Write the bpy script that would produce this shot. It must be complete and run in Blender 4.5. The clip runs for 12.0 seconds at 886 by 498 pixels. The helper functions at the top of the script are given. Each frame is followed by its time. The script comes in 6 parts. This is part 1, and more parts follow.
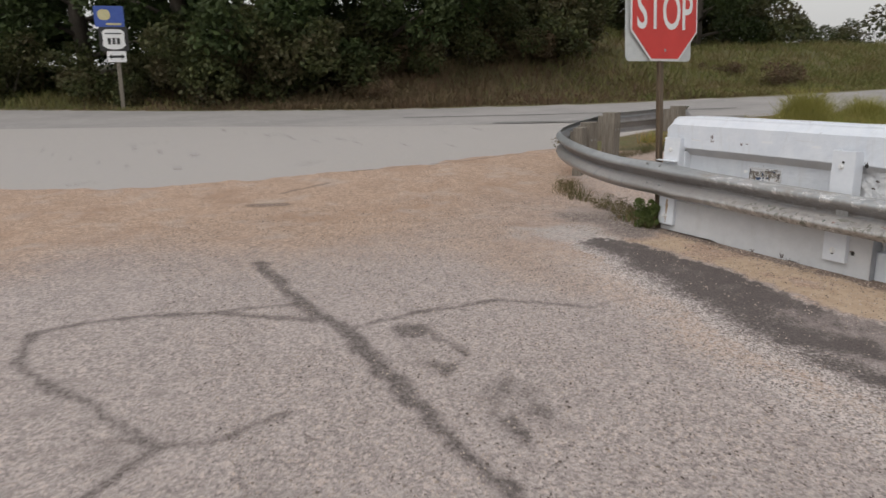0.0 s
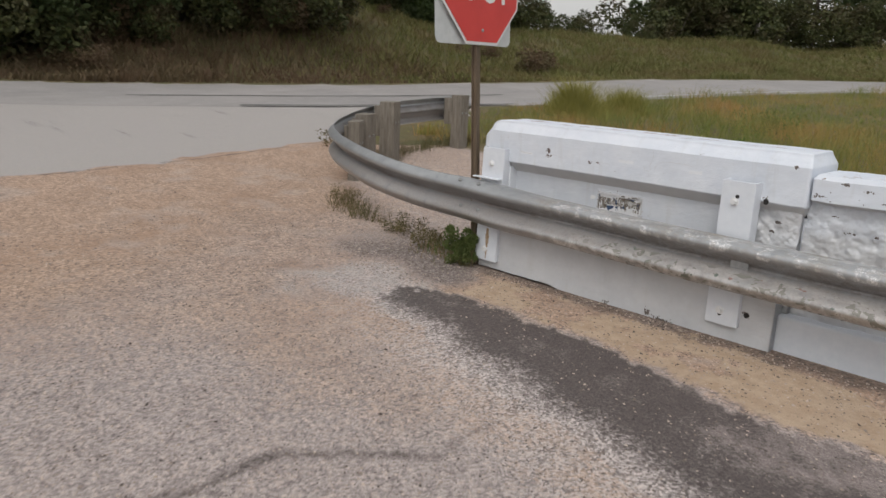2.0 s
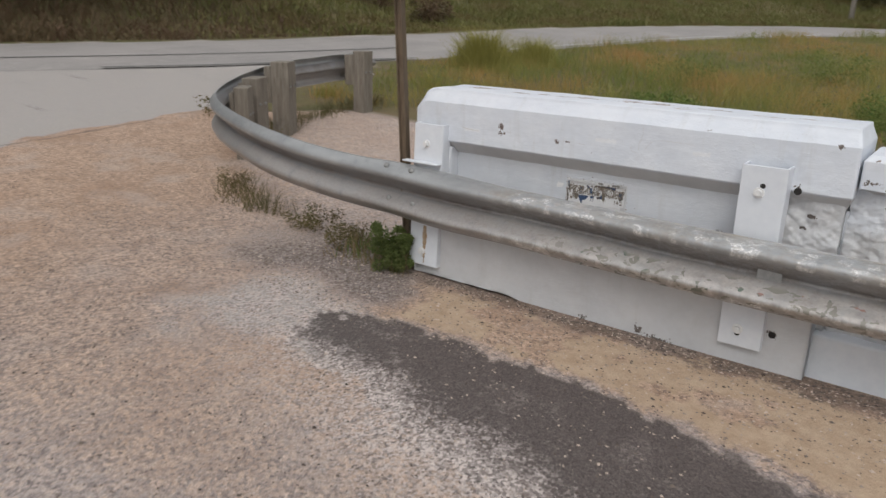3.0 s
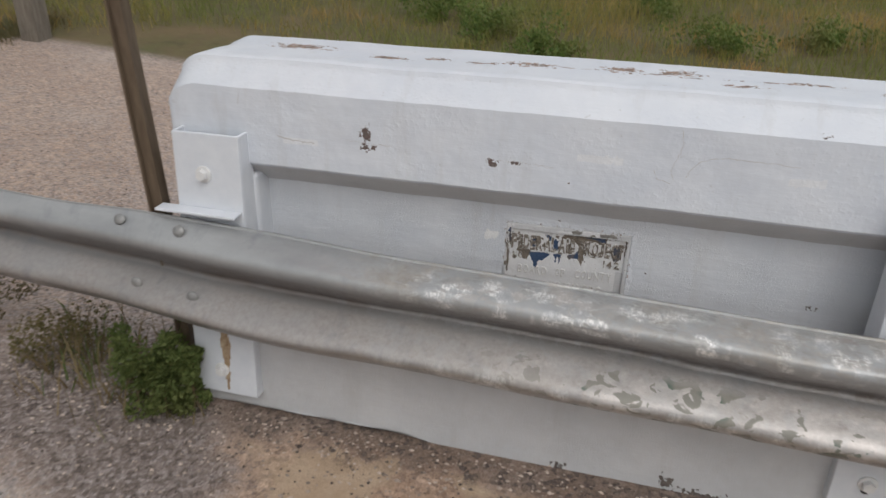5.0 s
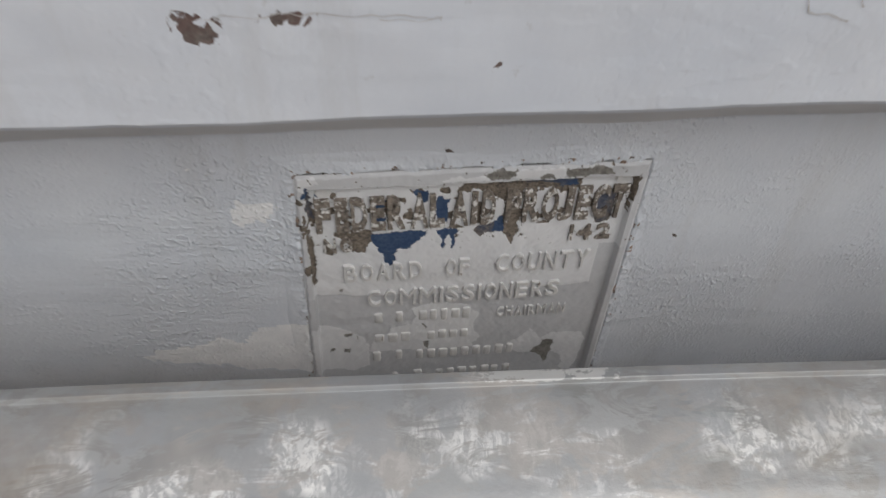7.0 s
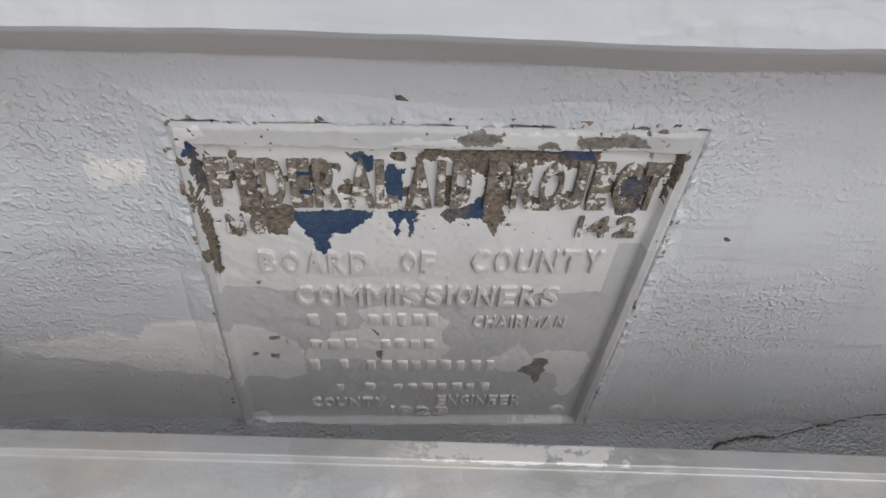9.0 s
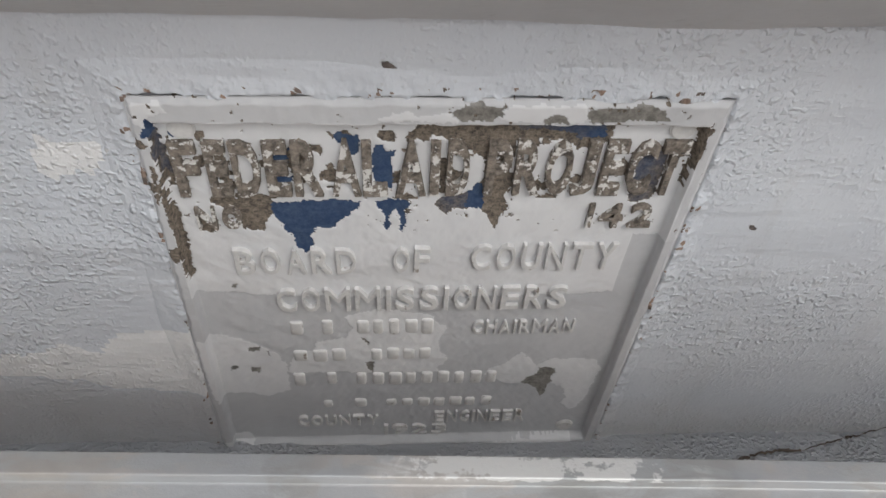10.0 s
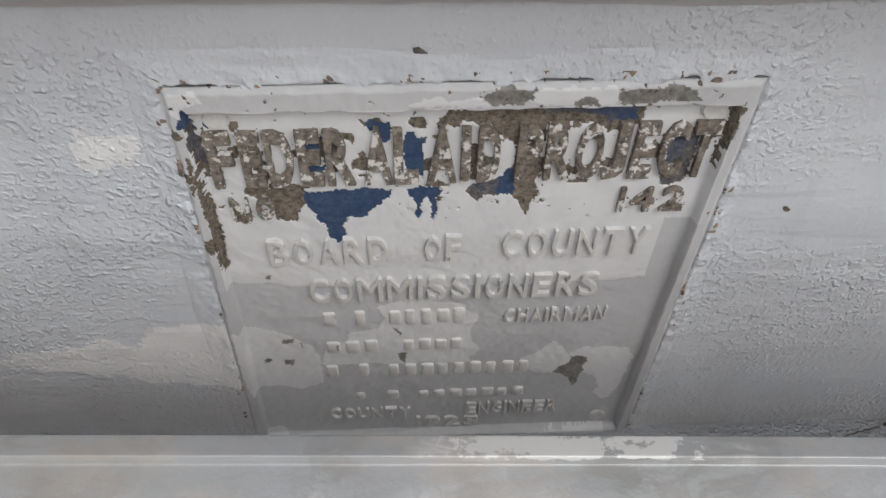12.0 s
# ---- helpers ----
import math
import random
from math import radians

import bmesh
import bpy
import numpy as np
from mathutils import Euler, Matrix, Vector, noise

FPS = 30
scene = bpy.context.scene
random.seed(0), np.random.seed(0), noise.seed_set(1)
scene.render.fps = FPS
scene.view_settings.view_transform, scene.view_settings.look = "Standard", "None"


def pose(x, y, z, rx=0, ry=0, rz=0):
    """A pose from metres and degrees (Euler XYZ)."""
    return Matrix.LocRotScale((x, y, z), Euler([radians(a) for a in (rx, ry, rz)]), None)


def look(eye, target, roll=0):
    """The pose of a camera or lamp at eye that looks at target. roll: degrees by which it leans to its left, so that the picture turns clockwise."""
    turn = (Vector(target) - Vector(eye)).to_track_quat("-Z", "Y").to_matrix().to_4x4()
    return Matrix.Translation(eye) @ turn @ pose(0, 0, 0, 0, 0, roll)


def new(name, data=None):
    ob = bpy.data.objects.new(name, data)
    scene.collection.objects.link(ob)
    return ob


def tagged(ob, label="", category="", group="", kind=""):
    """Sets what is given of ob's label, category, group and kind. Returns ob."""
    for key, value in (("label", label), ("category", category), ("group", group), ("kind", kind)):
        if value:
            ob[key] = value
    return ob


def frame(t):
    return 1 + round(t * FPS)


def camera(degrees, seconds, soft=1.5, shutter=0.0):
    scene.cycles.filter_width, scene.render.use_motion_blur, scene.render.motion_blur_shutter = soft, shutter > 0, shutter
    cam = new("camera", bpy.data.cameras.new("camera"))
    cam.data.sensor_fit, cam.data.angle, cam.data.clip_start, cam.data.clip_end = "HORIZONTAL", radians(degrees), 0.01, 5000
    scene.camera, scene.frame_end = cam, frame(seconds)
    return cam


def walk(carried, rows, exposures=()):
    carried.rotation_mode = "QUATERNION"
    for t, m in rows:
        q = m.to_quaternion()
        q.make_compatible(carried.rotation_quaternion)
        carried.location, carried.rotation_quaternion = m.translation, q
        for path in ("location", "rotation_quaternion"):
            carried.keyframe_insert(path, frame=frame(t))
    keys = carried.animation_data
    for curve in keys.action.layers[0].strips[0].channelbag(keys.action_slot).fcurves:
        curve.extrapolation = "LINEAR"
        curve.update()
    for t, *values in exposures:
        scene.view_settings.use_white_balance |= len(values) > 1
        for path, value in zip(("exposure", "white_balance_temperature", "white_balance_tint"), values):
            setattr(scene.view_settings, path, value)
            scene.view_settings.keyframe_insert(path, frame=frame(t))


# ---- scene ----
cam = camera(61.6, 12.0, shutter=0.3)
PATH = [
    (0, (1.225, 1.227, 1.447), (-0.533, 2.074, 1.009), -0.5),
    (0.5, (0.686, 1.335, 1.444), (-0.97, 2.363, 0.994), -0.2),
    (1, (0.227, 1.663, 1.407), (-1.26, 2.913, 0.935), 1.2),
    (1.5, (-0.252, 1.991, 1.426), (-1.702, 3.293, 0.976), 1.6),
    (2, (-0.714, 2.241, 1.512), (-2.076, 3.62, 1.019), 2.3),
    (2.5, (-1.18, 2.618, 1.536), (-2.439, 4.064, 0.969), 1.8),
    (3, (-1.675, 2.958, 1.512), (-2.802, 4.495, 0.907), 1.5),
    (3.2, (-1.85, 3.083, 1.55), (-2.902, 4.659, 0.91), 1.0),
    (4.8, (-3.058, 4.39, 1.516), (-3.549, 6.144, 0.688), 1.9),
    (5, (-3.128, 4.582, 1.521), (-3.574, 6.326, 0.65), 1.3),
    (5.5, (-3.302, 5.005, 1.474), (-3.544, 6.716, 0.468), 1.4),
    (6, (-3.355, 5.39, 1.369), (-3.395, 7.033, 0.229), 2.1),
    (6.5, (-3.323, 5.714, 1.252), (-3.292, 7.248, -0.031), 1.8),
    (7, (-3.348, 5.907, 1.144), (-3.173, 7.29, -0.29), 2.4),
    (7.2, (-3.336, 5.952, 1.104), (-3.131, 7.301, -0.358), 3.4),
    (8.8, (-3.277, 6.07, 1.01), (-3.169, 7.364, -0.51), 4.5),
    (9, (-3.278, 6.078, 1.008), (-3.168, 7.364, -0.52), 4.6),
    (9.5, (-3.271, 6.09, 0.981), (-3.175, 7.397, -0.53), 3.0),
    (10, (-3.276, 6.098, 0.953), (-3.15, 7.434, -0.53), 4.0),
    (10.5, (-3.279, 6.097, 0.947), (-3.177, 7.438, -0.534), 2.8),
    (11, (-3.279, 6.093, 0.949), (-3.196, 7.433, -0.533), 2.1),
    (11.5, (-3.279, 6.09, 0.949), (-3.208, 7.434, -0.531), 1.7),
    (12, (-3.283, 6.089, 0.947), (-3.214, 7.435, -0.531), 1.1),
]
walk(cam, [(t, look(eye, target, roll)) for t, eye, target, roll in PATH], [(0, -0.42), (3, -0.42), (5, -0.58), (5.5, -0.69), (6.5, -0.78), (7.2, -0.6), (9, -0.27), (12, -0.27)])

# ---- light ----
world = bpy.data.worlds.new("overcast_sky")
scene.world = world
world.use_nodes = True
wn, wl = world.node_tree.nodes, world.node_tree.links
sky = wn.new("ShaderNodeTexSky")
sky.sky_type = "NISHITA"
sky.sun_disc = False
sky.sun_elevation = radians(51)
sky.sun_rotation = radians(150)
sky.dust_density = 6.0
sky.air_density = 1.5
grey = wn.new("ShaderNodeHueSaturation")
grey.inputs["Saturation"].default_value = 0.46
wl.new(sky.outputs[0], grey.inputs["Color"])
cloud = wn.new("ShaderNodeMix")
cloud.data_type = "RGBA"
cloud.inputs["Factor"].default_value = 0.55
cloud.inputs[7].default_value = (8.2, 8.15, 8.15, 1)
wl.new(grey.outputs[0], cloud.inputs[6])
wl.new(cloud.outputs[2], wn["Background"].inputs["Color"])
wn["Background"].inputs["Strength"].default_value = 0.15
sun_data = bpy.data.lights.new("sun", "SUN")
sun_data.energy = 1.1
sun_data.angle = radians(30)
sun_data.color = (1.0, 0.995, 0.985)
sun = new("sun", sun_data)
sun.matrix_world = look((8, -13.5, 19.4), (0, 0, 0))
scene.view_settings.exposure = 0.0


# ---- small tools ----
def vnoise(x, y, scale, seed=0):
    """Smooth value noise 0..1 on arrays."""
    x, y = np.asarray(x, float) * scale, np.asarray(y, float) * scale
    xi, yi = np.floor(x).astype(np.int64), np.floor(y).astype(np.int64)
    fx, fy = x - xi, y - yi
    fx, fy = fx * fx * (3 - 2 * fx), fy * fy * (3 - 2 * fy)

    def h(a, b):
        n = (a * 374761393 + b * 668265263 + seed * 974634777) & 0xFFFFFFFF
        n = ((n ^ (n >> 13)) * 1274126177) & 0xFFFFFFFF
        return ((n ^ (n >> 16)) & 0xFFFF) / 65535.0

    a, b, c, d = h(xi, yi), h(xi + 1, yi), h(xi, yi + 1), h(xi + 1, yi + 1)
    return (a * (1 - fx) + b * fx) * (1 - fy) + (c * (1 - fx) + d * fx) * fy


def fbm(x, y, scale, seed=0, octaves=4):
    total, amp, s = 0.0, 0.5, scale
    for i in range(octaves):
        total = total + amp * vnoise(x, y, s, seed + i)
        amp, s = amp * 0.5, s * 2.1
    return total / (1 - 0.5 ** octaves)


def smooth(a, b, v):
    t = np.clip((np.asarray(v, float) - a) / (b - a), 0, 1)
    return t * t * (3 - 2 * t)


def inside(x, y, poly):
    """Which of the points lie in the polygon."""
    res = np.zeros(np.shape(x), bool)
    n = len(poly)
    for i in range(n):
        (x1, y1), (x2, y2) = poly[i], poly[(i + 1) % n]
        if y1 == y2:
            continue
        cond = (y1 > y) != (y2 > y)
        res ^= cond & (x < (x2 - x1) * (y - y1) / (y2 - y1) + x1)
    return res


def line_distance(x, y, pts):
    best = np.full(np.shape(x), 1e9)
    for (x1, y1), (x2, y2) in zip(pts, pts[1:]):
        dx, dy = x2 - x1, y2 - y1
        t = np.clip(((x - x1) * dx + (y - y1) * dy) / (dx * dx + dy * dy), 0, 1)
        best = np.minimum(best, np.hypot(x - x1 - t * dx, y - y1 - t * dy))
    return best


def grid_faces(nu, nv, closed=False):
    i = np.arange(nu - 1)[:, None]
    j = np.arange(nv if closed else nv - 1)[None, :]
    k = (j + 1) % nv
    q = np.stack(np.broadcast_arrays(i * nv + j, i * nv + k, (i + 1) * nv + k, (i + 1) * nv + j), -1)
    return q.reshape(-1, 4)


def mesh_of(name, verts, faces, material=None, soft=False, attrs=None):
    me = bpy.data.meshes.new(name)
    verts = np.asarray(verts, float)
    if isinstance(faces, np.ndarray):
        faces = faces.tolist()
    me.from_pydata(verts.tolist(), [], faces)
    if material:
        me.materials.append(material)
    if soft:
        me.polygons.foreach_set("use_smooth", np.ones(len(me.polygons), bool))
    for key, values in (attrs or {}).items():
        a = me.attributes.new(key, "FLOAT", "POINT")
        a.data.foreach_set("value", np.asarray(values, np.float32).ravel())
    me.update()
    return me


def from_bm(name, bm, material=None, soft=False):
    me = bpy.data.meshes.new(name)
    bm.to_mesh(me)
    bm.free()
    if material:
        me.materials.append(material)
    if soft:
        me.polygons.foreach_set("use_smooth", np.ones(len(me.polygons), bool))
    return me


def part(name, me, parent, label="", m=None):
    ob = new(name, me)
    ob.parent = parent
    if m is not None:
        ob.matrix_basis = m
    if label:
        tagged(ob, label)
    return ob


def thing(name, label, category, m=None, group="", kind=""):
    ob = new(name)
    ob.empty_display_size = 0.2
    if m is not None:
        ob.matrix_basis = m
    return tagged(ob, label, category, group, kind)


def box_bm(size, at=(0, 0, 0), bevel=0.004, segments=2, bm=None):
    own = bmesh.new()
    bmesh.ops.create_cube(own, size=1.0)
    bmesh.ops.scale(own, vec=size, verts=own.verts)
    if bevel:
        bmesh.ops.bevel(own, geom=own.edges[:], offset=bevel, segments=segments, affect="EDGES", profile=0.5)
    bmesh.ops.translate(own, vec=at, verts=own.verts)
    if bm is None:
        return own
    tmp = bpy.data.meshes.new("tmp")
    own.to_mesh(tmp)
    own.free()
    bm.from_mesh(tmp)
    bpy.data.meshes.remove(tmp)
    return bm


def bolt_bm(radius, height, axis_m, washer=True):
    """A hexagon bolt head on a washer, along +z of axis_m."""
    bm = bmesh.new()
    if washer:
        bmesh.ops.create_cone(bm, cap_ends=True, segments=20, radius1=radius * 1.5, radius2=radius * 1.45, depth=height * 0.25)
        bmesh.ops.translate(bm, vec=(0, 0, height * 0.125), verts=bm.verts)
    g = bmesh.ops.create_cone(bm, cap_ends=True, segments=6, radius1=radius, radius2=radius * 0.92, depth=height * 0.8)
    bmesh.ops.translate(bm, vec=(0, 0, height * 0.6), verts=g["verts"])
    bmesh.ops.transform(bm, matrix=axis_m, verts=bm.verts)
    return bm


def tube(points, radii, sides=8, cap=True):
    """Tapered tube along points, as verts and faces."""
    verts, pts = [], [Vector(p) for p in points]
    for i, p in enumerate(pts):
        d = (pts[min(i + 1, len(pts) - 1)] - pts[max(i - 1, 0)]).normalized()
        q = d.to_track_quat("Z", "Y")
        for k in range(sides):
            a = 2 * math.pi * k / sides
            verts.append(p + q @ Vector((math.cos(a) * radii[i], math.sin(a) * radii[i], 0)))
    faces = grid_faces(len(pts), sides, True).tolist()
    if cap:
        faces.append(list(range((len(pts) - 1) * sides, len(pts) * sides)))
        faces.append(list(range(sides))[::-1])
    return verts, faces


# ---- materials ----
class Nodes:
    """Short-hand for building one node material."""

    def __init__(self, name):
        self.mat = bpy.data.materials.new(name)
        self.mat.use_nodes = True
        self.t = self.mat.node_tree
        self.bsdf = self.t.nodes["Principled BSDF"]
        self.pos = self.node("ShaderNodeTexCoord").outputs["Object"]

    def node(self, kind, **sets):
        n = self.t.nodes.new(kind)
        for k, v in sets.items():
            if k == "operation":
                n.operation = v
            elif k == "feature":
                n.feature = v
            elif k == "blend_type":
                n.blend_type = v
            elif k == "data_type":
                n.data_type = v
        return n

    def put(self, socket, value):
        if isinstance(value, bpy.types.NodeSocket):
            self.t.links.new(value, socket)
        elif isinstance(value, tuple) and len(value) == 3 and socket.type == "RGBA":
            socket.default_value = (*value, 1)
        else:
            socket.default_value = value

    def noise(self, scale, detail=4, rough=0.6, pos=None, distortion=0.0):
        n = self.node("ShaderNodeTexNoise")
        self.put(n.inputs["Vector"], pos or self.pos)
        for k, v in (("Scale", scale), ("Detail", detail), ("Roughness", rough), ("Distortion", distortion)):
            n.inputs[k].default_value = v
        return n.outputs["Fac"]

    def cells(self, scale, out="Color", feature="F1", pos=None):
        n = self.node("ShaderNodeTexVoronoi", feature=feature)
        self.put(n.inputs["Vector"], pos or self.pos)
        n.inputs["Scale"].default_value = scale
        return n.outputs[out]

    def stretch(self, sx, sy, sz):
        n = self.node("ShaderNodeMapping")
        self.put(n.inputs["Vector"], self.pos)
        n.inputs["Scale"].default_value = (sx, sy, sz)
        return n.outputs[0]

    def math(self, op, a, b=0.0, c=None):
        n = self.node("ShaderNodeMath", operation=op)
        self.put(n.inputs[0], a)
        self.put(n.inputs[1], b)
        if c is not None:
            self.put(n.inputs[2], c)
        return n.outputs[0]

    def remap(self, v, a, b, c=0.0, d=1.0):
        n = self.node("ShaderNodeMapRange")
        self.put(n.inputs["Value"], v)
        for k, x in zip(("From Min", "From Max", "To Min", "To Max"), (a, b, c, d)):
            n.inputs[k].default_value = x
        return n.outputs[0]

    def mix(self, f, a, b, mode="MIX"):
        n = self.node("ShaderNodeMix", data_type="RGBA", blend_type=mode)
        self.put(n.inputs["Factor"], f)
        self.put(n.inputs["A"] if n.inputs["A"].type == "RGBA" else n.inputs[6], a)
        self.put(n.inputs[7], b)
        return n.outputs[2]

    def attr(self, name):
        n = self.node("ShaderNodeAttribute")
        n.attribute_name = name
        return n.outputs["Fac"]

    def random(self):
        return self.node("ShaderNodeNewGeometry").outputs["Random Per Island"]

    def object_random(self):
        return self.node("ShaderNodeObjectInfo").outputs["Random"]

    def done(self, color, rough=0.7, metal=0.0, bump=None, strength=0.3, distance=0.01, spec=None):
        self.put(self.bsdf.inputs["Base Color"], color)
        self.put(self.bsdf.inputs["Roughness"], rough)
        self.put(self.bsdf.inputs["Metallic"], metal)
        if spec is not None:
            self.bsdf.inputs["Specular IOR Level"].default_value = spec
        if bump is not None:
            b = self.node("ShaderNodeBump")
            b.inputs["Strength"].default_value = strength
            b.inputs["Distance"].default_value = distance
            self.put(b.inputs["Height"], bump)
            self.t.links.new(b.outputs[0], self.bsdf.inputs["Normal"])
        return self.mat


def ground_material():
    n = Nodes("chip_seal_and_sand")
    sand, dark, pale, soil = n.attr("sand"), n.attr("dark"), n.attr("pale"), n.attr("soil")
    chips = n.node("ShaderNodeSeparateColor")
    n.put(chips.inputs[0], n.cells(62))
    chip = chips.outputs[0]
    fine = n.noise(60, 5, 0.75)
    broad = n.noise(1.3, 5, 0.6)
    patchy = n.noise(9, 4, 0.65)
    gsep0 = n.node("ShaderNodeSeparateColor")
    n.put(gsep0.inputs[0], n.cells(170))
    mixed = n.math("ADD", n.math("MULTIPLY", chip, 0.6), n.math("MULTIPLY", gsep0.outputs[2], 0.4))
    stone = n.mix(n.math("POWER", mixed, 1.25), (0.075, 0.06, 0.056), (0.76, 0.655, 0.615))
    stone = n.mix(n.remap(fine, 0.3, 0.7, 0.0, 0.3), stone, (0.30, 0.25, 0.236))
    stone = n.mix(n.remap(broad, 0.35, 0.7, 0.0, 0.3), stone, (0.40, 0.34, 0.32))
    blotch = n.noise(4.5, 5, 0.7, distortion=0.6)
    stone = n.mix(n.remap(blotch, 0.5, 0.72, 0.0, 0.5), stone, (0.205, 0.166, 0.155))
    coarse = n.attr("coarse")
    gsep = n.node("ShaderNodeSeparateColor")
    n.put(gsep.inputs[0], n.cells(95))
    grains = gsep.outputs[1]
    stone = n.mix(n.math("MULTIPLY", coarse, 0.9), stone, n.mix(n.remap(n.math("ADD", n.math("MULTIPLY", grains, 0.7), n.math("MULTIPLY", fine, 0.7)), 0.3, 0.95), (0.085, 0.072, 0.068), (0.72, 0.64, 0.605)))
    worn = n.mix(n.remap(fine, 0.35, 0.65, 0.0, 1.0), (0.35, 0.33, 0.316), (0.455, 0.43, 0.412))
    base = n.mix(pale, stone, worn)
    grit = n.mix(n.math("POWER", mixed, 1.3), (0.13, 0.082, 0.056), (0.76, 0.56, 0.43))
    grit = n.mix(n.remap(patchy, 0.35, 0.7, 0.1, 0.6), grit, (0.485, 0.34, 0.245))
    grit = n.mix(n.remap(broad, 0.5, 0.72, 0.0, 0.65), grit, (0.33, 0.207, 0.138))
    grit = n.mix(n.remap(blotch, 0.52, 0.7, 0.0, 0.45), grit, (0.25, 0.165, 0.115))
    grit = n.mix(n.remap(n.noise(2.3, 4, 0.6), 0.52, 0.68, 0.0, 0.5), grit, (0.47, 0.39, 0.34))
    edge = n.math("ADD", sand, n.math("MULTIPLY", n.math("SUBTRACT", fine, 0.5), 1.1))
    edge = n.math("ADD", edge, n.math("MULTIPLY", n.math("SUBTRACT", chip, 0.5), 0.5))
    base = n.mix(n.remap(edge, 0.1, 1.0), base, grit)
    silted = n.math("ADD", n.attr("silt"), n.math("MULTIPLY", n.math("SUBTRACT", fine, 0.5), 0.9))
    base = n.mix(n.remap(silted, 0.35, 0.75, 0.0, 0.85), base, n.mix(n.remap(patchy, 0.35, 0.7), (0.43, 0.315, 0.215), (0.54, 0.42, 0.305)))
    tar = n.mix(n.remap(n.math("ADD", n.math("MULTIPLY", fine, 0.6), n.math("MULTIPLY", gsep0.outputs[1], 0.4)), 0.3, 0.75), (0.042, 0.035, 0.033), (0.128, 0.105, 0.099))
    tedge = n.math("ADD", dark, n.math("ADD", n.math("MULTIPLY", n.math("SUBTRACT", fine, 0.5), 0.8), n.math("MULTIPLY", n.math("SUBTRACT", chip, 0.5), 0.45)))
    base = n.mix(n.remap(tedge, 0.3, 0.85, 0.0, 0.9), base, tar)
    earth = n.mix(n.remap(patchy, 0.3, 0.7), (0.10, 0.085, 0.045), (0.13, 0.13, 0.05))
    earth = n.mix(n.remap(broad, 0.45, 0.7, 0.0, 0.7), earth, (0.19, 0.13, 0.075))
    sedge = n.math("ADD", soil, n.math("MULTIPLY", n.math("SUBTRACT", fine, 0.5), 0.5))
    base = n.mix(n.remap(sedge, 0.3, 0.7), base, earth)
    h = n.math("ADD", n.math("MULTIPLY", chip, 0.6), fine)
    return n.done(base, n.remap(fine, 0.2, 0.8, 0.75, 0.98), bump=h, strength=0.8, distance=0.011, spec=0.3)


def asphalt_material():
    n = Nodes("worn_asphalt")
    fine, broad = n.noise(45, 5, 0.75), n.noise(0.6, 6, 0.62)
    streak = n.noise(1.0, 5, 0.6, n.stretch(1.2, 0.12, 1))
    c = n.mix(n.remap(fine, 0.3, 0.7), (0.22, 0.21, 0.205), (0.33, 0.315, 0.305))
    c = n.mix(n.remap(broad, 0.35, 0.7, 0.0, 0.5), c, (0.40, 0.37, 0.355))
    c = n.mix(n.remap(streak, 0.5, 0.8, 0.0, 0.5), c, (0.20, 0.19, 0.185))
    c = n.mix(n.remap(n.noise(3.5, 5, 0.7), 0.55, 0.75, 0.0, 0.4), c, (0.42, 0.40, 0.385))
    return n.done(c, 0.85, bump=fine, strength=0.3, distance=0.006, spec=0.3)


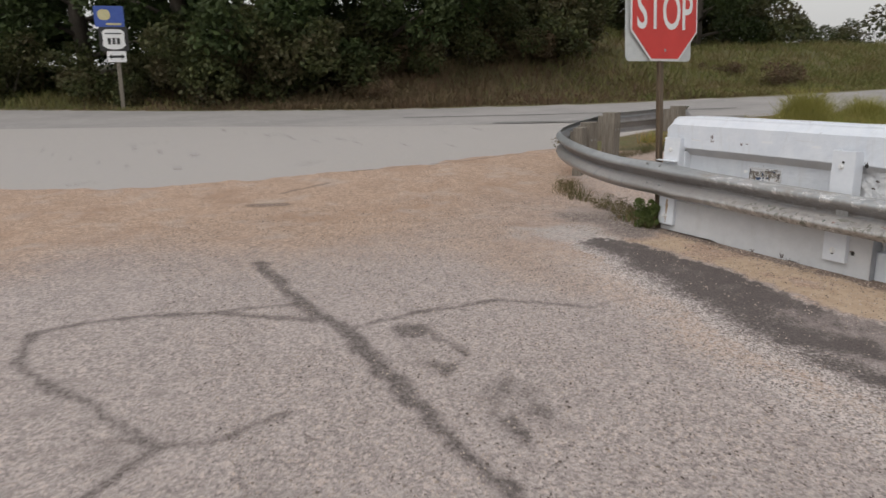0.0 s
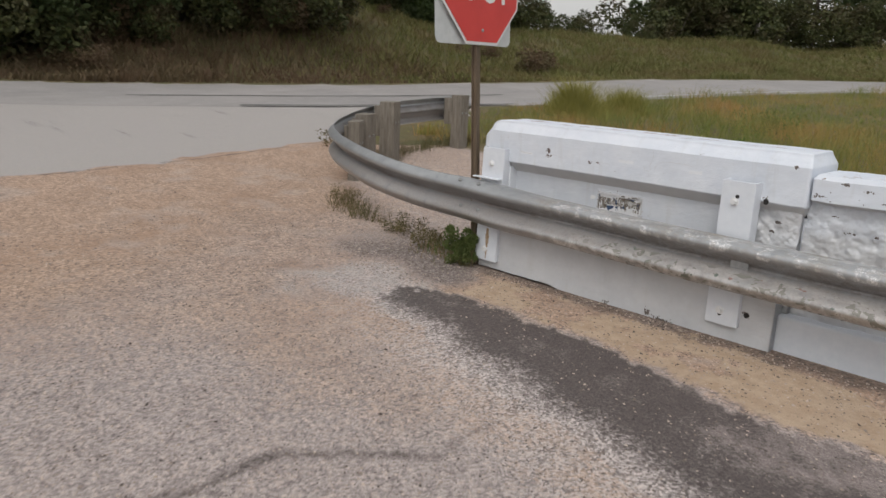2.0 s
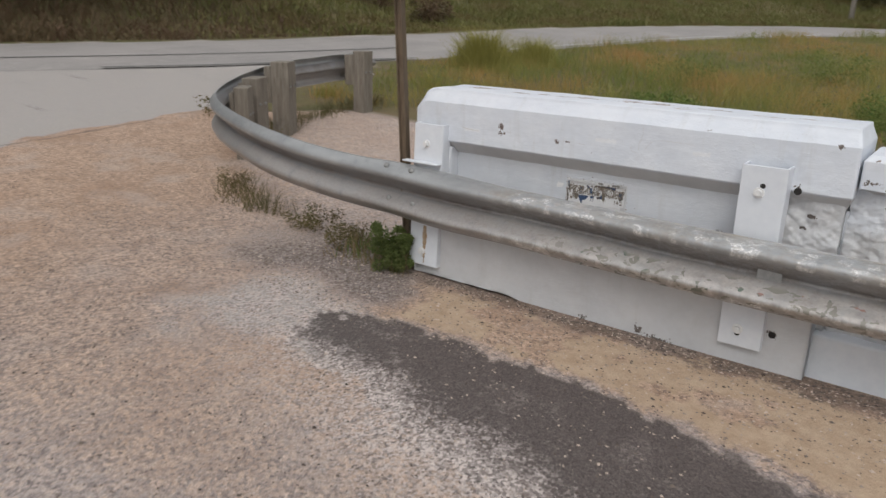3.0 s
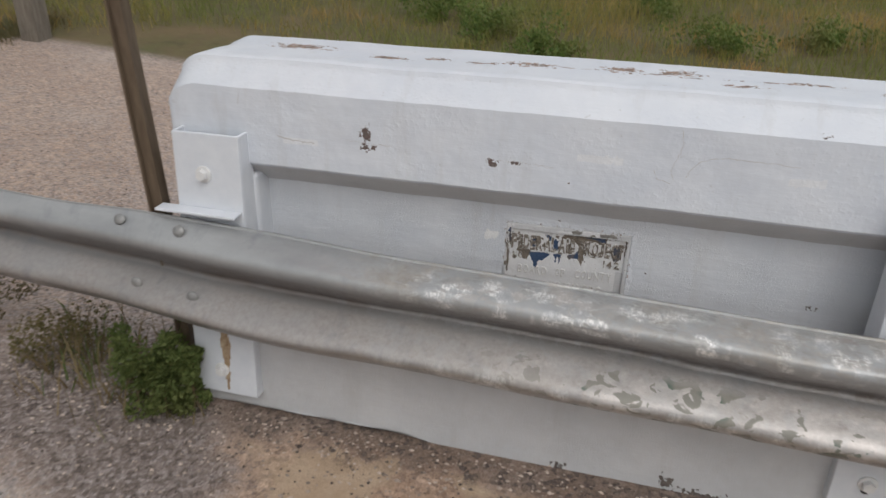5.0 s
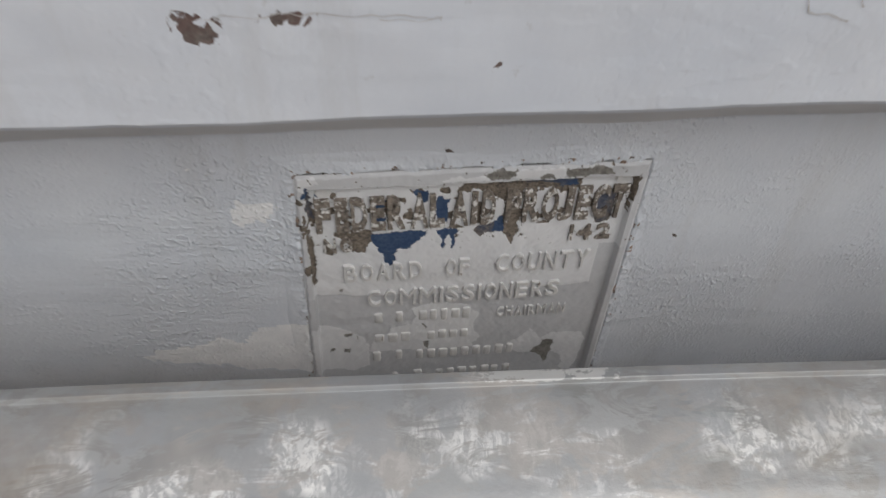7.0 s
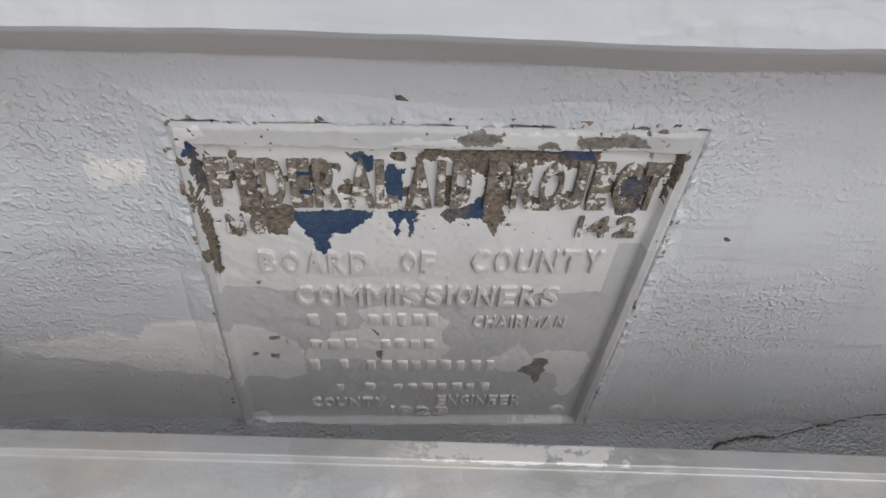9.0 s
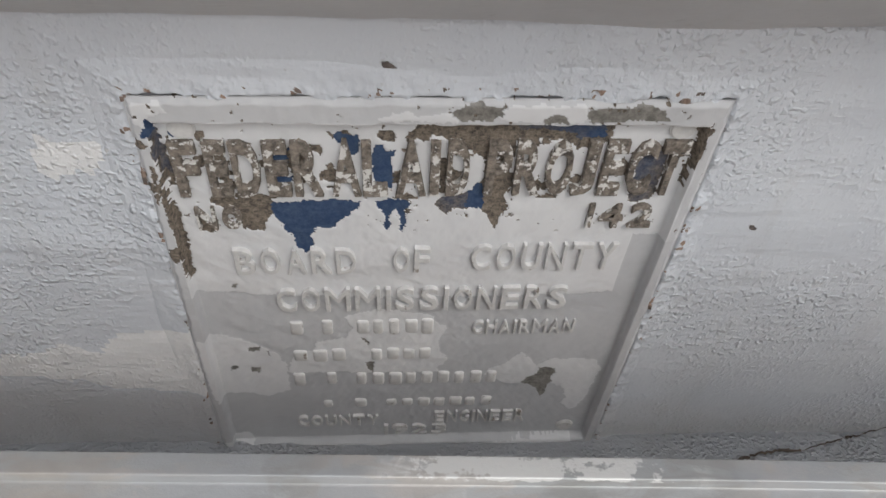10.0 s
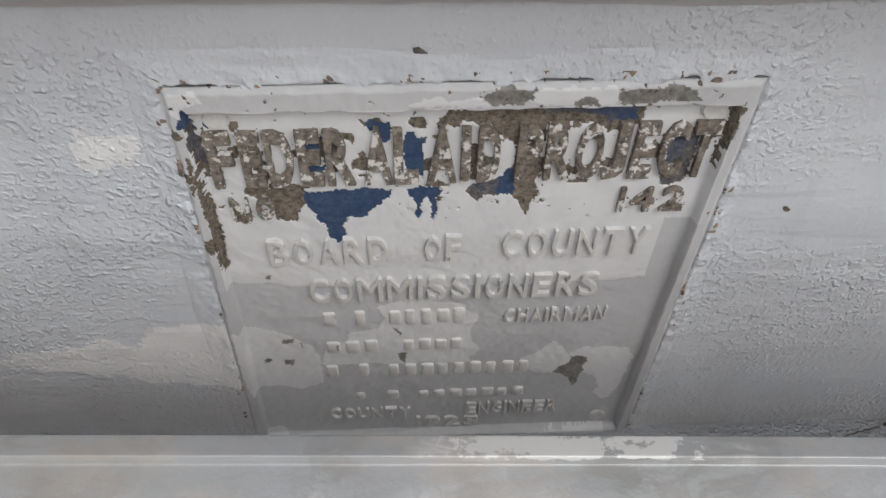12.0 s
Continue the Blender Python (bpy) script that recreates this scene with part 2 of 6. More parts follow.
def paint_material(name, rough_scale=120, relief=0.35, shade=(0.60, 0.642, 0.71), bright=(0.675, 0.71, 0.765), light=1.0):
    """Thick white paint over concrete, in layers, chipped where the chip value says so."""
    n = Nodes(name)
    chip, layer, tone = n.attr("chip"), n.attr("layer"), n.attr("tone")
    lumps = n.noise(rough_scale, 3, 0.5)
    wide = n.noise(7, 5, 0.6)
    specks = n.noise(38, 3, 0.5)
    white = n.mix(n.remap(wide, 0.3, 0.7), shade, bright)
    # greyer colour: older coat on walls; under cap ledges, grime with painted shade
    greyer = n.mix(n.remap(wide, 0.3, 0.7), (0.505, 0.512, 0.525), (0.57, 0.575, 0.585))
    c = n.mix(n.remap(n.math("ADD", layer, n.math("MULTIPLY", n.math("SUBTRACT", specks, 0.5), 0.3)), 0.2, 0.8), white, greyer)
    pits = n.remap(n.noise(rough_scale * 0.9, 3, 0.6), 0.27, 0.33, 0.35, 0.0)
    c = n.mix(pits, c, (0.40, 0.40, 0.40))
    streak = n.noise(5, 5, 0.65, n.stretch(3.0, 1, 0.35))
    c = n.mix(n.remap(streak, 0.56, 0.8, 0.0, 0.35), c, (0.42, 0.41, 0.39))
    c = n.mix(n.math("MULTIPLY", n.math("LESS_THAN", n.math("ADD", layer, n.math("MULTIPLY", n.math("SUBTRACT", specks, 0.5), 0.6)), -0.18), light), c, n.mix(n.remap(specks, 0.35, 0.65), (0.735, 0.745, 0.76), (0.80, 0.807, 0.818)))
    bare = n.mix(n.remap(n.noise(160, 4, 0.7), 0.3, 0.7), (0.065, 0.056, 0.053), (0.20, 0.172, 0.158))
    bare = n.mix(n.math("MULTIPLY", tone, n.remap(n.noise(70, 3, 0.6), 0.35, 0.6)), bare, n.mix(n.remap(tone, 0.6, 0.9), (0.13, 0.07, 0.064), (0.34, 0.24, 0.185)))
    jag = n.math("ADD", n.math("MULTIPLY", n.math("SUBTRACT", n.noise(75, 4, 0.7), 0.5), 1.7), n.math("MULTIPLY", n.math("SUBTRACT", n.noise(260, 3, 0.7), 0.5), 0.6))
    shard = n.node("ShaderNodeSeparateColor")
    n.put(shard.inputs[0], n.cells(110, pos=n.stretch(1.0, 1.0, 0.7)))
    jag = n.math("ADD", n.math("MULTIPLY", jag, 0.6), n.math("MULTIPLY", n.math("SUBTRACT", shard.outputs[0], 0.5), 1.1))
    hit = n.remap(n.math("ADD", chip, n.math("MULTIPLY", jag, n.math("GREATER_THAN", chip, 0.02))), 0.47, 0.55)
    c = n.mix(hit, c, bare)
    where = n.remap(n.noise(5.0, 3, 0.6, n.stretch(1, 1, 1.4)), 0.42, 0.60, 0.15, 1.15)
    where = n.math("ADD", n.math("MULTIPLY", where, 0.8), n.math("MULTIPLY", n.remap(layer, 0.1, 0.7), 0.12))
    grain = n.noise(rough_scale * 2.2, 2, 0.5)
    drops = n.remap(n.noise(rough_scale * 1.7, 1, 0.4), 0.5, 0.8)
    strokes = n.noise(26, 4, 0.6, n.stretch(0.35, 1, 1.6))
    h = n.math("ADD", n.math("MULTIPLY", n.math("ADD", lumps, n.math("ADD", drops, n.math("MULTIPLY", grain, 0.4))), n.math("MULTIPLY", where, 0.24)), n.math("ADD", n.math("MULTIPLY", wide, 0.6), n.math("MULTIPLY", strokes, 0.5)))
    h = n.math("SUBTRACT", h, n.math("MULTIPLY", hit, 0.4))
    return n.done(c, n.mix(hit, (0.5, 0.5, 0.5), (0.9, 0.9, 0.9)), bump=h, strength=relief, distance=0.0065 if relief > 0.5 else 0.008)


def plate_material():
    """Cast plate: white and grey paint layers, peeled to blue and bare brown metal."""
    n = Nodes("peeling_plate_paint")
    peel, blue, layer = n.attr("peel"), n.attr("blue"), n.attr("layer")
    fine, wide = n.noise(260, 4, 0.7), n.noise(18, 5, 0.65)
    white = n.mix(n.remap(wide, 0.3, 0.7), (0.64, 0.65, 0.67), (0.715, 0.723, 0.738))
    greyer = n.mix(n.remap(wide, 0.3, 0.7), (0.475, 0.487, 0.508), (0.55, 0.56, 0.579))
    c = n.mix(n.remap(layer, 0.4, 0.6), white, greyer)
    c = n.mix(n.remap(layer, 1.4, 1.6), c, n.mix(n.remap(fine, 0.35, 0.65), (0.13, 0.125, 0.115), (0.27, 0.26, 0.24)))
    rust = n.mix(n.remap(n.noise(320, 5, 0.8), 0.35, 0.65), (0.035, 0.031, 0.028), (0.27, 0.225, 0.18))
    navy = n.mix(n.remap(fine, 0.35, 0.75), (0.018, 0.045, 0.115), (0.065, 0.105, 0.175))
    under = n.mix(n.remap(n.math("ADD", blue, n.math("MULTIPLY", n.math("SUBTRACT", wide, 0.5), 0.8)), 0.4, 0.6), rust, navy)
    hit = n.remap(n.math("ADD", peel, n.math("ADD", n.math("MULTIPLY", n.math("SUBTRACT", fine, 0.5), 0.55), n.math("MULTIPLY", n.math("SUBTRACT", n.noise(700, 3, 0.6), 0.5), 0.7))), 0.45, 0.55)
    c = n.mix(hit, c, under)
    h = n.math("ADD", n.math("MULTIPLY", fine, 0.3), n.math("MULTIPLY", hit, -1.0))
    return n.done(c, n.mix(hit, (0.45, 0.45, 0.45), (0.8, 0.8, 0.8)), bump=h, strength=0.5, distance=0.0015)


def bare_letter_material():
    n = Nodes("weathered_letter_metal")
    v = n.noise(220, 5, 0.75)
    c = n.mix(n.remap(v, 0.35, 0.65), (0.06, 0.052, 0.046), (0.30, 0.26, 0.22))
    flake = n.remap(n.noise(120, 4, 0.7), 0.55, 0.59)
    c = n.mix(flake, c, (0.66, 0.65, 0.63))
    return n.done(c, 0.8, bump=v, strength=0.6, distance=0.001)


def letter_paint_material():
    n = Nodes("letter_paint")
    v = n.noise(150, 4, 0.7)
    c = n.mix(n.remap(v, 0.35, 0.75), (0.55, 0.55, 0.55), (0.70, 0.695, 0.685))
    c = n.mix(n.remap(n.noise(90, 3, 0.6), 0.66, 0.72), c, (0.25, 0.22, 0.19))
    return n.done(c, 0.5, bump=v, strength=0.3, distance=0.001)


def galvanised_material():
    n = Nodes("weathered_galvanised_steel")
    wide = n.noise(6, 6, 0.65, n.stretch(0.6, 1, 1.6))
    fine = n.noise(70, 5, 0.7)
    scratch = n.noise(30, 5, 0.75, n.stretch(0.8, 1, 0.5), 1.2)
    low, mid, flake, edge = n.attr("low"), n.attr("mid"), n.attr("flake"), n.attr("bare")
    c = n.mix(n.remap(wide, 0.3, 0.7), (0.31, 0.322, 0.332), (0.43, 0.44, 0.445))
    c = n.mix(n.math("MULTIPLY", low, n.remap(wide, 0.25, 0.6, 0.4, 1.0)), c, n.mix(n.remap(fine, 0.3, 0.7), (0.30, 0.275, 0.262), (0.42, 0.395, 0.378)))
    # brown-grey valley band: mostly the upper crest's shade, put into the colour
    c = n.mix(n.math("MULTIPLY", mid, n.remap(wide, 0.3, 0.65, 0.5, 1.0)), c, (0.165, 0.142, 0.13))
    groups = n.remap(n.noise(15, 2, 0.5, n.stretch(0.9, 0.9, 0.35)), 0.48, 0.58)
    fleck = n.remap(n.noise(85, 5, 0.72, n.stretch(1.3, 0.7, 0.7), 0.8), 0.47, 0.55)
    scuff = n.remap(n.noise(45, 4, 0.7, n.stretch(1.5, 0.8, 0.5), 1.0), 0.52, 0.6)
    bright = n.math("MULTIPLY", n.math("MULTIPLY", groups, n.math("MAXIMUM", fleck, n.math("MULTIPLY", scuff, 0.7))), flake)
    c = n.mix(n.math("MULTIPLY", n.math("MULTIPLY", groups, flake), 0.6), c, (0.56, 0.57, 0.575))
    c = n.mix(bright, c, (0.86, 0.86, 0.85))
    grime = n.remap(n.noise(9, 5, 0.7, n.stretch(1.5, 1, 0.3)), 0.52, 0.75, 0.0, 0.5)
    c = n.mix(grime, c, (0.20, 0.215, 0.235))
    pale_low = n.math("MULTIPLY", n.remap(n.noise(10, 5, 0.65, n.stretch(0.7, 1, 1.2)), 0.42, 0.58), edge)
    c = n.mix(n.math("MULTIPLY", pale_low, 0.75), c, n.mix(n.remap(fine, 0.3, 0.7), (0.46, 0.43, 0.415), (0.60, 0.57, 0.555)))
    worn = n.math("MULTIPLY", n.remap(n.noise(23, 3, 0.55, n.stretch(0.8, 1, 1.2), 0.5), 0.565, 0.58), edge)
    worn_c = n.mix(n.remap(n.noise(9, 2, 0.5), 0.60, 0.66), (0.215, 0.21, 0.185), (0.09, 0.13, 0.105))
    scr = n.remap(n.noise(34, 4, 0.75, n.stretch(0.45, 1, 1.8), 1.0), 0.47, 0.55, 0.0, 0.8)
    c = n.mix(n.math("MULTIPLY", scr, n.attr("scar")), c, n.mix(n.remap(n.noise(14, 3, 0.6), 0.4, 0.6), (0.42, 0.40, 0.385), (0.30, 0.30, 0.295)))
    c = n.mix(n.math("MULTIPLY", n.remap(n.noise(22, 3, 0.6, n.stretch(1, 1, 0.6)), 0.52, 0.56, 0.0, 0.6), n.attr("scar")), c, (0.36, 0.375, 0.395))
    worn_c = n.mix(n.remap(n.noise(11, 2, 0.5, n.stretch(1, 1.4, 1.2)), 0.66, 0.70), worn_c, (0.29, 0.165, 0.14))
    c = n.mix(worn, c, worn_c)
    stain = n.math("MULTIPLY", n.remap(n.noise(7, 5, 0.7, n.stretch(0.7, 1, 1)), 0.5, 0.68, 0.0, 0.55), n.attr("scar"))
    c = n.mix(stain, c, n.mix(n.remap(fine, 0.35, 0.65), (0.25, 0.215, 0.17), (0.36, 0.325, 0.275)))
    c = n.mix(n.remap(n.math("ADD", n.attr("patch"), n.math("MULTIPLY", n.math("SUBTRACT", n.noise(60, 4, 0.7), 0.5), 1.6)), 0.5, 0.58), c, (0.62, 0.625, 0.62))
    rough = n.remap(fine, 0.2, 0.8, 0.30, 0.52)
    return n.done(c, rough, n.math("MULTIPLY", n.math("SUBTRACT", 1.0, n.math("MAXIMUM", worn, n.math("MULTIPLY", n.attr("scar"), 0.5))), 0.5), bump=n.math("ADD", fine, n.math("MULTIPLY", wide, 2.0)), strength=0.15, distance=0.006)


def plain_material(name, a, b, scale=30, rough=0.6, metal=0.0, relief=0.2, distance=0.003, stretch=None, spec=None):
    n = Nodes(name)
    v = n.noise(scale, 5, 0.65, n.stretch(*stretch) if stretch else None)
    w = n.noise(scale * 0.12, 4, 0.6)
    mid = tuple((x + y) / 2 for x, y in zip(a, b))
    c = n.mix(n.remap(w, 0.35, 0.7, 0.0, 0.5), n.mix(n.remap(v, 0.3, 0.7), a, b), mid)
    return n.done(c, rough, metal, bump=v, strength=relief, distance=distance, spec=spec)


def leaf_material(name, a, b, c, through_light=0.25, patch=None):
    n = Nodes(name)
    r = n.random()
    col = n.mix(r, a, b)
    col = n.mix(n.remap(n.noise(0.7, 3, 0.6), 0.42, 0.62, 0.0, 0.85), col, c)
    if patch:
        col = n.mix(n.remap(n.noise(0.55, 4, 0.65), 0.45, 0.57, 0.0, 0.85), col, patch)
    m = n.done(col, 0.6, spec=0.25)
    tr = n.node("ShaderNodeBsdfTranslucent")
    n.put(tr.inputs["Color"], col)
    mixer = n.node("ShaderNodeMixShader")
    mixer.inputs[0].default_value = through_light
    n.t.links.new(n.bsdf.outputs[0], mixer.inputs[1])
    n.t.links.new(tr.outputs[0], mixer.inputs[2])
    n.t.links.new(mixer.outputs[0], n.t.nodes["Material Output"].inputs["Surface"])
    return m


GROUND = ground_material()
ASPHALT = asphalt_material()
PAINT_CAP = paint_material("white_painted_concrete", 55, 0.32, light=0.45)
PAINT_WALL = paint_material("white_painted_stucco", 165, 0.85, (0.57, 0.605, 0.66), (0.64, 0.67, 0.715))
PLATE = plate_material()
LETTER_BARE = bare_letter_material()
LETTER_PAINT = letter_paint_material()
GALV = galvanised_material()
STEEL_WHITE = plain_material("white_painted_steel", (0.60, 0.635, 0.69), (0.68, 0.71, 0.755), 20, 0.4, 0, 0.12)
BOLT_GREY = plain_material("grey_bolt_steel", (0.22, 0.225, 0.225), (0.34, 0.34, 0.335), 60, 0.45, 0.3, 0.2)
BOLT_WHITE = plain_material("painted_bolt", (0.62, 0.63, 0.64), (0.74, 0.74, 0.74), 60, 0.45, 0, 0.2)
HOLE = plain_material("open_hole", (0.015, 0.013, 0.012), (0.03, 0.028, 0.026), 80, 0.95, 0, 0.1)
RUST_STAIN = plain_material("rust_stain", (0.19, 0.105, 0.05), (0.50, 0.40, 0.28), 60, 0.8, 0, 0.1)
CHANNEL = plain_material("rusted_sign_post", (0.075, 0.05, 0.033), (0.19, 0.145, 0.10), 45, 0.55, 0.3, 0.3, stretch=(1, 1, 0.15))
TIMBER = plain_material("weathered_timber", (0.085, 0.072, 0.057), (0.28, 0.25, 0.21), 55, 0.9, 0, 0.7, 0.006, stretch=(1, 1, 0.08))
SIGN_RED = plain_material("red_sign_sheeting", (0.50, 0.035, 0.030), (0.60, 0.05, 0.042), 6, 0.45, 0, 0.02)
SIGN_WHITE = plain_material("white_sign_sheeting", (0.68, 0.69, 0.70), (0.78, 0.78, 0.78), 8, 0.45, 0, 0.02)
SIGN_BACK = plain_material("aluminium_sign_back", (0.50, 0.52, 0.52), (0.62, 0.63, 0.63), 14, 0.5, 0.25, 0.05)
SIGN_BLUE = plain_material("blue_sign_sheeting", (0.035, 0.075, 0.30), (0.05, 0.10, 0.36), 9, 0.45, 0, 0.02)
SIGN_BLACK = plain_material("black_sign_sheeting", (0.015, 0.015, 0.016), (0.03, 0.03, 0.03), 9, 0.5, 0, 0.02)
SIGN_GOLD = plain_material("pale_yellow_sheeting", (0.45, 0.42, 0.22), (0.55, 0.50, 0.30), 9, 0.5, 0, 0.02)
BARK = plain_material("tree_bark", (0.055, 0.045, 0.036), (0.14, 0.12, 0.10), 26, 0.95, 0, 0.8, 0.02, stretch=(1, 1, 0.2))
POLE_WOOD = plain_material("grey_utility_pole_wood", (0.32, 0.29, 0.26), (0.46, 0.43, 0.39), 20, 0.9, 0, 0.4, stretch=(1, 1, 0.1))
LEAF_TREE = leaf_material("tree_leaf", (0.026, 0.044, 0.015), (0.07, 0.098, 0.03), (0.044, 0.058, 0.022), 0.2)
LEAF_BUSH = leaf_material("undergrowth_leaf", (0.036, 0.048, 0.018), (0.085, 0.095, 0.032), (0.075, 0.06, 0.032), 0.2)
BRUSH = leaf_material("dry_brush", (0.10, 0.066, 0.042), (0.17, 0.115, 0.07), (0.10, 0.09, 0.04))
GRASS = leaf_material("meadow_grass", (0.20, 0.225, 0.06), (0.40, 0.36, 0.12), (0.50, 0.285, 0.115), 0.45, (0.19, 0.235, 0.065))
ROADSIDE = leaf_material("roadside_grass", (0.115, 0.13, 0.042), (0.21, 0.205, 0.075), (0.18, 0.14, 0.065), 0.3)
VERGE = leaf_material("verge_grass", (0.095, 0.072, 0.04), (0.16, 0.115, 0.065), (0.13, 0.08, 0.052), 0.2)
WEED = leaf_material("green_weed", (0.07, 0.11, 0.03), (0.15, 0.185, 0.06), (0.12, 0.115, 0.045), 0.3)
GOLDEN = leaf_material("yellow_green_weed", (0.24, 0.23, 0.06), (0.36, 0.33, 0.10), (0.30, 0.28, 0.08), 0.3)
GOLDEN_DRY = leaf_material("olive_dry_weed", (0.10, 0.095, 0.035), (0.19, 0.15, 0.07), (0.12, 0.09, 0.05), 0.25)
STRAW = leaf_material("dead_grass", (0.15, 0.105, 0.055), (0.26, 0.20, 0.11), (0.10, 0.10, 0.04), 0.2)
MEADOW_LEAF = leaf_material("meadow_weed_leaf", (0.09, 0.16, 0.04), (0.20, 0.25, 0.07), (0.20, 0.19, 0.07), 0.35)


# ---- the lie of the land ----
ROAD_FAR = [(-34.0, -26.0), (-24.9, -6.5), (-21.9, -0.6), (-19.2, 3.4), (-16.85, 8.0), (-15.3, 13.5), (-14.6, 19.0), (-14.3, 25.0), (-13.5, 29.5), (-12.1, 35.0), (-10.2, 41.0), (-2.0, 55.0), (14.0, 74.0)]
ROAD_NEAR = [(-29.6, -26.0), (-20.4, -6.5), (-17.4, -0.6), (-15.9, 3.0), (-13.75, 6.9), (-12.25, 10.7), (-11.1, 14.9), (-10.8, 19.0), (-10.3, 24.3), (-9.6, 29.0), (-8.1, 34.0), (-5.8, 40.0), (2.0, 53.0), (17.5, 71.5)]


def terrain(x, y):
    x, y = np.asarray(x, float), np.asarray(y, float)
    u = (x - 1.225) * -0.902 + (y - 1.227) * 0.432
    s = np.minimum(u, 34.0) - 8.0
    z = 0.034 * (s + np.sqrt(s * s + 1))
    beyond = np.interp(y, [p[1] for p in ROAD_FAR], [p[0] for p in ROAD_FAR]) - x
    slant = beyond * 0.88
    bank = 1.9 * smooth(0.8, 8.0, slant) * smooth(2.0, 9.0, y) * (1 - 0.7 * smooth(14.0, 26.0, y)) + 0.5 * smooth(1.5, 10.0, slant)
    lump = (fbm(x, y, 0.35, 5) - 0.5) * 0.9 * smooth(1.5, 6.0, slant)
    field = (fbm(x, y, 0.5, 9) - 0.5) * 0.10 * smooth(7.2, 9.0, y) * smooth(-9.5, -8.0, x)
    return z + bank + lump + field


def masks(x, y):
    """Sand, dark seal, pale worn asphalt and soil over the ground."""
    wx = x + (fbm(x, y, 1.7, 21) - 0.5) * 0.9
    wy = y + (fbm(x, y, 1.7, 31) - 0.5) * 0.9
    sx = x + (fbm(x, y, 3, 41) - 0.5) * 0.2 + (fbm(x, y, 18, 43) - 0.5) * 0.16
    sy = y + (fbm(x, y, 2.2, 51) - 0.5) * 0.16 + (fbm(x, y, 18, 53) - 0.5) * 0.16
    edge = np.interp(y, [-12, 0.2, 1.5, 3.0, 6.0, 8.6, 14.0], [-14.0, -10.0, -9.35, -9.1, -9.1, -9.45, -11.3])
    sand = smooth(-3.6, -7.0, wx + 0.5 * np.sin(y * 1.3)) * 0.98
    sand = np.maximum(sand, 0.62 * smooth(-2.3, -4.0, wx) * smooth(3.2, 4.4, wy))
    sand = np.maximum(sand, 0.42 * smooth(4.0, 4.5, wy) * smooth(5.0, 4.6, wy) * smooth(1.5, -1.0, x))
    upper = np.interp(x, [-4.3, -3.95, -3.0, -2.25, -1.6, -1.0], [5.5, 5.65, 5.65, 5.54, 5.44, 5.40])
    sand = np.maximum(sand, smooth(-0.03, 0.1, sy - upper) * smooth(-4.6, -4.1, wx))
    rail_in = np.interp(x, [-8.6, -8.2, -7.7, -7.2, -6.6, -5.8, -4.5, -4.2], [10.4, 9.0, 7.9, 7.3, 6.9, 6.55, 6.35, 6.3])
    behind = smooth(-0.15, 0.25, wy * 0.4 + y * 0.6 - rail_in) * smooth(-4.0, -4.3, x)
    sand = sand * (1 - behind) + behind * 0.55
    verge = smooth(-4.05, -4.35, wx) * smooth(-6.2, -4.9, wx) * smooth(5.65, 6.0, wy)
    sand = sand * (1 - 0.45 * verge)
    chip_zone = smooth(-3.8, -4.15, wx) * smooth(-5.1, -4.6, wx) * smooth(4.95, 5.2, wy) * smooth(5.95, 5.6, wy)
    sand = sand * (1 - 0.85 * chip_zone)
    pale = smooth(0.04, -0.04, x + (fbm(x, y, 3, 61) - 0.5) * 0.35 - edge)
    sand = sand * (1 - pale)
    pale = np.maximum(pale, np.maximum(0.0, 0.4 * chip_zone * (vnoise(x, y, 16, 3) > 0.45)))
    seal = inside(sx, sy, [(-4.32, 5.5), (-3.95, 5.65), (-3.0, 5.65), (-2.25, 5.54), (-1.6, 5.44), (-1.0, 5.40), (3.0, 5.4), (3.0, 4.3), (0.0, 4.3), (-1.08, 4.36), (-1.7, 4.46), (-2.2, 4.58), (-2.7, 4.74), (-3.3, 4.90), (-3.9, 5.06), (-4.3, 5.2)])
    lower = np.interp(x, [-4.2, -3.2, -2.1, -1.0, 0.0], [5.12, 4.88, 4.56, 4.34, 4.26])
    worn_seal = 0.45 * smooth(-2.6, -1.2, x) * smooth(0.40, 0.62, fbm(x, y, 3.0, 111)) + 0.22 * smooth(0.5, 0.7, fbm(x, y, 6.0, 113))
    dark = np.where(seal, (0.3 + 0.7 * smooth(0.0, 0.34, sy - lower)) * (1 - worn_seal), 0.0)
    sand = sand * np.where(seal, 0.15, 1.0)
    wob = (fbm(x, y, 9, 81) - 0.5)
    width = 0.038 + 0.03 * vnoise(x, y, 2.3, 85)

    def crack(pts, w, power):
        d = line_distance(x + wob * 0.10, y + (fbm(x, y, 8, 91) - 0.5) * 0.10, pts)
        return power * smooth(w * 1.5, w * 0.5, d)

    dark = np.maximum(dark, crack([(-4.82, 2.44), (-3.41, 2.45), (-2.87, 2.54), (-2.12, 2.5), (-1.08, 2.49), (3.0, 2.5)], width * 1.2, 0.74))
    dark = np.maximum(dark, crack([(-2.87, 2.6), (-2.97, 3.1), (-2.95, 3.7), (-2.55, 4.12)], width * 0.7, 0.66))
    dark = np.maximum(dark, crack([(-2.55, 4.12), (-2.62, 4.75), (-2.4, 5.1)], width * 0.5, 0.5))
    dark = np.maximum(dark, crack([(-3.05, 2.5), (-3.57, 1.89), (-3.72, 1.29), (-3.67, 0.85), (-3.17, 0.81), (-2.7, 0.95), (-2.44, 1.12), (-2.04, 1.27), (-1.78, 1.38)], width * 0.85, 0.66))
    dark = np.maximum(dark, crack([(-3.57, 1.89), (-3.52, 2.4)], width * 0.6, 0.6))
